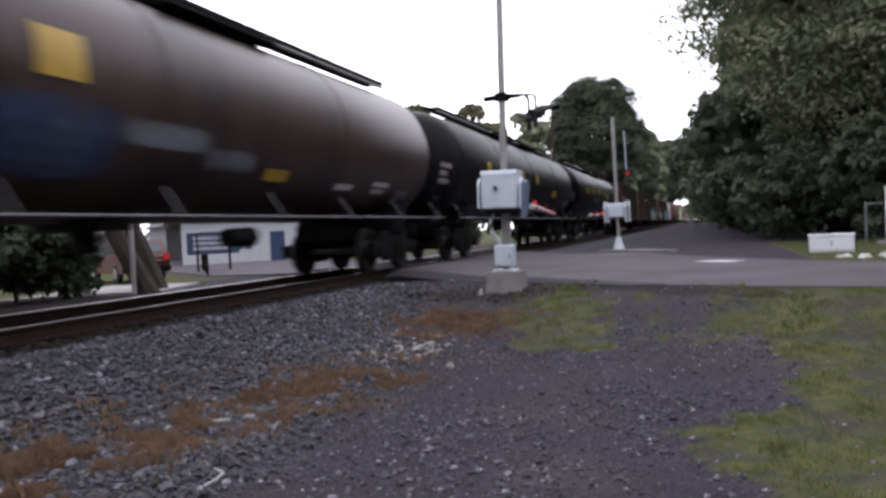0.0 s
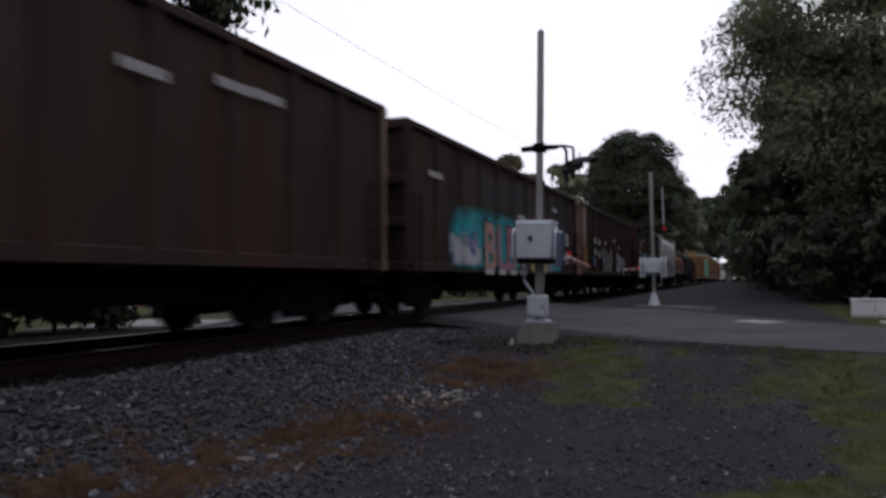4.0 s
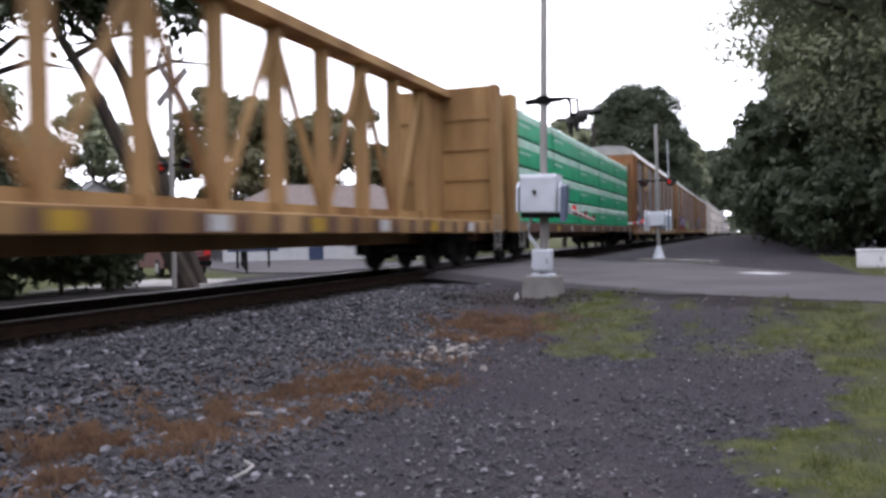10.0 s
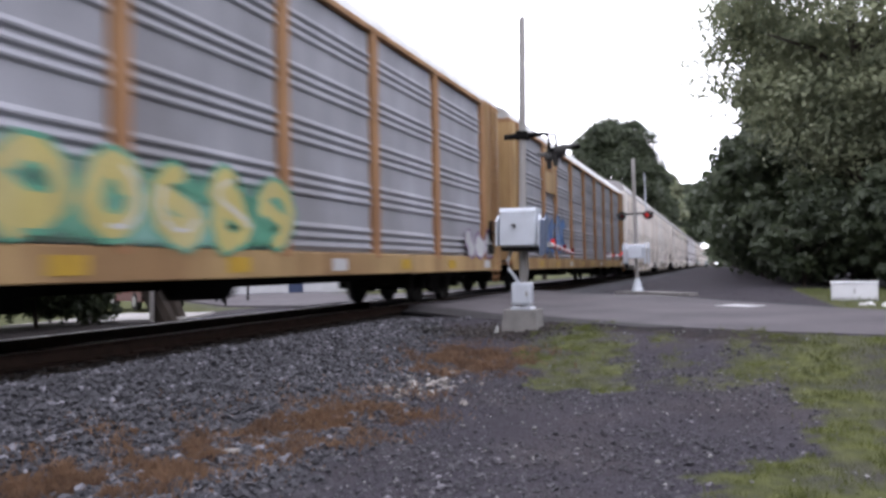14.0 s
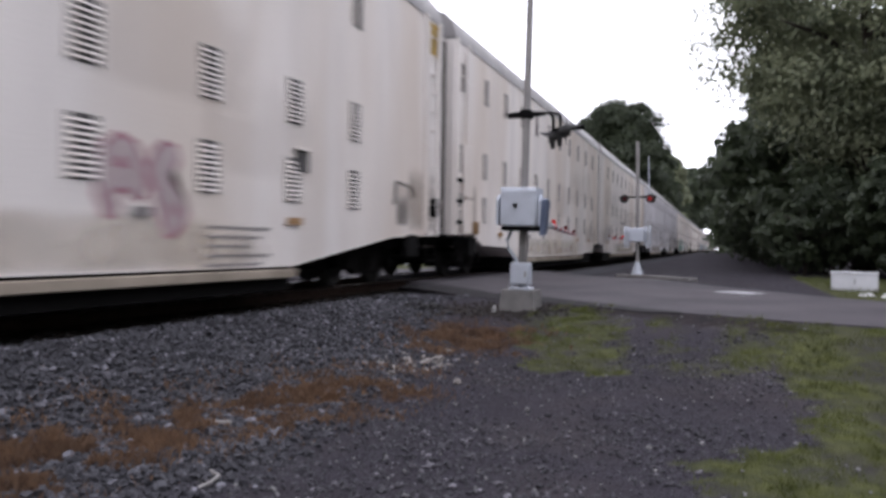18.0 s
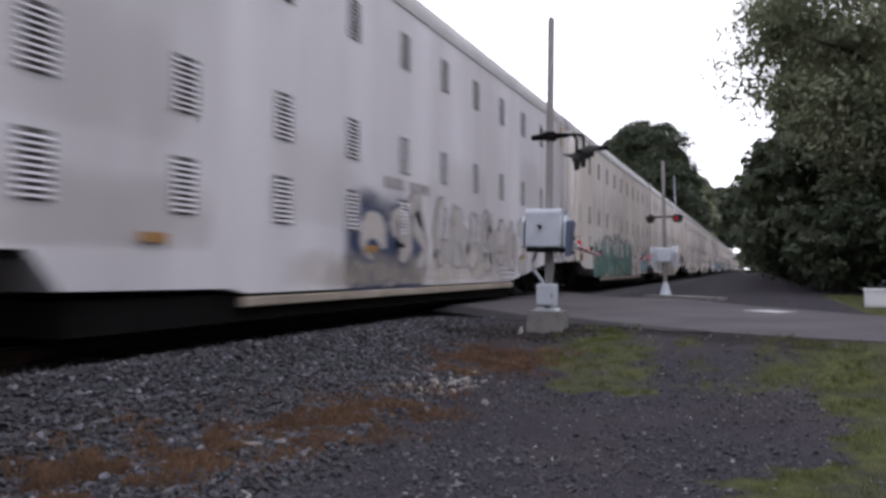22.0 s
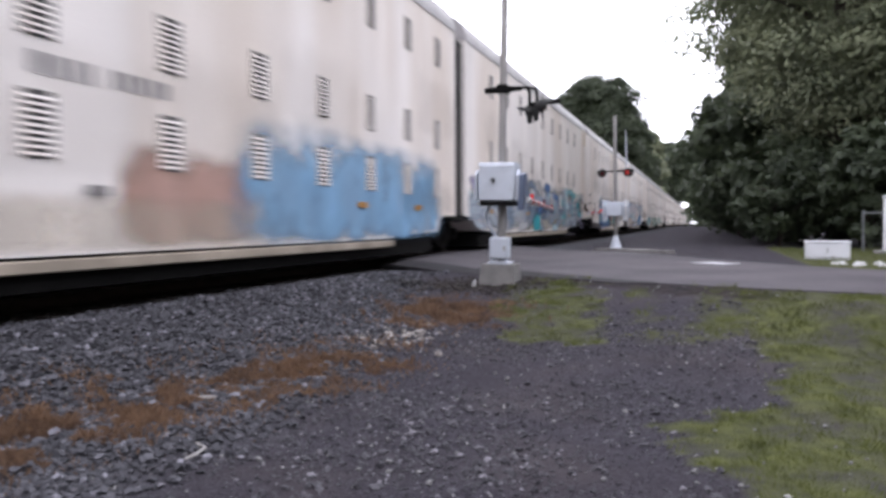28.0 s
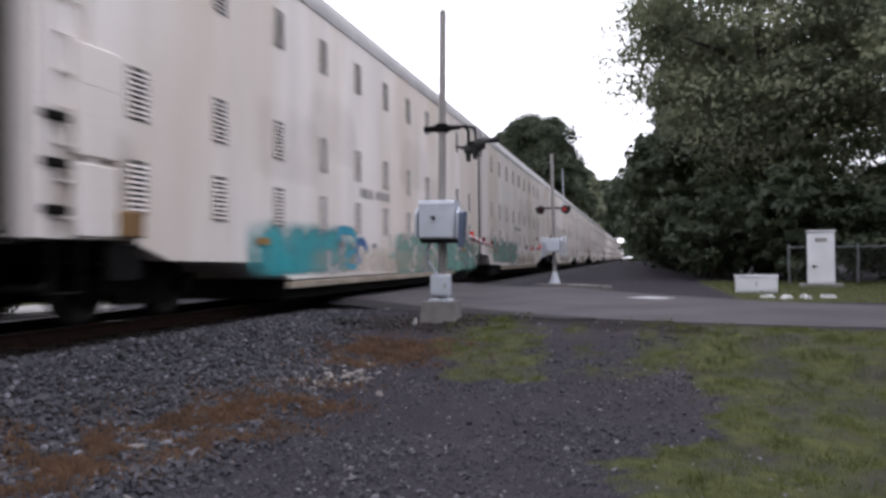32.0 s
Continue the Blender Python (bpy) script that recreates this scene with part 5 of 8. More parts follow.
def graffiti(c, x, y0, y1, z0, z1, fills, glyphs, lines, seed, count=5, lift=0.004, highlight="white"):
    """Sprayed lettering nobody can read: clouds of colour and fat bent strokes with outlines, a part for each letter."""
    rnd = random.Random(seed)
    w, h = (y1 - y0), (z1 - z0)
    for j, f in enumerate(fills):
        a, e = (y0, y1) if j == 0 else sorted((y0 + w * rnd.uniform(0, 0.5), y0 + w * rnd.uniform(0.5, 1)))
        cloud(c, x + lift + 0.001 * j, a, e, z0, z1 if j == 0 else z0 + 0.62 * h, f, seed + 3.7 * j)
    base = x + lift + 0.001 * len(fills) + 0.001
    count = max(count, round(w / 1.05)) if w > 3 else count
    for k in range(count):
        cy, gw = y0 + w * (k + 0.5) / count, w / count
        b = B()
        lean = rnd.uniform(-0.12, 0.12) * gw
        for s in range(rnd.choice((2, 2, 3))):
            bend = rnd.uniform(-0.32, 0.32) * gw
            kind = rnd.choice(("bar", "bowl", "ess", "cross")) if s else rnd.choice(("bar", "bowl", "ess"))
            if kind == "bar":
                u = cy + rnd.uniform(-0.3, 0.3) * gw
                pts = [(u + lean * (v - 0.5) + bend * math.sin(math.pi * v), z0 + h * (0.12 + 0.74 * v * rnd.uniform(0.9, 1.05))) for v in (0, 0.25, 0.5, 0.75, 1)]
            elif kind == "bowl":
                a0, r1, zc = rnd.uniform(0, 6.28), gw * rnd.uniform(0.24, 0.36), z0 + h * rnd.uniform(0.38, 0.58)
                pts = [(cy + r1 * math.cos(a0 + 0.62 * v) + lean * 0.5, zc + h * 0.33 * math.sin(a0 + 0.62 * v)) for v in range(8)]
            elif kind == "ess":
                pts = [(cy + gw * 0.32 * math.sin(2 * math.pi * v / 8) + lean * (v / 8 - 0.5), z0 + h * (0.1 + 0.78 * v / 8)) for v in range(9)]
            else:
                zz = z0 + h * rnd.uniform(0.25, 0.75)
                pts = [(cy + gw * 0.36 * (2 * v - 1), zz + bend * 0.6 * math.sin(math.pi * v) + lean * (v - 0.5)) for v in (0, 0.25, 0.5, 0.75, 1)]
            w0, w1 = sorted((0.07 * gw + 0.02, (0.07 + rnd.uniform(0.02, 0.1)) * gw + 0.02), reverse=rnd.random() < 0.5)
            w0, w1 = min(w0, 0.26), min(w1, 0.26)
            b.m = 0
            coat(b, base + 0.0002 * s, ribbon(pts, w0 + 0.065, w1 + 0.065))
            b.m = 1
            coat(b, base + 0.0016 + 0.0002 * s, ribbon(pts, w0, w1))
            if highlight and rnd.random() < 0.5:
                b.m = 2
                coat(b, base + 0.0032 + 0.0002 * s, ribbon([(q + w0 * 0.4, r) for q, r in pts[2:]], 0.03, 0.02))
        part("graffiti_letter", b, [SPRAY[lines], SPRAY[glyphs], SPRAY[highlight or glyphs]], c, "sprayed unreadable letter", 0)


def words(c, body, x, y, z, size, material, bold=0.02, label="", slant=0.0, lift=0.02):
    """Readable letters on the side that looks to +x."""
    cu = bpy.data.curves.new("letters", "FONT")
    cu.body, cu.size, cu.extrude, cu.offset, cu.shear = body, size, 0.002, bold, slant
    cu.align_x = "LEFT"
    tmp = bpy.data.objects.new("letters", cu)
    me = bpy.data.meshes.new_from_object(tmp)
    bpy.data.objects.remove(tmp)
    me.materials.clear()
    me.materials.append(material)
    for p in me.polygons:
        p.material_index = 0
    ob = part("letters", me, material, c, label)
    ob.matrix_basis = Matrix.Translation((x + lift, y, z)) @ Matrix(((0, 0, 1, 0), (1, 0, 0, 0), (0, 1, 0, 0), (0, 0, 0, 1)))
    return ob


def tank_car(start, end, paint, label, seed, marks=0, r=1.52, zc=2.62):
    c = car_root("tank_car", label, start, end)
    L = end - start
    h = L / 2 - 0.75
    prof = [(-h, 0.05), (-h + 0.05, 0.55 * r), (-h + 0.18, 0.8 * r), (-h + 0.4, 0.94 * r), (-h + 0.7, r), (-h / 2, r), (-h / 2 + 0.01, r + 0.008), (-h / 2 + 0.1, r + 0.008), (-h / 2 + 0.11, r),
            (h / 2 - 0.11, r), (h / 2 - 0.1, r + 0.008), (h / 2 - 0.01, r + 0.008), (h / 2, r), (h - 0.7, r), (h - 0.4, 0.94 * r), (h - 0.18, 0.8 * r), (h - 0.05, 0.55 * r), (h, 0.05)]
    part("tank", B().lathe_y(prof, 48, 0, zc), paint, c, "cylindrical tank shell")
    part("jacket_band", B().lathe_y([(-0.06, r + 0.002), (-0.05, r + 0.012), (0.05, r + 0.012), (0.06, r + 0.002)], 48, 0, zc), paint, c)
    part("manway_dome", B().rod((0, 0, zc + r - 0.06), (0, 0, zc + r + 0.3), 0.5, 20, 0.52).rod((0, 0, zc + r + 0.3), (0, 0, zc + r + 0.36), 0.6, 20, 0.4), STEEL_DARK, c, "domed manway housing")
    for s in (-1, 1):
        part("top_platform", B().box(0.45, 0.95, min(s * 0.7, s * 3.4), max(s * 0.7, s * 3.4), zc + r - 0.12, zc + r - 0.06), STEEL_DARK, c, "grated top walkway")
        part("top_valve", B().rod((0, s * 1.6, zc + r - 0.05), (0, s * 1.6, zc + r + 0.22), 0.14, 10), STEEL_DARK, c)
    hr = B()
    for y in (-3.4, -1.8, 0, 1.8, 3.4):
        hr.rod((0.95, y, zc + r - 0.1), (0.98, y, zc + r + 0.62), 0.016, 5)
    hr.rod((0.98, -3.4, zc + r + 0.62), (0.98, 3.4, zc + r + 0.62), 0.016, 5).rod((0.97, -3.4, zc + r + 0.3), (0.97, 3.4, zc + r + 0.3), 0.012, 5)
    if marks != 3:
        hr = B().rod((0.62, -h * 0.88, zc + r + 0.05), (0.62, h * 0.88, zc + r + 0.05), 0.035, 6)
        part("running_board", B().box(0.2, 0.66, -h * 0.88, h * 0.88, zc + r + 0.1, zc + r + 0.16), STEEL_DARK, c, "long top running board")
    part("top_handrail", hr, POLE_PAINT, c, "thin handrail over the tank")
    sr = B().rod((1.57, -h - 0.1, 1.13), (1.57, h + 0.1, 1.13), 0.022, 6)
    for k in range(9):
        y = -h + 0.2 + k * (2 * h - 0.4) / 8
        sr.rod((1.57, y, 1.13), (1.3, y, 1.5), 0.016, 5)
    part("side_rail", sr, RAIL_GREY, c, "grey horizontal safety rail")
    for s in (-1, 1):
        yt = s * (L / 2 - 2.6)
        part("saddle", B().along_y([(-1.15, 0.85), (1.15, 0.85), (1.3, 1.55), (0.75, 1.35), (-0.75, 1.35), (-1.3, 1.55)], yt - 0.3, yt + 0.3), STEEL_DARK, c)
        part("stub_sill", B().box(-0.3, 0.3, min(s * (L / 2 - 4.6), s * (L / 2 - 0.55)), max(s * (L / 2 - 4.6), s * (L / 2 - 0.55)), 0.7, 1.05, 0.03), STEEL_DARK, c)
        part("end_platform", B().box(-1.45, 1.45, min(s * (L / 2 - 1.35), s * (L / 2 - 0.7)), max(s * (L / 2 - 1.35), s * (L / 2 - 0.7)), 1.02, 1.07), STEEL_DARK, c)
        ladder(c, 1.5, s * (L / 2 - 1.0), 0.35, 1.9)
        truck(c, yt)
    part("outlet", B().rod((0, 0, zc - r), (0, 0, 0.72), 0.22, 12, 0.16).box(-0.5, 0.5, -0.35, 0.35, 1.0, 1.12), STEEL_DARK, c)
    part("brake_cylinder", B().lathe_y([(2.2, 0.14), (2.9, 0.16), (2.95, 0.05)], 12, 0.6, 0.85), STEEL_DARK, c)
    couplers(c, L / 2)
    # marks lie on the shell: bent round it
    def patch(y0, y1, a0, a1, m, nm="reflector"):
        n = 5
        q = [[(x0 * math.cos(radians(a0 + (a1 - a0) * k / n)), y, zc + x0 * math.sin(radians(a0 + (a1 - a0) * k / n))) for k in range(n + 1) for y in (y0, y1)] for x0 in (r + 0.014, r + 0.018)]
        b = B()
        o = q[0] + q[1]
        fs = [(2 * n + 2 + 2 * k, 2 * n + 3 + 2 * k, 2 * n + 5 + 2 * k, 2 * n + 4 + 2 * k) for k in range(n)]
        b.add(o, fs)
        part(nm, b, m, c, "", 0)
    rnd = random.Random(seed)
    def text(y0, a1, w, rows, hgt=5.0, m=DECAL_WHITE):
        for k in range(rows):
            y = y0
            while y < y0 + w * (1 - 0.18 * (k % 2)):
                d = rnd.uniform(0.08, 0.2)
                patch(y, y + d, a1 - k * hgt * 1.5 - hgt, a1 - k * hgt * 1.5, m, "lettering")
                y += d + 0.04
    if marks == 0:      # brown-topped tank with blue spray low on its side
        patch(-2.0, -1.4, -4, 15, DECAL_YELLOW)
        patch(2.3, 2.95, -37, -29, DECAL_YELLOW)
        patch(-0.9, 0.9, -26, -12, soft_paint("mist", 0.4), "graffiti_patch")
        patch(0.7, 2.0, -34, -20, soft_paint("mist", 0.3), "graffiti_patch")
        patch(-4.2, -0.6, -46, -6, soft_paint("navy", 0.8), "graffiti_patch")
        text(4.7, -34, 0.6, 1, 5), text(6.3, -30, 0.6, 2, 4), text(7.6, -36, 0.6, 2, 3, DECAL_GREY)
        patch(8.15, 8.45, -58, -50, DECAL_WHITE, "placard")
        text(9.9, -4, 0.7, 3, 5, DECAL_GREY)
    elif marks == 1:
        for y, a in ((-6.5, -6), (-2.0, -6), (0.45, -6)):
            patch(y, y + 0.36, a, a + 13, DECAL_YELLOW)
        patch(3.95, 4.8, -22, -12, DECAL_YELLOW)
        text(7.5, -26, 0.8, 2, 5), text(8.8, -8, 0.9, 3, 4, DECAL_GREY)
        patch(9.4, 9.7, -58, -50, DECAL_WHITE, "placard")
    elif marks == 2:
        for y, a in ((-6.5, -2), (-4.1, -2), (-1.45, -2), (0.9, -2)):
            patch(y, y + 0.32, a, a + 13, DECAL_YELLOW)
        patch(2.05, 3.15, -8, 3, DECAL_YELLOW)
        patch(-4.2, -1.5, -30, -4, soft_paint("slate", 0.3), "graffiti_patch")
        text(5.8, -30, 0.7, 1, 6), text(9.3, -2, 1.0, 4, 3, DECAL_GREY)
        patch(9.85, 10.2, -56, -47, DECAL_WHITE, "placard")
    else:
        for y in (-8.9, -5.4, -2.9, -0.15, 2.75, 6.15):
            patch(y, y + 0.32, -7, 12, DECAL_YELLOW)
        text(-7.55, -7, 2.0, 1, 7), text(-7.55, -18, 1.5, 2, 3)
        text(-6.85, -30, 1.2, 2, 3, DECAL_GREY)
        text(-5.5, -9, 0.5, 3, 4)
        patch(6.5, 7.35, -22, -9, DECAL_YELLOW)
        text(7.45, 3, 1.5, 2, 5), text(7.85, -18, 1.0, 2, 4, DECAL_GREY)
        patch(9.1, 9.4, -48, -40, DECAL_WHITE, "placard")
    return c


def gondola(start, end, paint, end_paint, label, seed, top=3.95, bottom=0.95, ribs=11):
    c = car_root("coal_gondola", label, start, end)
    L = end - start
    h = L / 2 - 0.55
    for s in (-1, 1):
        part("side_sheet", B().box(s * 1.5 - 0.02, s * 1.5 + 0.02, -h, h, bottom, top), paint, c, "weathered steel side sheet", 0)
    for s in (-1, 1):
        part("top_chord", B().box(s * 1.53 - 0.08, s * 1.53 + 0.07, -h, h, top - 0.14, top, 0.02), paint, c)
        part("bottom_chord", B().box(s * 1.53 - 0.06, s * 1.53 + 0.05, -h, h, bottom, bottom + 0.2, 0.02), paint, c)
    rib = B().along_z([(1.52, -0.11), (1.6, -0.07), (1.6, 0.07), (1.52, 0.11)], bottom + 0.2, top - 0.14).mesh("side_post", paint)
    for k in range(ribs + 1):
        y = -h + 0.12 + k * (2 * h - 0.24) / ribs
        placed("side_post", rib, c, pose(0, y, 0))
        placed("side_post", rib, c, pose(0, y, 0, 0, 0, 180))
    for s in (-1, 1):
        w = part("end_wall", B().box(-1.5, 1.5, s * h - 0.03, s * h + 0.03, bottom, top), end_paint, c, "ribbed rusty end wall", 0)
        for z in (bottom + 0.1, bottom + 0.95, bottom + 1.8, top - 0.12):
            part("end_rib", B().box(-1.57, 1.57, s * h - 0.2 if s < 0 else s * h, s * h if s < 0 else s * h + 0.2, z - 0.1, z + 0.1, 0.03), end_paint, w)
        for x in (-1.5, 1.5):
            part("corner_post", B().box(x - 0.08, x + 0.08, s * h - 0.1, s * h + 0.1, bottom, top), end_paint, w)
        truck(c, s * (L / 2 - 2.3))
        ladder(c, 1.6, s * (h - 0.35), 0.4, bottom + 1.6)
        part("end_sill", B().box(-1.4, 1.4, min(s * h, s * (h - 0.6)), max(s * h, s * (h - 0.6)), 0.72, 0.95), STEEL_DARK, c)
    part("floor", B().box(-1.48, 1.48, -h, h, bottom, bottom + 0.06).box(-0.35, 0.35, -h, h, 0.68, bottom), STEEL_DARK, c)
    part("tub", B().along_y([(-1.2, bottom), (1.2, bottom), (1.0, 0.5), (-1.0, 0.5)], -h + 4.2, h - 4.2), STEEL_DARK, c, "lowered bathtub floor")
    couplers(c, L / 2)
    rnd = random.Random(seed)
    for k in range(3):
        y = rnd.uniform(-h + 1, h - 1.2)
        bars(c, 1.52, y, rnd.uniform(2.4, 3.4), [0.7], 0.13, 0.08, DECAL_WHITE, seed + k, 0.09)
    return c


def covered_hopper(start, end):
    c = car_root("covered_hopper_car", "dusty white covered hopper car with dark graffiti", start, end)
    L = end - start
    h, top = L / 2 - 0.55, 4.45
    prof = [(1.42, 1.15), (1.55, 1.5), (1.59, 2.1), (1.6, 3.0), (1.55, 3.8), (1.3, 4.2), (0.9, top), (-0.9, top), (-1.3, 4.2), (-1.55, 3.8), (-1.6, 3.0), (-1.59, 2.1), (-1.55, 1.5), (-1.42, 1.15)]
    n = len(prof)
    rings = [(-h + 0.15, 0.55), (-h + 0.9, 1.0), (h - 0.9, 1.0), (h - 0.15, 0.55)]
    vs, fs = [], []
    for y, f in rings:
        vs += [(x, y, top - (top - z) * (f if z < 4.1 else 1)) for x, z in prof]
    for k in range(3):
        fs += [(k * n + i, k * n + (i + 1) % n, (k + 1) * n + (i + 1) % n, (k + 1) * n + i) for i in range(n)]
    fs += [tuple(range(n))[::-1], tuple(range(3 * n, 4 * n))]
    part("body", B().add(vs, fs), HOPPER_WHITE, c, "rounded dusty white body")
    for y in (-0.25, 0.25):
        part("body_band", B().slab([(x * 1.006, y * h * 2 - 0.04, z) for x, z in prof], [(x * 1.006, y * h * 2 + 0.04, z) for x, z in prof]), HOPPER_WHITE, c)
    part("side_sill", B().box(1.3, 1.56, -h, h, 1.02, 1.18, 0.02).box(-1.56, -1.3, -h, h, 1.02, 1.18, 0.02), HOPPER_WHITE, c, "white side sill")
    part("roof_walk", B().box(0.75, 1.15, -h, h, top + 0.06, top + 0.1).box(-1.15, -0.75, -h, h, top + 0.06, top + 0.1), POLE_PAINT, c, "grey roof walkway")
    for k in range(5):
        part("hatch", B().box(-0.55, 0.55, -h + 1.4 + k * 2.3, -h + 3.2 + k * 2.3, top, top + 0.12, 0.03), HOPPER_WHITE, c)
    for k in range(3):
        y = -h + 3.2 + k * (2 * h - 6.4) / 2
        part("outlet_hopper", B().slab([(-1.1, y - 1.1, 1.2), (1.1, y - 1.1, 1.2), (1.1, y + 1.1, 1.2), (-1.1, y + 1.1, 1.2)], [(-0.35, y - 0.4, 0.42), (0.35, y - 0.4, 0.42), (0.35, y + 0.4, 0.42), (-0.35, y + 0.4, 0.42)]), STEEL_DARK, c, "sloping outlet hopper")
    for s in (-1, 1):
        for x in (-1.45, 1.45):
            part("end_post", B().box(x - 0.07, x + 0.07, s * (h - 0.1) - 0.07, s * (h - 0.1) + 0.07, 1.1, top - 0.05), HOPPER_WHITE, c)
        part("end_shelf", B().box(-1.5, 1.5, min(s * h, s * (h - 1.3)), max(s * h, s * (h - 1.3)), 1.0, 1.06), HOPPER_WHITE, c)
        part("slope_sheet", B().slab([(-0.8, s * (h - 0.2), 2.4), (0.8, s * (h - 0.2), 2.4), (0.8, s * (h - 2.4), 1.15), (-0.8, s * (h - 2.4), 1.15)], [(-0.8, s * (h - 0.3), 2.4), (0.8, s * (h - 0.3), 2.4), (0.8, s * (h - 2.5), 1.15), (-0.8, s * (h - 2.5), 1.15)]), HOPPER_WHITE, c)
        ladder(c, 1.58, s * (h - 0.35), 0.4, top, material=POLE_PAINT)
        truck(c, s * (L / 2 - 2.0))
        part("stub_sill", B().box(-0.3, 0.3, min(s * (L / 2 - 3.6), s * (L / 2 - 0.5)), max(s * (L / 2 - 3.6), s * (L / 2 - 0.5)), 0.7, 1.0), STEEL_DARK, c)
    couplers(c, L / 2)
    cloud(c, 1.61, -2.7, -0.5, 1.5, 2.5, "red", 42)
    mural(c, 1.613, -1.5, 3.4, 1.45, 2.55, ["grey", "soot", "red", "grey", "mist", "soot"], 41, 20, 0.4)
    bars(c, 1.59, -3.6, 3.6, [1.6, 1.2], 0.2, 0.12, DECAL_GREY, 3)
    bars(c, 1.59, 3.2, 3.2, [1.2, 0.9, 1.1], 0.09, 0.08, DECAL_GREY, 4)
    return c


def coil_car(start, end):
    c = car_root("coil_steel_car", "orange-brown coil car with rounded hood and striped deck sill", start, end)
    L = end - start
    h = L / 2 - 0.7
    arc = [(1.5, 1.68), (1.5, 2.4), (1.44, 2.5)] + [(1.43 * math.cos(a), 2.52 + 0.9 * math.sin(a)) for a in np.arange(0.12, math.pi - 0.1, 0.2)] + [(-1.44, 2.5), (-1.5, 2.4), (-1.5, 1.68)]
    part("hood", B().along_y(arc, -h + 0.15, h - 0.15, 0.16), COIL, c, "rounded orange-brown hood")
    part("hood_crease", B().box(1.44, 1.54, -h + 0.15, h - 0.15, 2.41, 2.46, 0.01), CB_DARK, c, "dark seam along the hood")
    part("hood_crease", B().box(-1.54, -1.44, -h + 0.15, h - 0.15, 2.41, 2.46, 0.01), CB_DARK, c, "dark seam along the hood")
    for y in (-h * 0.55, 0):
        part("hood_rib", B().along_y([(x * 1.008, 1.68 + (z - 1.68) * 1.006) for x, z in arc], y - 0.05, y + 0.05), COIL, c)
    yl = h * 0.45
    part("lifting_lug", B().box(-0.3, 0.3, yl - 0.25, yl + 0.25, 3.4, 3.5, 0.02), COIL, c, "lifting lug on the hood")
    part("lifting_bracket", B().tube([(0, yl, 3.45), (0, yl + 0.02, 3.78), (0, yl - 0.1, 3.84), (0, yl - 1.3, 3.8)], 0.03, 6), STEEL_DARK, c, "dark lifting bracket")
    part("deck", B().box(-1.52, 1.52, -h, h, 1.4, 1.68, 0.02), COIL_DECK, c, "dark maroon deck edge")
    part("deck_edge", B().box(1.5, 1.56, -h, h, 1.36, 1.41, 0.01), POLE_PAINT, c, "pale lower lip of the deck")
    cloud(c, 1.506, -h + 0.5, h - 0.5, 1.7, 2.3, "soot", 4, "dull stain along the hood", 0.5, 0.3, "stain")
    for k in range(11):
        y = -h + 0.3 + k * (2 * h - 0.9) / 10.4
        panel("deck_marker", c, 1.52, y, y + (0.5 if k % 3 else 0.36), 1.48, 1.62, (DECAL_WHITE, DECAL_GREY, DECAL_YELLOW, GRIME)[k % 4])
    panel("deck_marker", c, 1.52, h - 0.45, h - 0.1, 1.46, 1.63, DECAL_YELLOW)
    part("centre_sill", B().along_x([(-h, 1.4), (h, 1.4), (h - 2.5, 0.85), (h - 4, 0.5), (-h + 4, 0.5), (-h + 2.5, 0.85)], -0.5, 0.5), STEEL_DARK, c, "fishbelly centre sill")
    part("side_sill", B().along_x([(-h + 3.6, 1.4), (h - 3.6, 1.4), (h - 4.4, 0.55), (-h + 4.4, 0.55)], 1.3, 1.42), STEEL_DARK, c)
    for s in (-1, 1):
        truck(c, s * (L / 2 - 2.2))
        part("end_deck", B().box(-1.5, 1.5, min(s * h, s * (h + 0.25)), max(s * h, s * (h + 0.25)), 1.1, 1.2), STEEL_DARK, c)
        part("end_rail", B().rod((-1.4, s * (h + 0.2), 2.1), (1.4, s * (h + 0.2), 2.1), 0.025, 6).rod((-1.4, s * (h + 0.2), 1.2), (-1.4, s * (h + 0.2), 2.1), 0.025, 6).rod((1.4, s * (h + 0.2), 1.2), (1.4, s * (h + 0.2), 2.1), 0.025, 6), STEEL_DARK, c)
        ladder(c, 1.55, s * (h - 0.3), 0.4, 1.4)
    bars(c, 1.5, h - 5.9, 2.2, [0.7, 0.8, 0.6], 0.09, 0.05, DECAL_WHITE, 8)
    bars(c, 1.5, h - 0.75, 1.82, [0.5, 0.5], 0.05, 0.03, DECAL_WHITE, 9)
    couplers(c, L / 2)
    return c


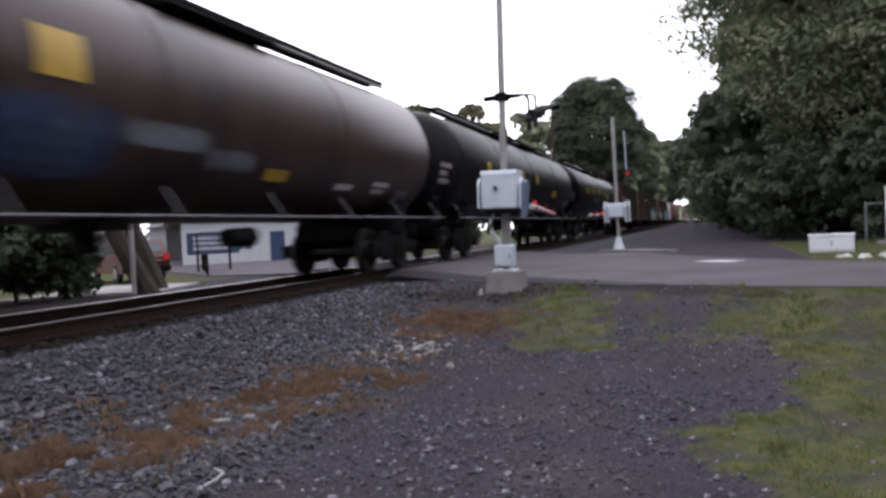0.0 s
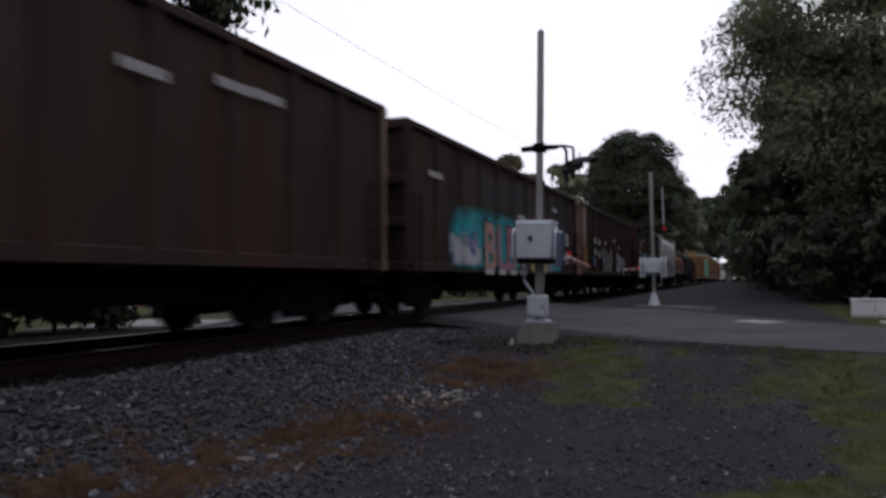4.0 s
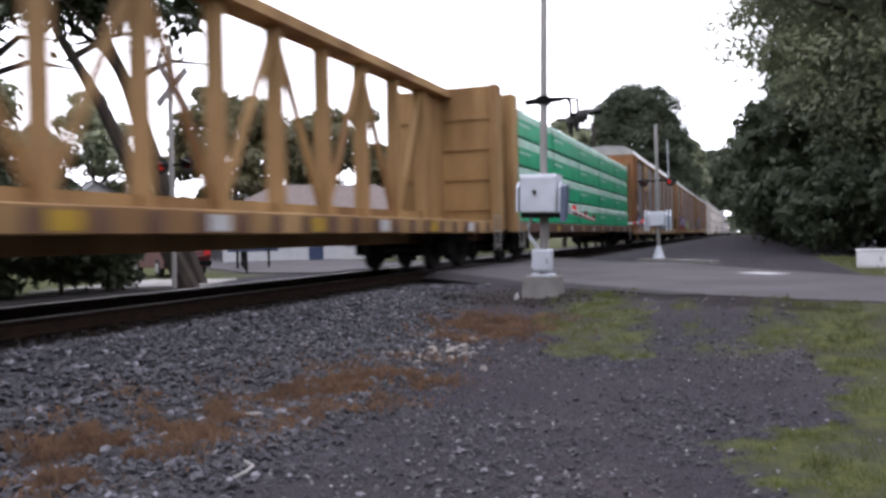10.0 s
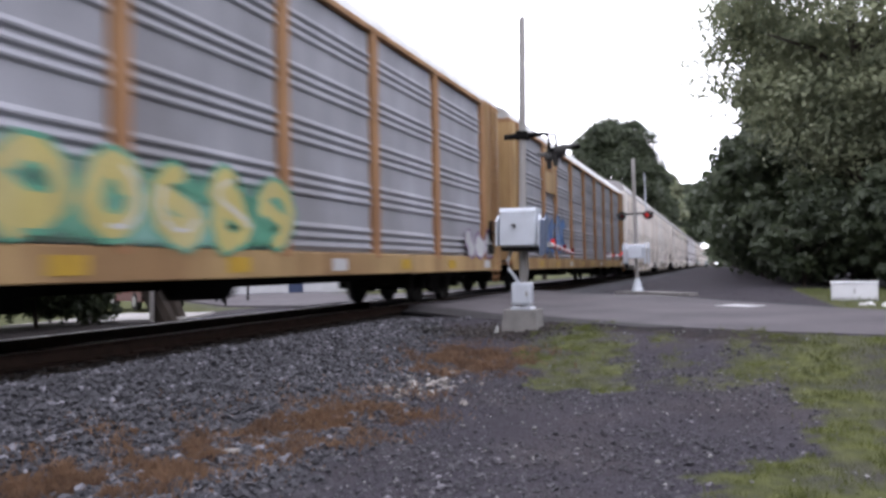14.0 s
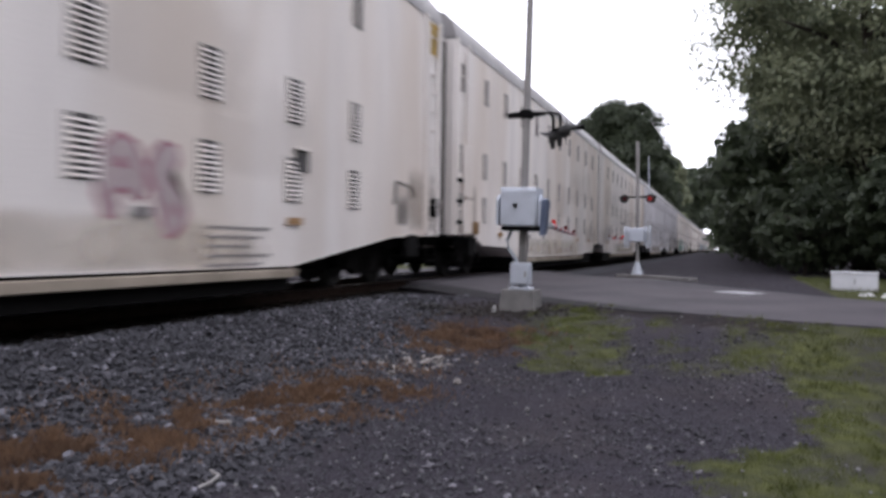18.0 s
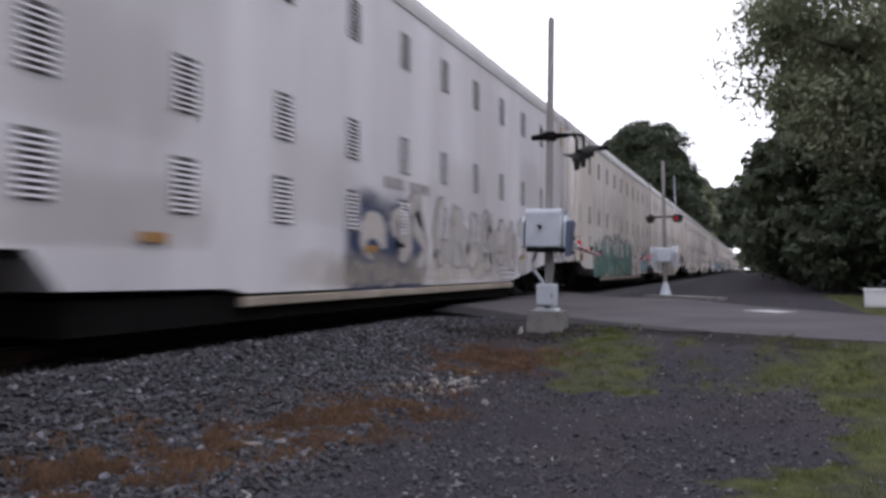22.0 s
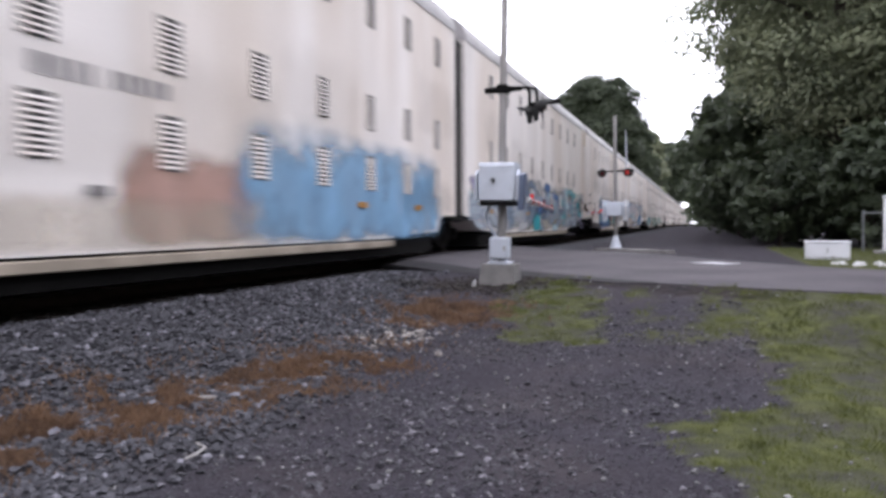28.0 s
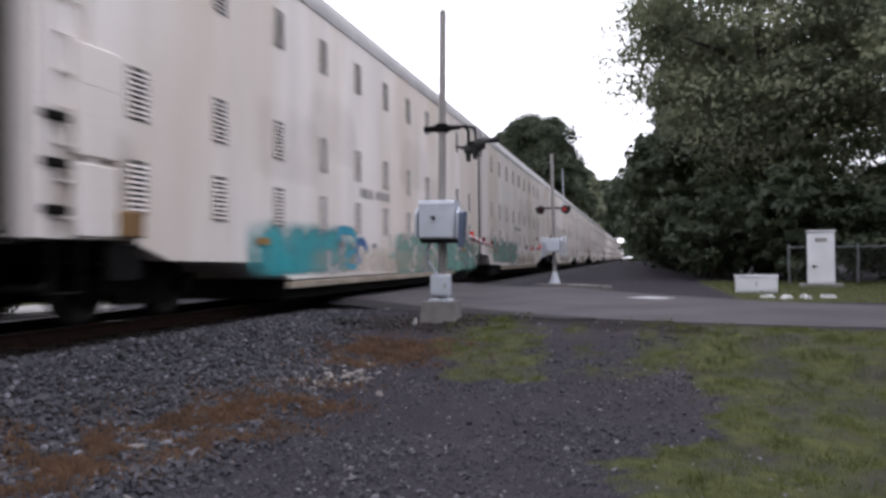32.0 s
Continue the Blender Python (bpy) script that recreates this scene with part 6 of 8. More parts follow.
def centerbeam(start, end, loaded):
    c = car_root("centerbeam_flatcar", "yellow centerbeam flatcar stacked with green wrapped lumber" if loaded else "empty yellow centerbeam flatcar with open truss", start, end)
    L = end - start
    h, top = L / 2 - 0.75, 4.72
    for s in (-1, 1):
        b = B().box(-1.5, 1.5, s * h - 0.12, s * h + 0.12, 0.95, top, 0.02)
        b.box(-1.58, -1.38, s * h - 0.26, s * h + 0.26, 0.85, top, 0.03).box(1.38, 1.58, s * h - 0.26, s * h + 0.26, 0.85, top, 0.03)
        for z in (1.5, 2.3, 3.1, 3.9):
            b.box(-1.4, 1.4, s * h - 0.17, s * h + 0.17, z - 0.06, z + 0.06)
        part("bulkhead", b, CB_YELLOW, c, "yellow end bulkhead")
        truck(c, s * (L / 2 - 2.6))
        ladder(c, 1.62, s * (h - 0.4), 0.4, 1.3, material=POLE_PAINT)
    part("top_chord", B().along_y([(-0.28, 4.45), (0.28, 4.45), (0.28, 4.63), (0.1, 4.75), (-0.1, 4.75), (-0.28, 4.63)], -h, h), CB_YELLOW, c, "yellow top chord")
    deck = B().box(-1.52, 1.52, -h, h, 1.02, 1.12).box(-0.3, 0.3, -h, h, 0.62, 1.02)
    part("deck", deck, CB_YELLOW if not loaded else CB_DARK, c, "steel deck")
    part("side_sill", B().box(1.46, 1.54, -h, h, 0.84, 1.14, 0.015).box(-1.54, -1.46, -h, h, 0.84, 1.14, 0.015), CB_YELLOW if not loaded else CB_DARK, c, "side sill")
    bay = 1.5
    n = int(2 * h / bay)
    post = B().along_z([(-0.14, -0.09), (0.14, -0.09), (0.14, 0.09), (-0.14, 0.09)], 1.12, 4.45).mesh("truss_post", CB_YELLOW)
    for k in range(1, n):
        placed("truss_post", post, c, pose(0, -h + k * 2 * h / n, 0))
    for k in range(n):
        y0, y1 = -h + k * 2 * h / n, -h + (k + 1) * 2 * h / n
        if k < 1 or k >= n - 1 or (loaded and (k < 3 or k >= n - 3)):
            part("truss_web", B().box(-0.03, 0.03, y0, y1, 1.12, 4.45), CB_YELLOW, c, "plated truss bay")
        else:
            a, d = (1.12, 4.45) if k % 2 else (4.45, 1.12)
            part("truss_brace", B().rod((0, y0, a), (0, y1, d), 0.085, 6), CB_YELLOW, c)
            part("kick_plate", B().box(-0.02, 0.02, y0, y1, 1.12, 1.4), CB_YELLOW, c)
    for k in range(2 * n):
        y = -h + 0.4 + k * (2 * h - 0.8) / (2 * n)
        panel("winch", c, 1.54, y, y + 0.22, 0.86, 1.1, CB_DARK, "", 0.03)
        if k % 3 == 0:
            panel("deck_marker", c, 1.54, y + 0.25, y + 0.65, 0.88, 1.08, DECAL_WHITE if k % 2 else DECAL_YELLOW)
    couplers(c, L / 2)
    if loaded:
        rnd = random.Random(6)
        ln = (2 * h - 0.8) / 5
        for tier in range(4):
            z0 = 1.16 + tier * 0.83
            for k in range(5):
                y0 = -h + 0.35 + k * (ln + 0.025)
                d = rnd.uniform(0, 0.03)
                lo = B().box(0.2, 1.5 - d, y0, y0 + ln, z0, z0 + 0.52, 0.02)
                p = part("lumber_pack", lo, WRAP_GREEN, c, "green plastic-wrapped lumber pack")
                # the glare on the pack's upper edge is painted as a pale band
                part("wrap_top_glare", B().along_y([(0.2, z0 + 0.52), (1.5 - d, z0 + 0.52), (1.495 - d, z0 + 0.72), (1.42 - d, z0 + 0.8), (0.2, z0 + 0.8)], y0 + 0.005, y0 + ln - 0.005, 0.004), WRAP_PRINT_GLARE, p, "whitish wrap over the pack's top, glare painted in")
                bars(p, 1.5 - d, y0 + 0.3, z0 + 0.4, [ln * 0.3], 0.08, 0.06, WRAP_PRINT_GLARE, tier * 7 + k, 0.003)
                part("lumber_pack", B().box(-1.5, -0.2, y0, y0 + ln, z0, z0 + 0.8, 0.03), WRAP_GREEN, c)
        for k in range(6):
            y = -h + 0.5 + k * (2 * h - 1.0) / 5
            part("strap", B().box(1.505, 1.51, y, y + 0.02, 1.14, 4.4), STEEL_DARK, c, "", 0)
    return c


def autorack(start, end, panel_mat, label, tag):
    c = car_root("autorack_car", label, start, end)
    L = end - start
    h, top = L / 2 - 0.7, 5.28
    posts = [-12.2, -9.2, -7.1, -3.95, -0.8, 2.4, 5.5, 8.7, 12.2]
    posts = [p * h / 13.7 for p in posts]
    part("frame", B().box(-1.5, 1.5, -h, h, 0.92, 1.06).box(-0.35, 0.35, -h, h, 0.55, 0.92), STEEL_DARK, c, "flatcar frame")
    part("side_sill", B().box(1.5, 1.62, -h, h, 0.7, 1.08, 0.015).box(-1.62, -1.5, -h, h, 0.7, 1.08, 0.015), RACK_YELLOW, c, "dusty yellow side sill")
    # near-black sheets in place of the rack's unlit inside
    part("shade_sheet", B().box(1.44, 1.47, -h, h, 1.06, top).box(-1.47, -1.44, -h, h, 1.06, top), OPENING_SHADE, c)
    part("roof", B().along_y([(-1.6, top), (1.6, top), (1.56, top + 0.16), (1.42, top + 0.36), (1.05, top + 0.54), (0, top + 0.64), (-1.05, top + 0.54), (-1.42, top + 0.36), (-1.56, top + 0.16)], -h, h), RACK_ROOF, c, "pale corrugated roof")
    part("eave", B().box(1.5, 1.62, -h, h, top - 0.12, top, 0.015).box(-1.62, -1.5, -h, h, top - 0.12, top, 0.015), RACK_POST, c)
    cache = {}
    edges = posts
    for y0, y1 in zip(edges, edges[1:]):
        w = round(y1 - y0 - 0.24, 3)
        if w not in cache:
            z = 1.12
            ridge, flat = 0.15, 0.36
            prof = [(1.52, 1.1)]
            while z < top - 0.55:
                for _ in range(3):
                    prof += [(1.52, z), (1.552, z + ridge * 0.25), (1.557, z + ridge * 0.42), (1.52, z + ridge * 0.85)]
                    z += ridge
                z += flat
            prof += [(1.52, top - 0.14), (1.5, top - 0.14), (1.5, 1.1)]
            cache[w] = B().along_y(prof, -w / 2, w / 2).mesh("side_panel", panel_mat, 25)
        placed("side_panel", cache[w], c, pose(0, (y0 + y1) / 2, 0))
        placed("side_panel", cache[w], c, pose(0, (y0 + y1) / 2, 0, 0, 0, 180))
    pm = B().along_z([(1.48, -0.13), (1.6, -0.13), (1.63, -0.09), (1.63, 0.09), (1.6, 0.13), (1.48, 0.13)], 1.0, top - 0.1).mesh("rack_post", RACK_POST)
    for y in posts:
        placed("rack_post", pm, c, pose(0, y, 0))
        placed("rack_post", pm, c, pose(0, y, 0, 0, 0, 180))
    for s in (-1, 1):
        y0, y1 = sorted((s * 12.33 * h / 13.7, s * (h + 0.1)))
        m = (y0 + y1) / 2
        d = B()
        for a in (y0 + 0.02, m + 0.02):
            d.along_z([(-1.58, a), (1.58, a), (1.63, a + 0.08), (1.63, a + 0.5), (1.58, a + 0.62), (-1.58, a + 0.62), (-1.63, a + 0.5), (-1.63, a + 0.08)], 0.98, top - 0.05)
        part("end_door", d, RACK_DOOR if tag == 1 else RACK_YELLOW, c, "folding orange-brown end door" if tag == 1 else "folding ochre yellow end door")
        part("door_track", B().box(-1.6, 1.6, y0, y1, top - 0.05, top + 0.05), RACK_POST, c)
        part("door_track", B().box(-1.6, 1.6, y0, y1, 0.86, 0.98), RACK_POST, c)
        ladder(c, 1.68, s * (h - 0.75), 0.4, top, material=RACK_POST)
        if s > 0:
            ring = [(1.71, h - 1.15 + 0.29 * math.cos(a * math.pi / 10), 1.75 + 0.29 * math.sin(a * math.pi / 10)) for a in range(21)]
            part("brake_wheel", B().tube(ring, 0.018, 6).box(1.62, 1.715, h - 1.44, h - 0.86, 1.735, 1.765).box(1.62, 1.715, h - 1.165, h - 1.135, 1.46, 2.04), STEEL_DARK, c, "dark hand brake wheel")
            part("brake_gear_box", B().box(1.62, 1.7, h - 1.35, h - 0.9, 1.15, 1.42, 0.02), STEEL_DARK, c)
        truck(c, s * (L / 2 - 4.2))
        part("end_platform", B().box(-1.4, 1.4, min(s * h, s * (h + 0.5)), max(s * h, s * (h + 0.5)), 0.95, 1.0), STEEL_DARK, c)
    part("battery_box", B().box(-0.8, 0.8, -3.2, -1.2, 0.4, 0.85, 0.03), STEEL_DARK, c)
    part("air_reservoir", B().lathe_y([(1.2, 0.2), (2.4, 0.22)], 12, 0.5, 0.6), STEEL_DARK, c)
    couplers(c, L / 2)
    for k in range(10):
        y = -h + 0.8 + k * (2 * h - 1.6) / 9.3
        panel("sill_marker", c, 1.62, y, y + 0.5, 0.78, 0.98, DECAL_YELLOW if k % 3 else DECAL_WHITE)
    a, b2 = posts[1], posts[2]
    panel("sign_panel", c, 1.56, a + 0.14, b2 - 0.14, 3.5, top - 0.2, RACK_YELLOW, "plain yellow sign panel", 0.05)
    bars(c, 1.62, a + 0.4, 4.7, [1.1], 0.4, 0.1, RACK_POST, tag, 0.012)
    return c


# a flat plate coloured as the shade of a recess, with slats before it
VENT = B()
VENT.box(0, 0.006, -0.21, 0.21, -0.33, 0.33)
VENT.m = 1
VENT.box(0.006, 0.02, -0.21, -0.18, -0.33, 0.33).box(0.006, 0.02, 0.18, 0.21, -0.33, 0.33)
for _k in range(9):
    _z = -0.3 + _k * 0.068
    VENT.add([(0.006, -0.18, _z + 0.03), (0.006, 0.18, _z + 0.03), (0.03, 0.18, _z), (0.03, -0.18, _z), (0.006, -0.18, _z + 0.012), (0.006, 0.18, _z + 0.012)], [(0, 1, 2, 3)[::-1], (3, 2, 5, 4)[::-1]])


def automax(start, end, paint, label, seed, phase=(0.0, 0.0), pitch=1.94):
    """A pair of white double-deck units that share the middle truck."""
    c = car_root("articulated_autorack", label, start, end)
    L = end - start
    u, eave = L / 2, 5.68
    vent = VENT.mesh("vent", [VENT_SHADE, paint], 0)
    for s in (-1, 1):
        e = u - 0.45
        inner = [(0.45, 0.95), (1.5, 0.95), (1.85, 0.56), (4.3, 0.53), (4.7, 0.46), (u - 6.5, 0.45)]
        outer = [(u - 2.9, 0.93), (e, 1.0)] if s > 0 else [(u - 5.3, 0.76), (e - 2.4, 0.8), (e - 1.6, 1.05), (e, 1.05)]
        p = [(s * y, z) for y, z in inner + outer + [(e, eave), (0.45, eave)]]
        part("body", B().along_x(p if s > 0 else p[::-1], -1.6, 1.6), paint, c, "smooth dusty white body", 0)
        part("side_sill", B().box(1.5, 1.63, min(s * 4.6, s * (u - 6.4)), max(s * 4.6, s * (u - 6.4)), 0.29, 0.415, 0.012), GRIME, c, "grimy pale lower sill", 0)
        # near-black pan, deep enough to stand for the shade beneath the sill
        part("floor_pan", B().box(-1.5, 1.5, min(s * 2.0, s * (u - 6.4)), max(s * 2.0, s * (u - 6.4)), 0.1, 0.46), STEEL_DARK, c, "dark floor pan that fills the shade under the sill", 0)
        arc = [(-1.62, eave - 0.04), (1.62, eave - 0.04), (1.61, eave + 0.12), (1.53, eave + 0.36), (1.33, eave + 0.58), (0.8, eave + 0.72), (0, eave + 0.77), (-0.8, eave + 0.72), (-1.33, eave + 0.58), (-1.53, eave + 0.36), (-1.61, eave + 0.12)]
        part("roof", B().along_y(arc, min(s * 0.45, s * e), max(s * 0.45, s * e)), MAX_ROOF, c, "curved grey roof")
        far = B()
        for z in (1.72, 2.88, 4.84):
            for k in range(11 if s < 0 else 9 if phase[1] >= 0 else 10):
                y = -(1.6 + phase[0] + 1.91 * k) if s < 0 else 2.1 + phase[1] + pitch * k
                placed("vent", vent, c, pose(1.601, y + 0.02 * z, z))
                far.box(-1.61, -1.6, y - 0.2, y + 0.2, z - 0.33, z + 0.33)
        part("far_side_vents", far, OPENING_SHADE, c, "", 0)
        spots = ((3.0, 1), (8.0, 1), (10.8, 0), (13.8, 0), (16.9, 1)) if s > 0 else ((3.2, 1), (6.1, 1), (12.6, 0), (14.6, 0), (18.0, 1))
        for y, bright in spots:
            w = 0.42 if bright else 0.3
            panel("side_marker", c, 1.6, s * y - w / 2, s * y + w / 2, 1.06, 1.17, SPRAY["orange"] if bright else DECAL_GREY, "", 0.032)
        yl = 8.5 if s > 0 else -13.4
        bars(c, 1.6, yl, 2.42, [0.8], 0.22, 0.1, DECAL_PALE, seed + s)
        bars(c, 1.6, yl + 1.05, 2.42, [0.95], 0.2, 0.1, DECAL_PALE, seed + s + 40)
        for y in (e - 0.9, e - 0.15):
            part("corner_post", B().box(1.58, 1.66, s * y - 0.06, s * y + 0.06, 1.05, eave), paint, c)
        part("end_door", B().box(-1.4, 1.4, min(s * e, s * (e + 0.12)), max(s * e, s * (e + 0.12)), 1.1, eave - 0.1, 0.02), END_SHADE, c, "end door darkened for the shade between cars")
        part("end_platform", B().box(-1.5, 1.5, min(s * e, s * (u - 0.2)), max(s * e, s * (u - 0.2)), 0.98, 1.05), STEEL_DARK, c)
        ladder(c, 1.63, s * (e - 0.52), 1.15, eave - 0.2, 0.46, paint, 0.4)
        part("stirrup", B().rod((1.6, s * (e - 0.75), 1.05), (1.6, s * (e - 0.75), 0.45), 0.02, 6).rod((1.6, s * (e - 0.3), 1.05), (1.6, s * (e - 0.3), 0.45), 0.02, 6).rod((1.6, s * (e - 0.75), 0.45), (1.6, s * (e - 0.3), 0.45), 0.02, 6), STEEL_DARK, c, "dark step stirrup")
        if s > 0:
            part("grab_iron", B().tube([(1.64, s * (e - 2.5), 1.55), (1.68, s * (e - 2.5), 2.0), (1.68, s * (e - 1.75), 1.93), (1.68, s * (e - 1.6), 1.75)], 0.022, 6), STEEL_DARK, c, "bent dark grab iron")
            cloud(c, 1.606, e - 2.35, e - 1.75, 1.15, 1.85, "soot", 3, "brown rust bloom", 0.5, 0.6, "rust_stain")
        cloud(c, 1.605, min(s * e, s * (e - 1.9)), max(s * e, s * (e - 1.9)), 1.05, 2.5, "dirt", 5, "brown road grime", 0.5, 0.4, "grime")
        cloud(c, 1.605, min(s * 0.5, s * 4.2), max(s * 0.5, s * 4.2), 0.96, 1.9, "dirt", 6, "brown road grime", 0.5, 0.2, "grime")
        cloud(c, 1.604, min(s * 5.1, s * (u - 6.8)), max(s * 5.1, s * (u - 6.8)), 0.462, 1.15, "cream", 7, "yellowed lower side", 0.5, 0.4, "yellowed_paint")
        for k in range(5):
            y = s * (3.0 + 3.6 * k + 1.2 * math.sin(seed + k * 2.3 + s))
            cloud(c, 1.6035, y - 1.5, y + 1.5, 2.0 + 0.8 * math.sin(seed * 1.7 + k), 3.6 + 0.8 * math.sin(seed * 1.7 + k), "dirt", 8, "faint scuffed stain", 0.5, 0.1, "stain")
        if s > 0:
            ring = [(1.7, e - 0.52 + 0.2 * math.cos(a * math.pi / 8), 1.6 + 0.2 * math.sin(a * math.pi / 8)) for a in range(17)]
            part("brake_wheel", B().tube(ring, 0.02, 6).box(1.6, 1.71, e - 0.7, e - 0.34, 1.585, 1.615).box(1.6, 1.71, e - 0.535, e - 0.505, 1.42, 1.78), STEEL_DARK, c, "small dark hand brake wheel")
            panel("yellow_panel", c, 1.6, e - 0.85, e - 0.2, 4.9, eave - 0.1, DECAL_YELLOW, "faded yellow panel at the end's top", 0.006)
            sq = part("square_vent", B().box(1.6, 1.625, 16.95, 17.3, 1.86, 2.18, 0.01), VENT_SHADE, c, "small square dark vent")
            part("vent_hood", B().box(1.6, 1.66, 16.92, 17.33, 2.18, 2.22), paint, sq)
            for k in range(5):
                bars(c, 1.6, 14.9, 1.0 - 0.12 * k, [1.4 - 0.22 * (k % 3)], 0.04, 0.05, DECAL_PALE, seed + k)
        else:
            for k, z in enumerate((1.05, 1.95, 2.75)):
                part("end_box_panel", B().box(1.6, 1.68, -(e - 0.6), -(e - 1.3), z + 0.02, z + (0.85 if k < 2 else 0.5), 0.02), paint, c, "raised end panel")
            part("orange_box", B().box(1.6, 1.7, -(e - 1.32), -(e - 1.75), 1.08, 1.4, 0.02), CB_YELLOW, c, "ochre equipment box")
            for k in range(3):
                part("hand_step", B().box(1.62, 1.7, -(e - 0.12), -(e - 0.5), 1.3 + 0.5 * k, 1.4 + 0.5 * k, 0.02), STEEL_DARK, c, "dark hand hold")
        truck(c, s * (u - 3.0))
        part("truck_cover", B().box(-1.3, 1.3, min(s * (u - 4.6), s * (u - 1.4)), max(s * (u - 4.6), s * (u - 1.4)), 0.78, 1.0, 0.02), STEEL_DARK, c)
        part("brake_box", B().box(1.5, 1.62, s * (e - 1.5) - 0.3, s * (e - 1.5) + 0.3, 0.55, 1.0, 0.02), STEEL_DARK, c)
    part("bellows", B().box(-1.5, 1.5, -0.46, 0.46, 0.8, eave - 0.1, 0.03), BLACK_PART, c, "black gap between the units")
    truck(c, 0.0)
    part("articulation", B().box(-0.5, 0.5, -1.3, 1.3, 0.6, 0.9, 0.03), STEEL_DARK, c)
    part("fender", B().along_x([(-1.7, 0.86), (1.7, 0.86), (1.35, 1.0), (-1.35, 1.0)], 1.1, 1.56), STEEL_DARK, c, "dark step over the middle truck")
    couplers(c, u)
    return c


def build_train():
    tank_car(-2.8, 18.1, TANK_BROWN, "brown-topped black tank car with yellow panels", 1, 0)
    tank_car(18.1, 38.6, TANK_BLACK, "black tank car with yellow panels and small lettering", 2, 1)
    tank_car(38.6, 59.6, TANK_BLACK, "long black tank car with yellow reflectors", 3, 2)
    d = gondola(59.6, 76.2, GOND_DARK, GOND_RUST, "dark coal gondola with a rusty red end wall", 4)
    for k in range(5):
        panel("paint_streak", d, 1.6, -4.6 + k * 0.9, -4.52 + k * 0.9, 1.2, 2.2 + 0.4 * (k % 3), DECAL_WHITE, "thin white streak")
    panel("rust_panel", d, 1.52, -7.6, -6.2, 1.2, 3.8, GOND_RUST, "rusty end bay", 0.01)
    gondola(76.2, 92.9, GOND_BROWN, TAN_RUST, "weathered brown coal gondola", 5)
    f = gondola(92.9, 110.0, GOND_BROWN, GOND_BROWN, "brown coal gondola with bright teal and pink graffiti", 6)
    o = (92.9 + 110.0) / 2
    cloud(f, 1.606, 95.3 - o, 102.6 - o, 1.0, 2.7, "teal", 51, "teal sprayed background", 0.55)
    cloud(f, 1.608, 95.6 - o, 97.9 - o, 1.1, 1.9, "white", 57, "", 0.5)
    mural(f, 1.609, 95.6 - o, 97.9 - o, 1.0, 2.2, ["white", "lilac", "blue", "cyan"], 58, 7, 0.35)
    for k, (ch, w0) in enumerate(zip("BUSY", (97.92, 99.0, 100.02, 101.02))):
        words(f, ch, 1.6, w0 - o - 0.05, 0.98, 1.78, SPRAY["ink"], 0.075, "dark graffiti letter outline", 0, 0.03)
        words(f, ch, 1.6, w0 - o, 1.0, 1.72, SPRAY["pink" if k % 3 else "salmon"], 0.05, "pink graffiti letter", 0, 0.036)
        cloud(f, 1.64, w0 + 0.08 - o, w0 + 0.9 - o, 0.9, 1.12, "white", 70 + k, "white fade under the letter's foot", 0.5)
    cloud(f, 1.606, 102.2 - o, 107.0 - o, 1.0, 2.25, "teal", 59, "teal sprayed background", 0.5)
    graffiti(f, 1.607, 102.3 - o, 105.4 - o, 1.0, 2.1, [], "coral", "teal", 52, 4, 0.004, None)
    for k in range(4):
        cloud(f, 1.62, 102.4 + 0.75 * k - o, 103.05 + 0.75 * k - o, 1.0, 1.5, ("yellow", "white", "yellow", "lilac")[k], 90 + k, "pale fade at the letters' feet", 0.4)
    panel("car_plate", f, 1.6, 106.15 - o, 106.65 - o, 1.25, 1.55, STEEL_DARK, "dark framed plate", 0.016)
    for z in (2.4, 1.75):
        for k in range(4):
            soft_stroke(f, 1.612 + 0.0005 * k, [(107.25 + 0.1 * v + 0.05 * (v % 2) - o, z - 0.12 * k + 0.05 * math.sin(v * 2.0 + k)) for v in range(8)], 0.05, 0.035, "white", "white scribble")
    # the sheen on the upper side is painted as a thin blue-grey patch
    cloud(f, 1.6, 96.0 - o, 109.2 - o, 2.6, 3.7, "slate", 61, "faint blue-grey patch painted as the side's sheen", 0.5, 0.12, "stain")
    g = gondola(110.0, 126.3, GOND_BROWN, TAN_RUST, "brown coal gondola with a pale rusty end and white stencils", 7)
    o = (110.0 + 126.3) / 2
    panel("end_bay_panel", g, 1.52, -7.5, -6.7, 1.1, 3.8, TAN_RUST, "pale rusty corner bay", 0.085)
    cloud(g, 1.612, -7.5, -6.5, 1.1, 2.9, "orange", 62, "orange rust bloom", 0.5, 0.7, "rust_stain")
    cloud(g, 1.614, -7.4, -6.9, 2.0, 3.5, "blush", 63, "pale worn paint", 0.5, 0.6, "stain")
    for y, z in ((113.2, 2.35), (114.2, 2.3), (113.2, 1.85), (114.2, 1.75)):
        panel("stencil", g, 1.52, y - o, y - o + 0.5, z, z + 0.27, DECAL_WHITE, "white stencil block", 0.1)
    graffiti(g, 1.605, 115.2 - o, 117.9 - o, 1.1, 2.3, [], "grey", "grey", 53, 3)
    graffiti(g, 1.605, 119.4 - o, 122.5 - o, 1.1, 2.1, [], "white", "grey", 54, 3)
    panel("stencil", g, 1.52, 112.9 - o, 113.5 - o, 1.35, 1.75, SPRAY["blue"], "blue spray", 0.092)
    hcar = gondola(126.3, 142.7, GOND_BROWN, GOND_RUST, "rusty brown coal gondola with teal and blue graffiti", 8, 4.15)
    o = (126.3 + 142.7) / 2
    panel("rust_panel", hcar, 1.52, 127.0 - o, 128.6 - o, 1.2, 3.9, GOND_RUST, "rusty corner bay", 0.01)
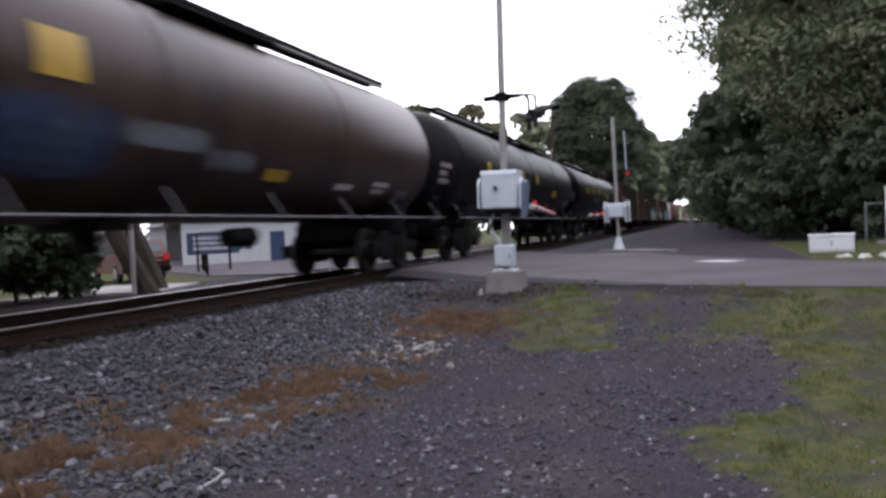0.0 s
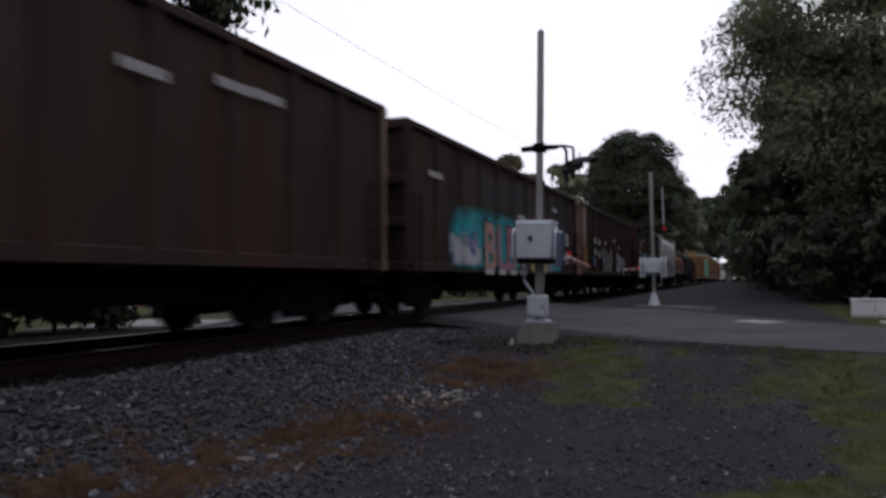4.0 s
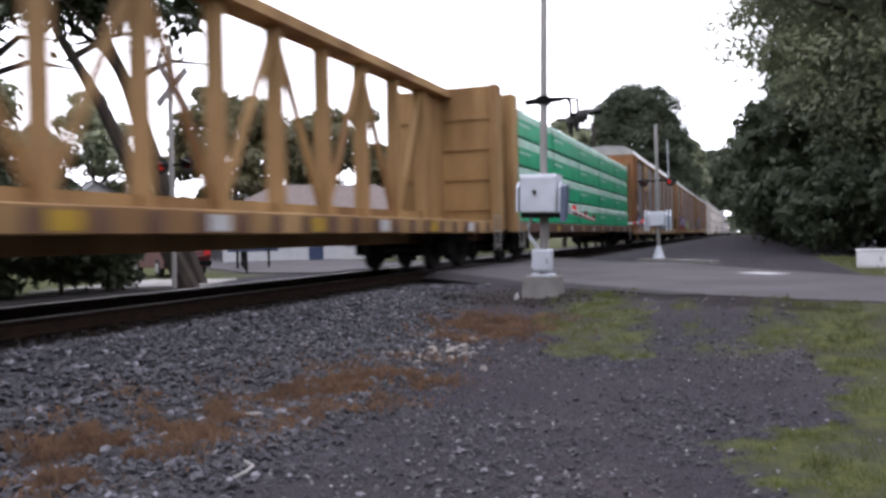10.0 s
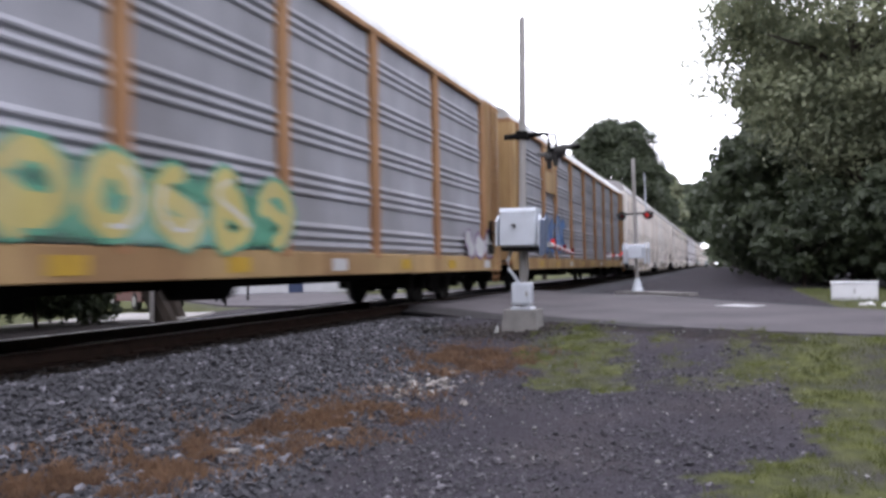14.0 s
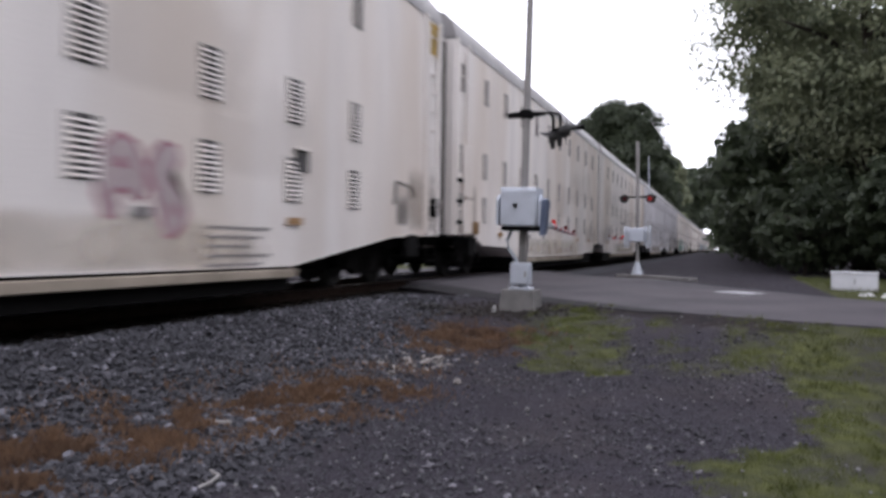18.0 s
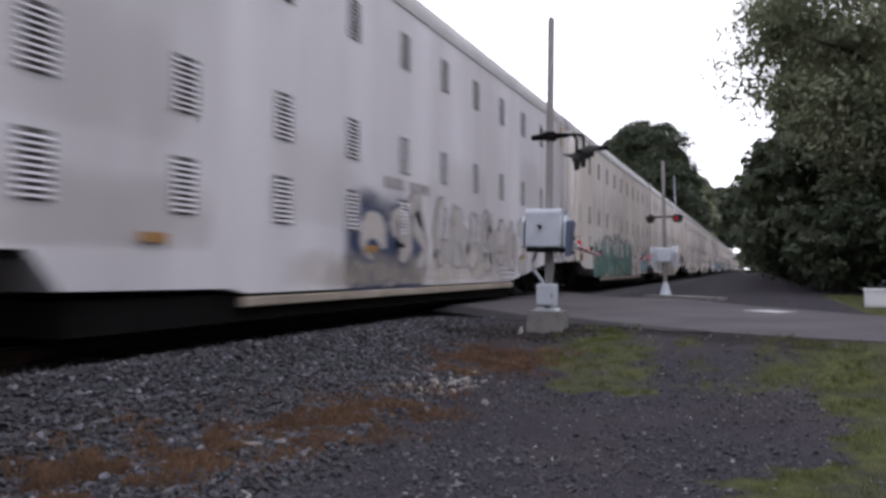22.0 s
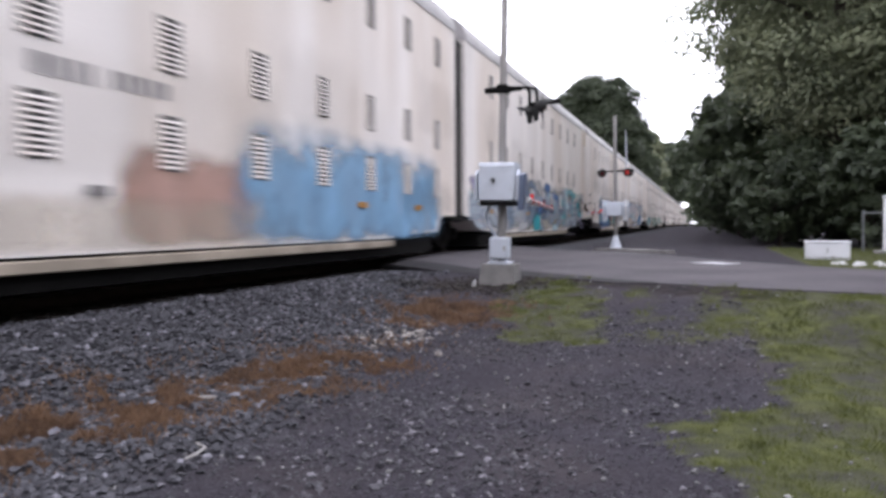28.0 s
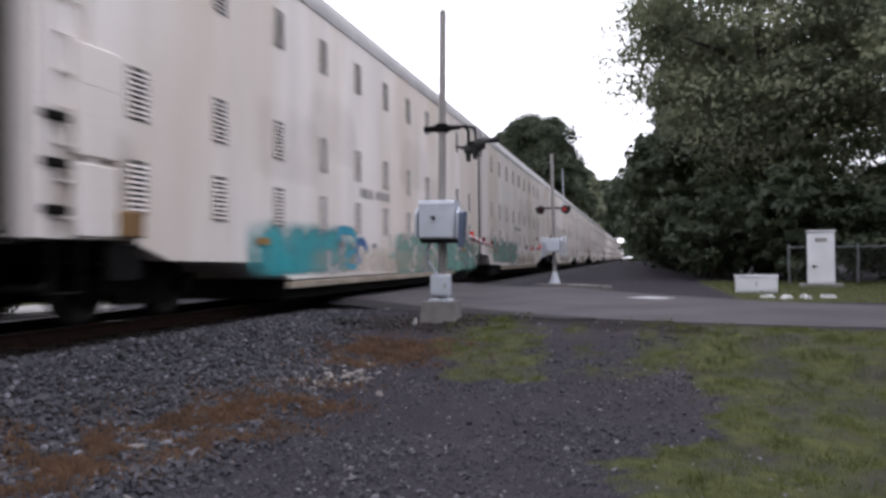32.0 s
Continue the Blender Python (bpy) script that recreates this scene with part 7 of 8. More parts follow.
    for z in (2.2, 2.8):
        panel("board", hcar, 1.52, 129.3 - o, 130.6 - o, z, z + 0.34, TAN_RUST, "pale patch", 0.09)
    panel("orange_panel", hcar, 1.52, 128.9 - o, 129.3 - o, 1.0, 2.2, SPRAY["orange"], "orange paint strip", 0.09)
    graffiti(hcar, 1.605, 131.6 - o, 139.2 - o, 1.0, 2.6, ["sky", "green"], "cyan", "teal", 55, 6)
    covered_hopper(142.7, 157.7)
    coil_car(157.7, 173.1)
    tank_car(173.3, 195.6, TANK_BLACK, "long black tank car with yellow reflectors and top railing", 9, 3, 1.55, 2.6)
    centerbeam(195.0, 220.1, False)
    centerbeam(220.1, 244.2, True)
    n = autorack(244.2, 273.3, RACK_BROWN, "autorack car with browned panels and orange-tan posts", 1)
    o = 258.75
    cloud(n, 1.668, 245.0 - o, 246.9 - o, 1.2, 2.1, "purple", 73, "purple sprayed cloud", 0.3)
    cloud(n, 1.669, 245.1 - o, 246.4 - o, 2.5, 3.6, "purple", 74, "faint purple overspray", 0.3, 0.4)
    cloud(n, 1.672, 245.7 - o, 246.6 - o, 1.25, 1.9, "blue", 75, "blue sprayed cloud", 0.3)
    cloud(n, 1.674, 246.3 - o, 247.0 - o, 1.15, 1.8, "lilac", 76, "lilac sprayed cloud", 0.3)
    panel("placard", n, 1.63, 245.6 - o, 246.4 - o, 2.12, 2.4, DECAL_WHITE, "plain white placard", 0.05)
    panel("sill_paint", n, 1.62, 245.8 - o, 248.0 - o, 0.74, 1.04, SPRAY["salmon"], "salmon overspray on the sill", 0.012)
    graffiti(n, 1.63, 259.2 - o, 262.3 - o, 1.1, 1.9, [], "mint", "sky", 61, 4)
    cloud(n, 1.633, 263.2 - o, 268.2 - o, 1.1, 2.35, "blue", 66, "blue sprayed cloud", 0.3)
    mural(n, 1.636, 263.3 - o, 268.0 - o, 1.1, 2.2, ["cyan", "blue", "sky", "navy", "cyan"], 71, 12, 0.42)
    p = autorack(273.3, 302.0, RACK_GREY, "grey autorack car with purple and green graffiti", 2)
    o = (273.3 + 302.0) / 2
    cloud(p, 1.633, 275.7 - o, 284.7 - o, 1.08, 2.5, "purple", 67, "purple sprayed background", 0.25)
    mural(p, 1.635, 275.7 - o, 284.6 - o, 1.5, 2.35, ["navy", "purple", "white", "lilac"], 63, 24, 0.3)
    graffiti(p, 1.652, 275.8 - o, 284.5 - o, 1.25, 2.35, [], "lilac", "purple", 68, 8)
    cloud(p, 1.664, 275.7 - o, 284.7 - o, 1.06, 1.45, "red", 69, "red sprayed foot", 0.4)
    graffiti(p, 1.63, 285.2 - o, 290.2 - o, 1.08, 2.1, ["green", "mint"], "yellow", "green", 64, 4)
    graffiti(p, 1.63, 298.0 - o, 300.6 - o, 1.1, 1.7, [], "white", "purple", 72, 3)
    q = autorack(302.0, 330.6, RACK_GREY, "grey autorack car with yellow posts and sill", 3)
    graffiti(q, 1.63, -10.5, -5.5, 1.15, 2.8, [], "blue", "navy", 65, 3)
    cuts = [330.1, 376.9, 421.7, 466.6, 511.9, 557.2, 602.8, 647.2, 694.0, 739.4, 784.8, 830.2, 875.5, 920.9, 966.3]
    tint = [MAX_WHITE, MAX_WHITE, MAX_GREY, MAX_WHITE, MAX_WHITE, MAX_WHITE, MAX_WHITE, MAX_WHITE, MAX_WHITE] + [MAX_WHITE] * 5
    lab = ["dusty white articulated autorack with faded grey graffiti", "dusty white articulated autorack, nearly clean", "greyish white articulated autorack with grey scrawl", "white articulated autorack with green and white graffiti",
           "white articulated autorack with navy and faint graffiti", "white articulated autorack with pink and pale blue painting", "white articulated autorack covered in dark blue and teal graffiti", "white articulated autorack with pastel graffiti", "white articulated autorack far back in the train"] + ["plain white articulated autorack at the train's far end"] * 5
    phases = {0: (-0.25, -0.77), 1: (0.73, 0.75), 2: (0.0, -0.58), 3: (0.0, -0.37), 4: (-0.2, 0.0), 5: (0.3, 0.85), 6: (0.0, -0.8), 7: (0.55, 0.2)}
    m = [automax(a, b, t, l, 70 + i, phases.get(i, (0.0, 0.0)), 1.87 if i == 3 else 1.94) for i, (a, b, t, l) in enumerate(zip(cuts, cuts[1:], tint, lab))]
    def tag(i, a, b, z0, z1, fills, glyph, line, seed, count=5, highlight="white", lift=0.004):
        o2 = (cuts[i] + cuts[i + 1]) / 2
        graffiti(m[i], 1.6, a - o2, b - o2, z0, z1, fills, glyph, line, seed, count, lift, highlight)

    def patch(i, a, b, z0, z1, colour, seed, rough=0.5, lift=0.003):
        o2 = (cuts[i] + cuts[i + 1]) / 2
        cloud(m[i], 1.6 + lift, a - o2, b - o2, z0, z1, colour, seed, "sprayed colour cloud", rough)

    def wild(i, a, b, z0, z1, palette, seed, count, size=0.45, lift=0.005):
        o2 = (cuts[i] + cuts[i + 1]) / 2
        mural(m[i], 1.6 + lift, a - o2, b - o2, z0, z1, palette, seed, count, size)

    patch(0, 339.5, 347.5, 0.7, 2.4, "fainter", 81, 0.5, 0.003)
    wild(0, 340.0, 347.0, 0.7, 2.4, ["fainter", "faint", "fainter"], 81, 16, 0.45)
    tag(0, 366.7, 368.1, 0.8, 1.95, [], "blush", "pink", 82, 2, None)
    tag(1, 401.5, 403.5, 1.3, 1.9, [], "faint", "faint", 84, 2, None)
    patch(2, 438.6, 440.2, 1.0, 2.2, "faint", 85)
    patch(2, 451.1, 454.6, 0.3, 2.3, "navy", 86, 0.1)
    tag(2, 451.7, 453.9, 0.9, 1.9, [], "fainter", "navy", 83, 2, None, 0.006)
    tag(2, 453.6, 462.7, 0.7, 2.3, [], "fainter", "grey", 87, 7, None)
    tag(2, 455.0, 460.0, 0.9, 1.9, [], "faint", "faint", 77, 4, None)
    patch(3, 470.8, 477.0, 0.4, 2.0, "green", 88)
    patch(3, 475.0, 481.8, 0.4, 1.9, "mint", 78)
    patch(3, 472.4, 481.9, 1.2, 2.4, "white", 75, 0.5, 0.0036)
    tag(3, 471.2, 475.2, 0.4, 2.0, [], "mint", "slate", 79, 3, "white", 0.006)
    tag(3, 475.0, 481.7, 0.4, 2.1, [], "mint", "ink", 80, 6, "white", 0.006)
    patch(3, 484.6, 487.9, 0.6, 1.95, "ice", 89, 0.3)
    tag(4, 492.4, 495.2, 0.5, 1.7, [], "fainter", "mint", 90, 3, None)
    wild(4, 494.8, 498.2, 0.5, 1.85, ["navy", "white", "navy", "slate", "white", "navy"], 113, 16, 0.4)
    patch(4, 498.0, 505.0, 0.5, 1.8, "faint", 91)
    tag(4, 498.5, 504.5, 0.6, 1.6, [], "faint", "yellow", 92, 5, None)
    patch(4, 507.4, 508.6, 1.3, 2.1, "white", 76)
    patch(5, 567.6, 570.6, 0.5, 1.8, "salmon", 93, 0.3)
    patch(5, 569.5, 578.8, 0.42, 2.5, "sky", 94, 0.6, 0.005)
    patch(5, 580.7, 601.5, 0.5, 2.45, "mist", 95, 0.35)
    wild(5, 580.8, 601.3, 0.5, 2.3, ["ice", "mist", "slate", "mist", "slate", "white", "teal", "navy", "mist", "ice", "slate", "lilac", "blue"], 96, 100, 0.62)
    patch(6, 607.6, 615.6, 0.5, 2.5, "salmon", 104, 0.35)
    patch(5, 588.8, 590.2, 0.47, 1.25, "teal", 116, 0.3, 0.032)
    patch(6, 608.2, 614.2, 0.55, 2.35, "slate", 114, 0.3, 0.005)
    patch(6, 607.8, 614.6, 0.47, 2.5, "blue", 119, 0.3, 0.0055)
    wild(6, 608.0, 614.4, 0.5, 2.45, ["blue", "navy", "slate", "ice", "teal", "navy", "sky"], 97, 46, 0.5, 0.006)
    patch(6, 615.4, 619.2, 0.5, 2.1, "teal", 98, 0.3, 0.005)
    patch(6, 615.8, 621.0, 1.7, 2.6, "pink", 99, 0.5)
    tag(6, 619.4, 621.6, 0.5, 2.2, [], "white", "fainter", 100, 2, None)
    patch(6, 627.3, 637.0, 0.4, 2.8, "blush", 101, 0.4)
    patch(6, 627.0, 637.2, 1.3, 2.9, "blush", 117, 0.4, 0.004)
    patch(6, 628.6, 630.2, 0.5, 1.35, "yellow", 118, 0.4, 0.0045)
    wild(6, 627.4, 636.9, 0.47, 2.5, ["ice", "sky", "blush", "ice", "white", "sky", "salmon", "ice", "mist", "sky"], 102, 44, 0.62)
    patch(6, 637.4, 644.5, 1.3, 2.9, "mist", 115, 0.4, 0.003)
    patch(6, 637.6, 641.9, 0.47, 1.75, "azure", 105, 0.4, 0.005)
    patch(6, 642.6, 643.6, 0.7, 1.3, "blue", 106)
    patch(7, 651.9, 657.0, 0.5, 1.6, "teal", 107, 0.4)
    wild(7, 655.3, 657.6, 0.5, 1.5, ["blue", "cyan", "white"], 108, 6, 0.4, 0.006)
    patch(7, 659.0, 670.2, 0.35, 1.7, "mint", 109, 0.5)
    wild(7, 659.2, 670.0, 0.4, 1.5, ["faint", "mint", "fainter", "grey"], 110, 22, 0.4)
    tag(7, 673.0, 680.0, 0.6, 1.7, ["faint"], "mint", "grey", 111, 5, None)


build_train()


# ---- trees ----
def tree(x, y, height, radius, leaf, seed, leaves=7000, size=0.32, low=0.3, lean=(0, 0), name="tree", label="tall leafy deciduous tree with dark uneven crown", z=None, squash=1.0, thin=1.0, full=1.0, broad=1.15):
    """A tapered trunk with limbs and a crown of leaf sprays that hang in uneven clumps."""
    z0 = ground_z(x, y) if z is None else z
    t = thing(name, label, "tree", "trees", at=pose(x, y, z0))
    rs = np.random.RandomState(seed)
    rnd = random.Random(seed)
    top = height * 0.8
    b = B()
    r0 = 0.022 * height
    pts = [Vector((lean[0] * k / 6 + rnd.uniform(-0.06, 0.06) * k, lean[1] * k / 6 + rnd.uniform(-0.06, 0.06) * k, top * k / 6 - 0.15)) for k in range(7)]
    for k in range(6):
        b.rod(pts[k], pts[k + 1], r0 * (1 - k / 6.6), 9, r0 * (1 - (k + 1) / 6.6))
    limbs = []
    for k in range(11):
        u = rnd.uniform(low, 0.9)
        p = pts[min(5, int(u * 6))].lerp(pts[min(6, int(u * 6) + 1)], u * 6 % 1)
        a = rnd.uniform(0, 6.28)
        ln = radius * rnd.uniform(0.5, 0.95)
        q = p + Vector((math.cos(a) * ln, math.sin(a) * ln * squash, ln * rnd.uniform(0.25, 0.8)))
        mid = p.lerp(q, 0.5) + Vector((0, 0, 0.12 * ln))
        b.rod(p, mid, r0 * 0.35, 6, r0 * 0.22).rod(mid, q, r0 * 0.22, 6, r0 * 0.06)
        limbs.append(q)
    part("trunk", b, BARK, t, "grey-brown trunk and limbs")
    nc = min(190, max(45, leaves // 260))
    cz, rz = height * (low + 1) / 2, height * (1 - low) / 2
    d = rs.normal(size=(nc, 3))
    d /= np.linalg.norm(d, axis=1)[:, None]
    d[:, :2] *= np.where(d[:, 2] < 0, broad, 1.0)[:, None]         # full and broad below
    rad = rs.uniform(0.4, 1.0, nc) ** 0.5
    rad *= 0.92 + 0.25 * np.array([noise.noise((v[0] * 1.8 + seed, v[1] * 1.8, v[2] * 1.8)) for v in d])
    weight = np.where(d[:, 2] * rad > 0.3, thin, 1.0)       # a thin upper crown lets the sky through
    cc = np.stack([d[:, 0] * radius * rad + lean[0] * 0.7, d[:, 1] * radius * squash * rad + lean[1] * 0.7, cz + d[:, 2] * rz * rad], 1)
    n = leaves
    # each clump is a rounded spray of leaves, fuller on its upper side
    own = rs.choice(nc, n, p=weight / weight.sum())
    cr = radius * rs.uniform(0.17, 0.36, nc) * full
    dl = rs.normal(size=(n, 3))
    dl /= np.linalg.norm(dl, axis=1)[:, None]
    dl[:, 2] = np.where(rs.rand(n) < 0.75, np.abs(dl[:, 2]), dl[:, 2])
    p = cc[own] + dl * (cr[own] * rs.uniform(0.5, 1.1, n) ** 0.7)[:, None] * np.array((1, 1, 0.75))
    s = size * rs.uniform(0.55, 1.35, n)
    # leaves face outwards from their lobe, loosely
    N = dl + rs.normal(size=(n, 3)) * 0.42 + np.array((0, 0, 0.25))
    N /= np.linalg.norm(N, axis=1)[:, None] + 1e-9
    U = np.cross(N, rs.normal(size=(n, 3)))
    U /= np.linalg.norm(U, axis=1)[:, None] + 1e-9
    V = np.cross(N, U) * (s * 0.5)[:, None]
    U *= s[:, None]
    vs = np.stack([p - U, p + V + N * s[:, None] * 0.12, p + U, p - V + N * s[:, None] * 0.12], 1).reshape(-1, 3)
    fs = np.arange(4 * n).reshape(-1, 4)
    me = bpy.data.meshes.new("crown")
    me.from_pydata(vs.tolist(), [], fs.tolist())
    me.materials.append(leaf)
    c = part("crown", me, leaf, t, "uneven crown of small leaves")
    c["kind"] = "stuff"
    return t


def bush(x, y, r, h, leaf, seed, leaves=1500, size=0.2):
    b = tree(x, y, h, r, leaf, seed, leaves, size, 0.02, name="bush", label="dense dark green roadside bush")
    b["category"], b["group"] = "bush", "bushes"


def build_trees():
    # woods along the far side of the road
    for i, (x, y, h, r, lf, n) in enumerate([
            (5.4, 35, 21.5, 6.3, LEAF_MID, 90000), (11.8, 33, 17.5, 5.8, LEAF_MID, 70000), (18.5, 34, 17, 5.8, LEAF_MID, 34000), (4.8, 45, 14.5, 4.2, LEAF_DEEP, 40000), (25.5, 36, 16, 6, LEAF_MID, 10000),
            (8.5, 42, 11, 5, LEAF_DEEP, 9000), (15, 42, 11, 5.5, LEAF_DEEP, 8000), (4.4, 54, 12, 4.2, LEAF_DEEP, 34000), (10, 52, 12, 6, LEAF_DEEP, 8000), (4.3, 64, 10.5, 4.2, LEAF_DEEP, 34000),
            (4.1, 78, 12, 4.4, LEAF_DEEP, 32000), (4.1, 94, 14, 4.6, LEAF_DEEP, 28000), (22, 44, 12, 7, LEAF_DEEP, 5000), (31, 40, 15, 7, LEAF_DEEP, 4000)]):
        tree(x, y, h, r, lf, 100 + i, n, 0.035 + 0.0022 * y, 0.1, label="tall dense roadside tree with dark green crown", thin=0.16 if i < 3 else 1.0, broad=0.86 if i == 0 else 1.15)
    for i in range(15):
        bush(2.9 + 1.5 * i + 0.4 * math.sin(i * 2.1), 30.2 + 0.9 * math.sin(i * 1.7) + (2.2 if i < 2 else 0), 1.6, 3.4 + 1.1 * math.sin(i), LEAF_DEEP, 200 + i, 3600, 0.16)
    for i in range(11):
        bush(4.0 + 2.2 * i, 34.0 + 0.8 * math.sin(i * 2.3), 2.0, 4.6, LEAF_DEEP, 280 + i, 3600, 0.17)
    for i in range(9):
        bush(2.8 + 0.5 * math.sin(i * 1.9), 37 + i * 6.5, 2.2, 5.2, LEAF_DEEP, 220 + i, 3600, 0.22)
    # beyond the track
    tree(-16.2, 125, 25.5, 6.8, LEAF_DEEP, 301, 90000, 0.28, 0.24, full=1.35, broad=1.0, label="broad rounded tree beside the distant track")
    tree(-14.5, 178, 24, 4.6, LEAF_DEEP, 302, 30000, 0.45, 0.1, full=1.3)
    tree(-15.0, 215, 28, 5.2, LEAF_MID, 312, 30000, 0.55, 0.08, full=1.3)
    tree(-19.0, 150, 18, 6.0, LEAF_MID, 313, 16000, 0.36, 0.1, full=1.3)
    tree(3.9, 108, 15.5, 4.6, LEAF_DEEP, 316, 14000, 0.38, 0.03)
    tree(3.8, 150, 18, 4.4, LEAF_DEEP, 318, 12000, 0.45, 0.02)
    tree(3.0, 185, 20, 4.4, LEAF_DEEP, 319, 12000, 0.5, 0.02)
    tree(2.2, 225, 22, 4.4, LEAF_DEEP, 320, 12000, 0.55, 0.02)
    tree(-0.2, 265, 29, 9.8, LEAF_DEEP, 321, 40000, 0.7, 0.255, full=1.2, broad=1.0)
    tree(-0.8, 290, 22, 4.6, LEAF_DEEP, 322, 9000, 0.62, 0.0)
    tree(-14.8, 300, 26, 4.8, LEAF_DEEP, 323, 16000, 0.7, 0.0)
    tree(-14.0, 345, 36, 10.0, LEAF_DEEP, 324, 40000, 0.85, 0.2, full=1.2, broad=1.0)
    tree(5.0, 132, 20, 6.5, LEAF_DEEP, 317, 12000, 0.42, 0.03)
    for i, (y, h) in enumerate(((40, 8.0), (49.5, 9.5), (59, 9.5), (71, 10.5), (86, 12), (101, 13.5), (120, 15.5), (139, 17), (167, 19), (205, 21))):
        tree(4.4 - 0.012 * y, y, h, 3.8, LEAF_DEEP, 400 + i, 18000, 0.16 + 0.002 * y, 0.02, label="dense dark tree beside the track", full=1.15)
    for i in range(7):
        bush(-15.2 + 0.5 * math.sin(i * 1.7), 92 + 9 * i, 3.0, 6.0, LEAF_DEEP, 330 + i, 1800, 0.34)
    tree(-19, 84, 13.5, 4.5, LEAF_MID, 303, 10000, 0.4, 0.1)
    tree(-22, 74, 14.0, 4.0, LEAF_BROWN, 304, 9000, 0.38, 0.25)
    tree(-27.5, 68, 14.5, 4.5, LEAF_BROWN, 305, 10000, 0.38, 0.2)
    tree(-37, 64, 15.0, 5.0, LEAF_BROWN, 306, 13000, 0.36, 0.15)
    tree(-41, 54, 15.5, 5.5, LEAF_BROWN, 307, 13000, 0.36, 0.15)
    tree(-49, 46, 14.0, 5.0, LEAF_MID, 308, 9000, 0.36, 0.1)
    tree(-46, 30, 15.0, 6.0, LEAF_MID, 309, 9000, 0.4, 0.1)
    tree(-13.6, 16.2, 13.5, 3.6, LEAF_DEEP, 310, 15000, 0.16, 0.45, (-3.2, -1.6), label="street tree with two dark trunks beyond the track")
    tree(-12.9, 15.1, 12.0, 2.4, LEAF_DEEP, 311, 3500, 0.15, 0.6, (-3.6, -2.2), label="slim street tree beyond the track")
    # dark thicket between the track and the paving
    for i, (x, y, r, h) in enumerate([(-15.9, 10.6, 1.7, 3.6), (-15.9, 12.2, 1.6, 3.2), (-15.7, 13.7, 1.4, 2.8), (-15.6, 15.0, 0.9, 1.9), (-17.6, 13.6, 1.8, 4.0), (-17.8, 16.0, 1.0, 2.2)]):
        bush(x, y, r, h, LEAF_DEEP, 260 + i, 4000, 0.13)
    tree(-17.2, 12.8, 14.5, 4.6, LEAF_DEEP, 314, 22000, 0.15, 0.45, label="tall dark tree above the trackside thicket")
    tree(-19.5, 9.8, 12.0, 4.0, LEAF_DEEP, 315, 14000, 0.15, 0.08, label="dense dark tree beside the trackside thicket")
    for i in range(12):
        bush(-19.0 - 1.5 * i + 0.4 * math.sin(i), 60 + 0.8 * i, 1.6, 3.2 + 0.6 * math.sin(i * 2.0), LEAF_DEEP, 240 + i, 1300, 0.22)
    # woods continued unseen behind the camera, to hold low sky light off the train
    for i in range(9):
        tree(16.5 + 1.5 * math.sin(i * 2.2), -40 + 7.2 * i, 12 + 1.5 * math.sin(i * 1.3), 5.0, LEAF_DEEP, 350 + i, 5000, 0.42, 0.03, label="unseen dense tree behind the camera, blocking low sky light", full=1.2)
    rs = random.Random(77)
    pts = []
    for k in range(26000):
        a = rs.uniform(0, 6.283)
        rr = rs.uniform(190, 260)
        pts.append((rr * math.cos(a), rr * math.sin(a), rs.random() ** 1.4 * (13 + 5 * noise.noise((3 * math.cos(a * 4), 3 * math.sin(a * 4), 0))), rs.uniform(0.9, 2.0)))
    pts = [q for q in pts if not -10.5 < q[0] < -4.5]
    scatter("far_woods", LEAF_DEEP, "distant belt of dark woods round the place", "woods", pts, [(-1, 0, -0.3), (0, 0.5, 0.2), (1, 0, 0.4), (0, -0.5, 0.1)], [(0, 1, 2, 3)], 9)


# ---- beyond the track: houses, cars, sign, wire ----
def window(parent, x, y, z, w, h, face_x=True, n=2):
    f = part("window", B().box(x - 0.02, x + 0.05, y - w / 2 - 0.08, y + w / 2 + 0.08, z - h / 2 - 0.08, z + h / 2 + 0.08), HOUSE_WHITE, parent, "white window frame", 0)
    for k in range(n):
        a = y - w / 2 + k * w / n
        part("pane", B().box(x + 0.05, x + 0.056, a + 0.03, a + w / n - 0.03, z - h / 2, z - 0.03), WINDOW_DARK, f, "", 0)
        part("pane", B().box(x + 0.05, x + 0.056, a + 0.03, a + w / n - 0.03, z + 0.03, z + h / 2), WINDOW_DARK, f, "", 0)


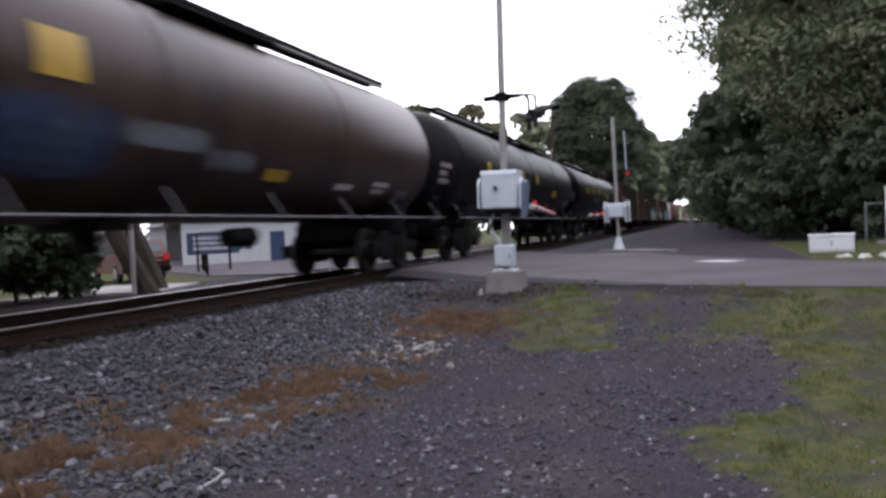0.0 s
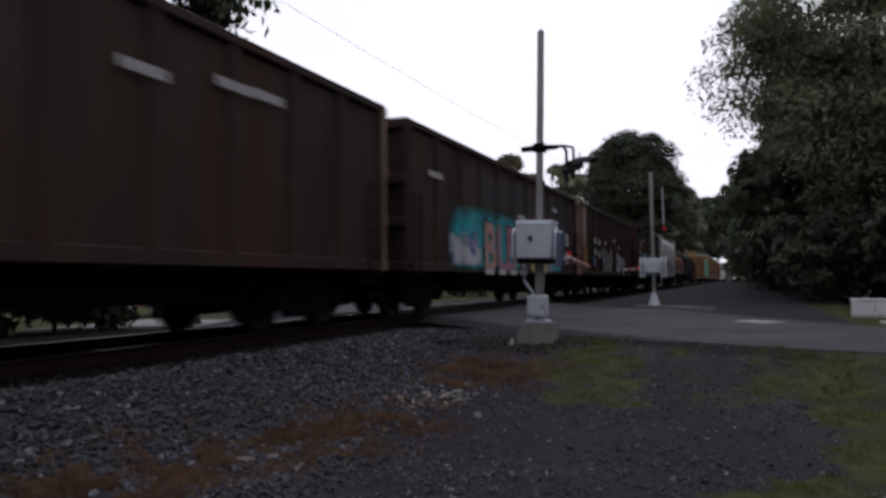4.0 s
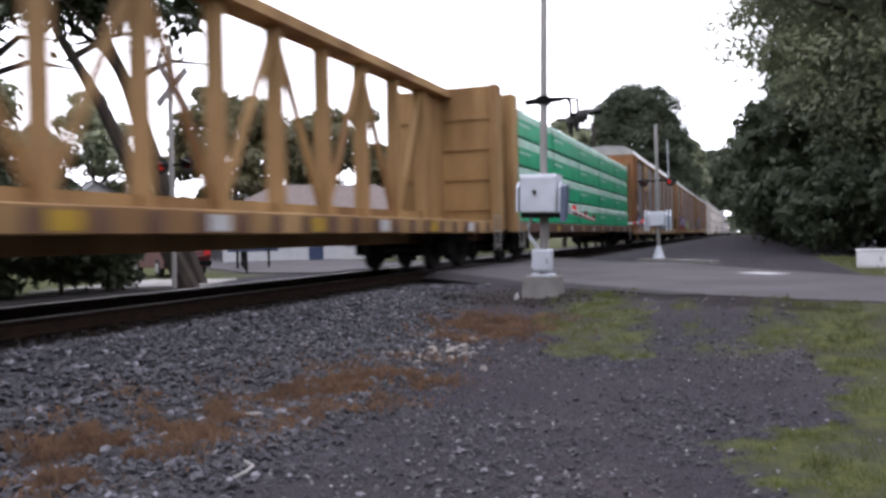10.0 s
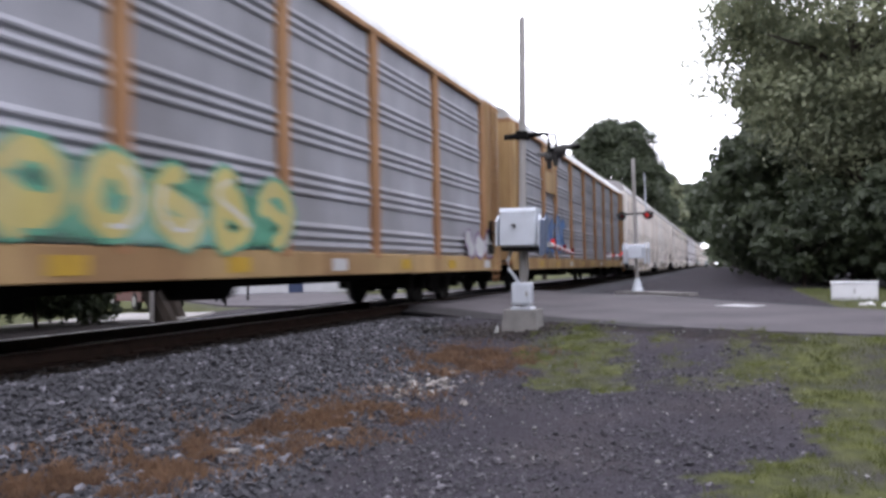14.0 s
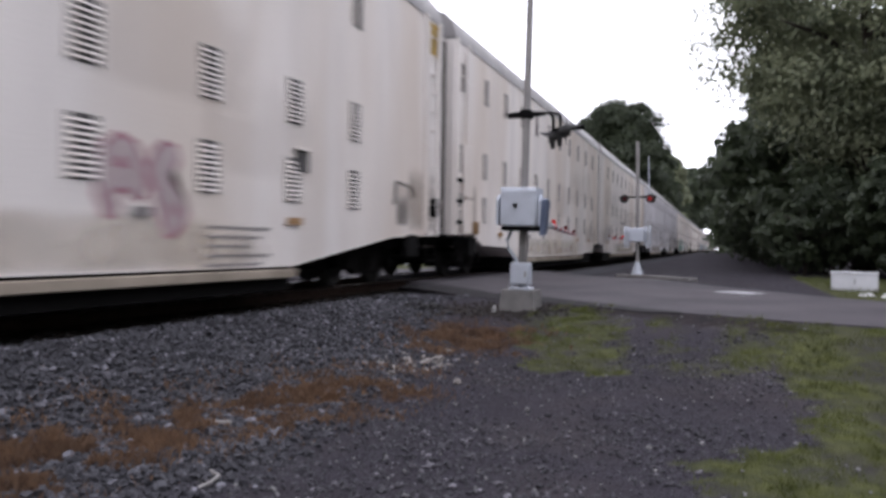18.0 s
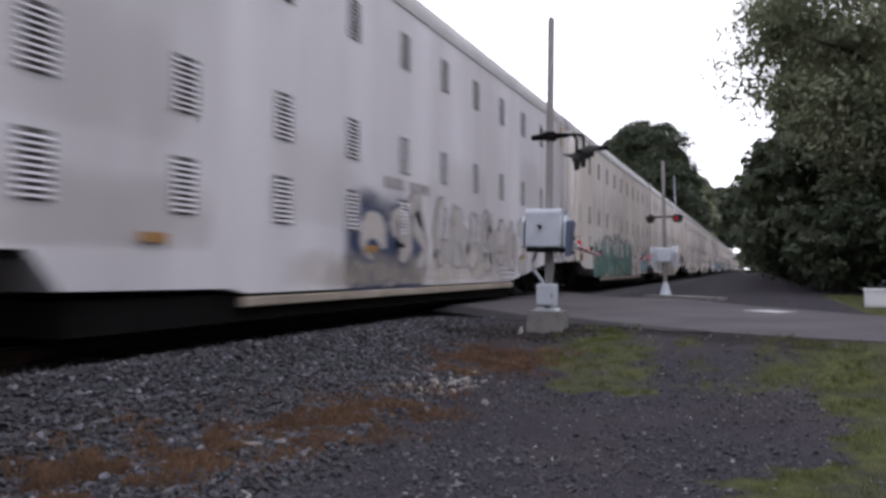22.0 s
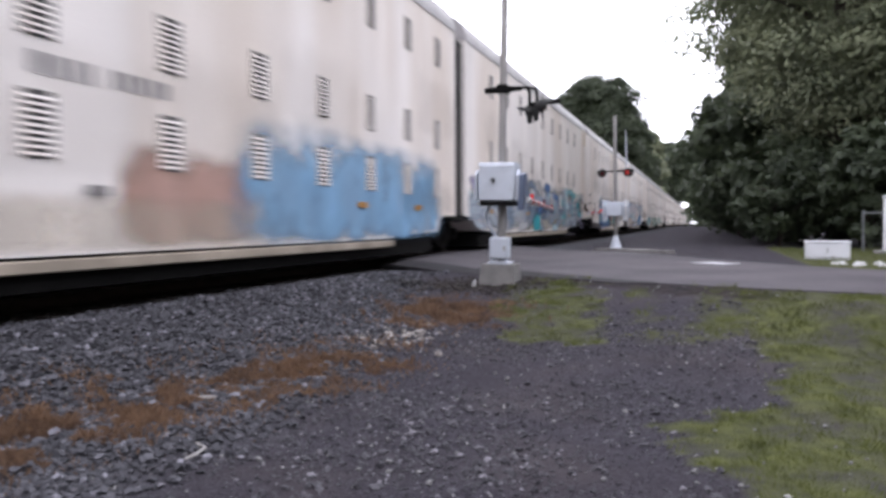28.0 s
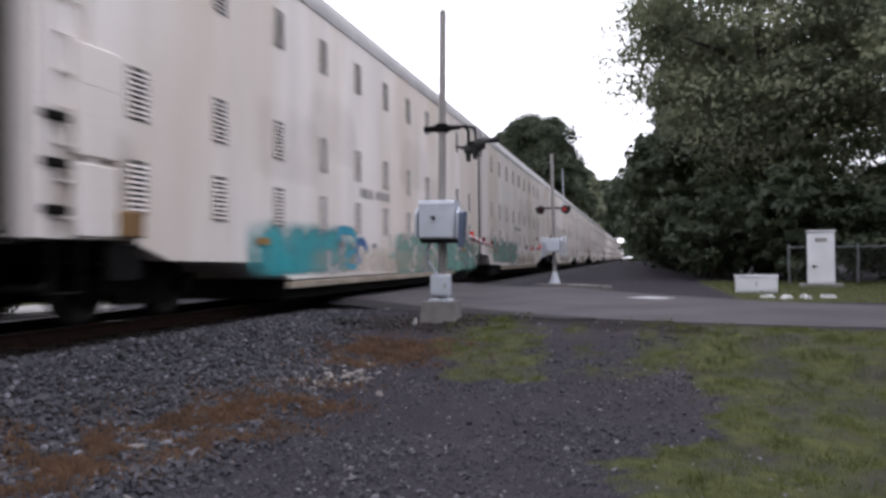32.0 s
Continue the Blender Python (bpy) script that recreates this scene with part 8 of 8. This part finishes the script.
def house(x, y, w, d, h, wall, label, turn=0.0, porch=False):
    """w along y, d along x; the front looks to +x."""
    s = thing("house", label, "house", "houses", at=pose(x, y, ground_z(x, y) - 0.1, 0, 0, turn))
    part("wall", B().along_x([(-w / 2, 0), (w / 2, 0), (w / 2, h), (0, h + w * 0.33), (-w / 2, h)], -d, 0), wall, s, "clapboard walls", 0)
    for k in range(int(h / 0.3)):
        part("siding_board", B().box(0.0, 0.012, -w / 2, w / 2, 0.2 + k * 0.3, 0.22 + k * 0.3), wall, s, "", 0)
    r = B()
    for sgn in (-1, 1):
        a, e, t = (sgn * (w / 2 + 0.4), h - 0.26), (0, h + w * 0.33), 0.14
        q = [a, e, (e[0], e[1] + t), (a[0], a[1] + t)]
        r.along_x(q if sgn < 0 else q[::-1], -d - 0.3, 0.35)
    part("roof", r, ROOF_SHINGLE, s, "grey shingle roof", 0)
    part("gable_trim", B().slab([(0.36, -w / 2 - 0.4, h - 0.26), (0.36, 0, h + w * 0.33), (0.36, 0, h + w * 0.33 - 0.25), (0.36, -w / 2 - 0.2, h - 0.4)], [(0.4, -w / 2 - 0.4, h - 0.26), (0.4, 0, h + w * 0.33), (0.4, 0, h + w * 0.33 - 0.25), (0.4, -w / 2 - 0.2, h - 0.4)]), HOUSE_WHITE, s, "white gable trim", 0)
    for yy in (-w * 0.28, w * 0.28):
        window(s, 0.0, yy, 1.5, 1.1, 1.3)
    window(s, 0.0, 0, h + 0.4, 0.9, 1.0)
    dd = part("door", B().box(0, 0.06, -0.5, 0.5, 0.1, 2.2), DOOR_BLUE, s, "navy front door", 0)
    part("door_handle", B().rod((0.06, 0.38, 1.1), (0.12, 0.38, 1.1), 0.03, 6), CHROME, dd)
    if porch:
        for yy in (-w * 0.45, -w * 0.15, w * 0.15, w * 0.45):
            part("porch_post", B().box(2.0, 2.14, yy - 0.07, yy + 0.07, 0, 2.5), HOUSE_WHITE, s, "", 0)
        part("porch_roof", B().box(-0.1, 2.4, -w * 0.5, w * 0.5, 2.5, 2.66), ROOF_SHINGLE, s, "", 0)
        part("porch_deck", B().box(0, 2.3, -w * 0.5, w * 0.5, 0.2, 0.32), HOUSE_GREY, s, "", 0)
    return s


def low_house(x, y, w, d, h, rise, wall, label, turn):
    """A wide single-storey house with a hipped roof; w along y, the front looks to +x."""
    s = thing("house", label, "house", "houses", at=pose(x, y, ground_z(x, y) - 0.1, 0, 0, turn))
    part("wall", B().box(-d, 0, -w / 2, w / 2, 0, h), wall, s, "pale clapboard walls", 0)
    e, o, t = 0.5, d * 0.5, 0.12
    base = [(0 + e, -w / 2 - e, h), (0 + e, w / 2 + e, h), (-d - e, w / 2 + e, h), (-d - e, -w / 2 - e, h)]
    ridge = [(-o, -w / 2 + o, h + rise), (-o, w / 2 - o, h + rise)]
    r = B().add(base + ridge + [(p, q, z - t) for p, q, z in base], [(0, 1, 5, 4), (1, 2, 5), (2, 3, 4, 5), (3, 0, 4), (0, 6, 7, 1), (1, 7, 8, 2), (2, 8, 9, 3), (3, 9, 6, 0), (9, 8, 7, 6)])
    part("roof", r, ROOF_BROWN, s, "grey-brown hipped shingle roof", 0)
    part("chimney", B().box(-o - 0.3, -o + 0.3, w * 0.18, w * 0.18 + 0.6, h + rise - 0.4, h + rise + 0.7), ROOF_SHINGLE, s, "short chimney", 0)
    for yy in (-w * 0.38, -w * 0.22, w * 0.12, w * 0.26, w * 0.4):
        window(s, 0.0, yy, 1.7, 1.2, 1.3)
    part("door", B().box(0, 0.06, -w * 0.06 - 0.5, -w * 0.06 + 0.5, 0.1, 2.2), DOOR_BLUE, s, "dark front door", 0)
    return s


def suv(x, y, turn, paint, label, z=None):
    c = thing("parked_car", label, "car", "cars", at=pose(x, y, ground_z(x, y) + (0.05 if z is None else z), 0, 0, turn))
    side = [(-2.2, 0.35), (2.2, 0.35), (2.28, 0.75), (2.2, 1.0), (1.2, 1.08), (0.55, 1.62), (-1.6, 1.66), (-2.15, 1.1), (-2.28, 0.8)]
    part("body", B().along_x(side, -0.86, 0.86).along_x([(-2.2, 0.36), (2.2, 0.36), (2.26, 0.9), (-2.26, 0.95)], -0.92, 0.92), paint, c, "painted body", 25)
    part("rear_window", B().slab([(-0.66, -1.7, 1.56), (0.66, -1.7, 1.56), (0.72, -2.12, 1.14), (-0.72, -2.12, 1.14)], [(-0.66, -1.72, 1.57), (0.66, -1.72, 1.57), (0.72, -2.14, 1.15), (-0.72, -2.14, 1.15)]), WINDOW_DARK, c, "dark rear window", 0)
    part("windscreen", B().slab([(-0.66, 0.62, 1.56), (0.66, 0.62, 1.56), (0.74, 1.18, 1.12), (-0.74, 1.18, 1.12)], [(-0.66, 0.64, 1.58), (0.66, 0.64, 1.58), (0.74, 1.2, 1.14), (-0.74, 1.2, 1.14)]), WINDOW_DARK, c, "", 0)
    for sx in (-1, 1):
        for y0, y1 in ((-1.5, -0.5), (-0.42, 0.45)):
            part("side_window", B().box(min(sx * 0.86, sx * 0.87), max(sx * 0.86, sx * 0.87), y0, y1, 1.12, 1.54), WINDOW_DARK, c, "", 0)
        part("tail_lamp", B().box(min(sx * 0.66, sx * 0.9), max(sx * 0.66, sx * 0.9), -2.31, -2.24, 0.85, 1.08), TAIL, c, "red tail lamp", 0)
        part("headlamp", B().box(min(sx * 0.6, sx * 0.88), max(sx * 0.6, sx * 0.88), 2.22, 2.29, 0.72, 0.9), LENS_CLEAR, c, "pale headlamp", 0)
        for yy in (-1.4, 1.4):
            w = part("wheel", B().lathe_x([(sx * 0.72, 0.3), (sx * 0.74, 0.36), (sx * 0.92, 0.36), (sx * 0.94, 0.3)][::sx], 20, yy, 0.36), TYRE, c, "black tyre")
            part("rim", B().lathe_x([(sx * 0.93, 0.22), (sx * 0.955, 0.2)][::sx], 16, yy, 0.36), CHROME, w)
    part("number_plate", B().box(-0.26, 0.26, -2.31, -2.28, 0.8, 0.92), DECAL_WHITE, c, "plain white plate", 0)
    part("bumper", B().box(-0.93, 0.93, -2.36, -2.2, 0.42, 0.62, 0.03), STEEL_DARK, c)
    part("bumper", B().box(-0.93, 0.93, 2.2, 2.36, 0.42, 0.62, 0.03), STEEL_DARK, c)
    return c


def build_beyond():
    house(-40.5, 38.0, 8, 8, 3.2, HOUSE_WHITE, "small white house with blue door behind the lawn", -38, True)
    low_house(-27.5, 46.5, 14.5, 7.0, 3.4, 2.3, HOUSE_WHITE, "wide low house with a grey-brown hipped roof", -58)
    house(-45, 62, 9, 9, 3.6, HOUSE_GREY, "grey clapboard house with gable roof", -40)
    house(-38, 72, 9, 8, 3.4, HOUSE_WHITE, "white clapboard house with gable roof", -35)
    house(-52, 44, 9, 9, 4.2, HOUSE_GREY, "grey two-storey house among trees", -50)
    suv(-17.1, 36.0, 25, CAR_RED, "red sport utility car waiting at the crossing")
    suv(-22.5, 25.0, 60, CAR_MAROON, "dark red car parked by the paving")
    s = thing("sign_board", "dark sign board on two posts on the lawn", "sign", at=pose(-23.5, 32.2, ground_z(-23.5, 32.2), 0, 0, -40))
    for yy in (-0.8, 0.8):
        part("post", B().rod((0, yy, -0.1), (0, yy, 2.0), 0.06, 8), STEEL_DARK, s)
    part("board", B().box(-0.04, 0.04, -1.3, 1.3, 0.9, 2.0, 0.01), DOOR_BLUE, s, "navy board")
    bars(s, 0.04, -1.0, 1.8, [1.9, 1.5, 1.7], 0.16, 0.1, DECAL_WHITE, 12)
    f = thing("rail_fence", "dark two-rail metal fence by the lawn", "fence")
    for k in range(7):
        x, y = -20.2 - 1.1 * k, 27.2 + 1.4 * k
        part("post", B().rod((x, y, ground_z(x, y) - 0.1), (x, y, ground_z(x, y) + 0.95), 0.04, 6), STEEL_DARK, f)
    for z in (0.45, 0.9):
        part("rail", B().rod((-20.2, 27.2, z - 0.56), (-26.8, 35.6, z - 0.6), 0.03, 6), STEEL_DARK, f)
    c = thing("crossing_signal", "crossbuck post beyond the track", "signal", "crossing signals", at=pose(-13.0, 14.6, -0.25))
    part("mast", B().rod((0, 0, 0), (0, 0, 5.9), 0.06, 10), POLE_PAINT, c)
    for a in (1, -1):
        part("crossbuck_blade", B().slab([(0.06, -0.55, 4.9 - a * 0.45), (0.06, -0.45, 4.9 - a * 0.58), (0.06, 0.55, 4.9 + a * 0.45), (0.06, 0.45, 4.9 + a * 0.58)], [(0.09, -0.55, 4.9 - a * 0.45), (0.09, -0.45, 4.9 - a * 0.58), (0.09, 0.55, 4.9 + a * 0.45), (0.09, 0.45, 4.9 + a * 0.58)]), DECAL_GREY, c, "crossbuck blade seen from behind", 0)
    flasher(c, -0.4, 0.1, 3.0, 180, LENS_LIT)
    flasher(c, 0.4, 0.1, 3.0, 180, LENS_DARK)
    part("crossarm", B().rod((-0.6, 0, 3.0), (0.6, 0, 3.0), 0.03, 6), STEEL_DARK, c)
    for k, (x0, z0) in enumerate(((-12.5, 10.45),)):
        w = B()
        pts = [(x0, -30 + 7.0 * i, z0 - 1.3 * (1 - ((i - 7) / 7) ** 2)) for i in range(15)]
        w.tube(pts, 0.006, 6)
        solid("overhead_wire", w, STEEL_DARK, "black overhead wire beyond the track", "wire")
    for y in (-30, 68):
        p = thing("utility_pole", "brown wooden utility pole beyond the track", "pole", "utility poles", at=pose(-12.6, y, -0.3))
        part("mast", B().rod((0, 0, 0), (0, 0, 11.2), 0.15, 10, 0.11), BARK, p, "wooden mast")
        part("crossarm", B().box(-1.0, 1.0, -0.06, 0.06, 10.6, 10.75), BARK, p)


build_trees()
build_beyond()


# ---- what moves ----
def motions():
    for c, mid in CARS:
        walk(c, [(t, pose(TRACK, mid - SPEED * t, RAIL)) for t in (0, 8, 16, 24, 32)])
    step = 1.0 / FPS
    mids = {c.name: mid for c, mid in CARS}
    for c, w, y in SPINNING:
        near = (mids[c.name] + y - 12.0) / SPEED       # when it is well in view
        first, last = max(0.0, near - 0.9), min(32.0, near + 0.4)
        if last <= first:
            continue
        n = int((last - first) / step)
        turn = lambda k: pose(0, y, WHEEL_R, math.degrees(SPEED * step * k / WHEEL_R), 0, 0)
        rows = [(first + k * step, turn(k)) for k in range(n + 1)]
        if first > step:
            rows.insert(0, (0.0, turn(0)))
        if rows[-1][0] < 32 - step:
            rows.append((32.0, turn(n)))
        walk(w, rows)


motions()
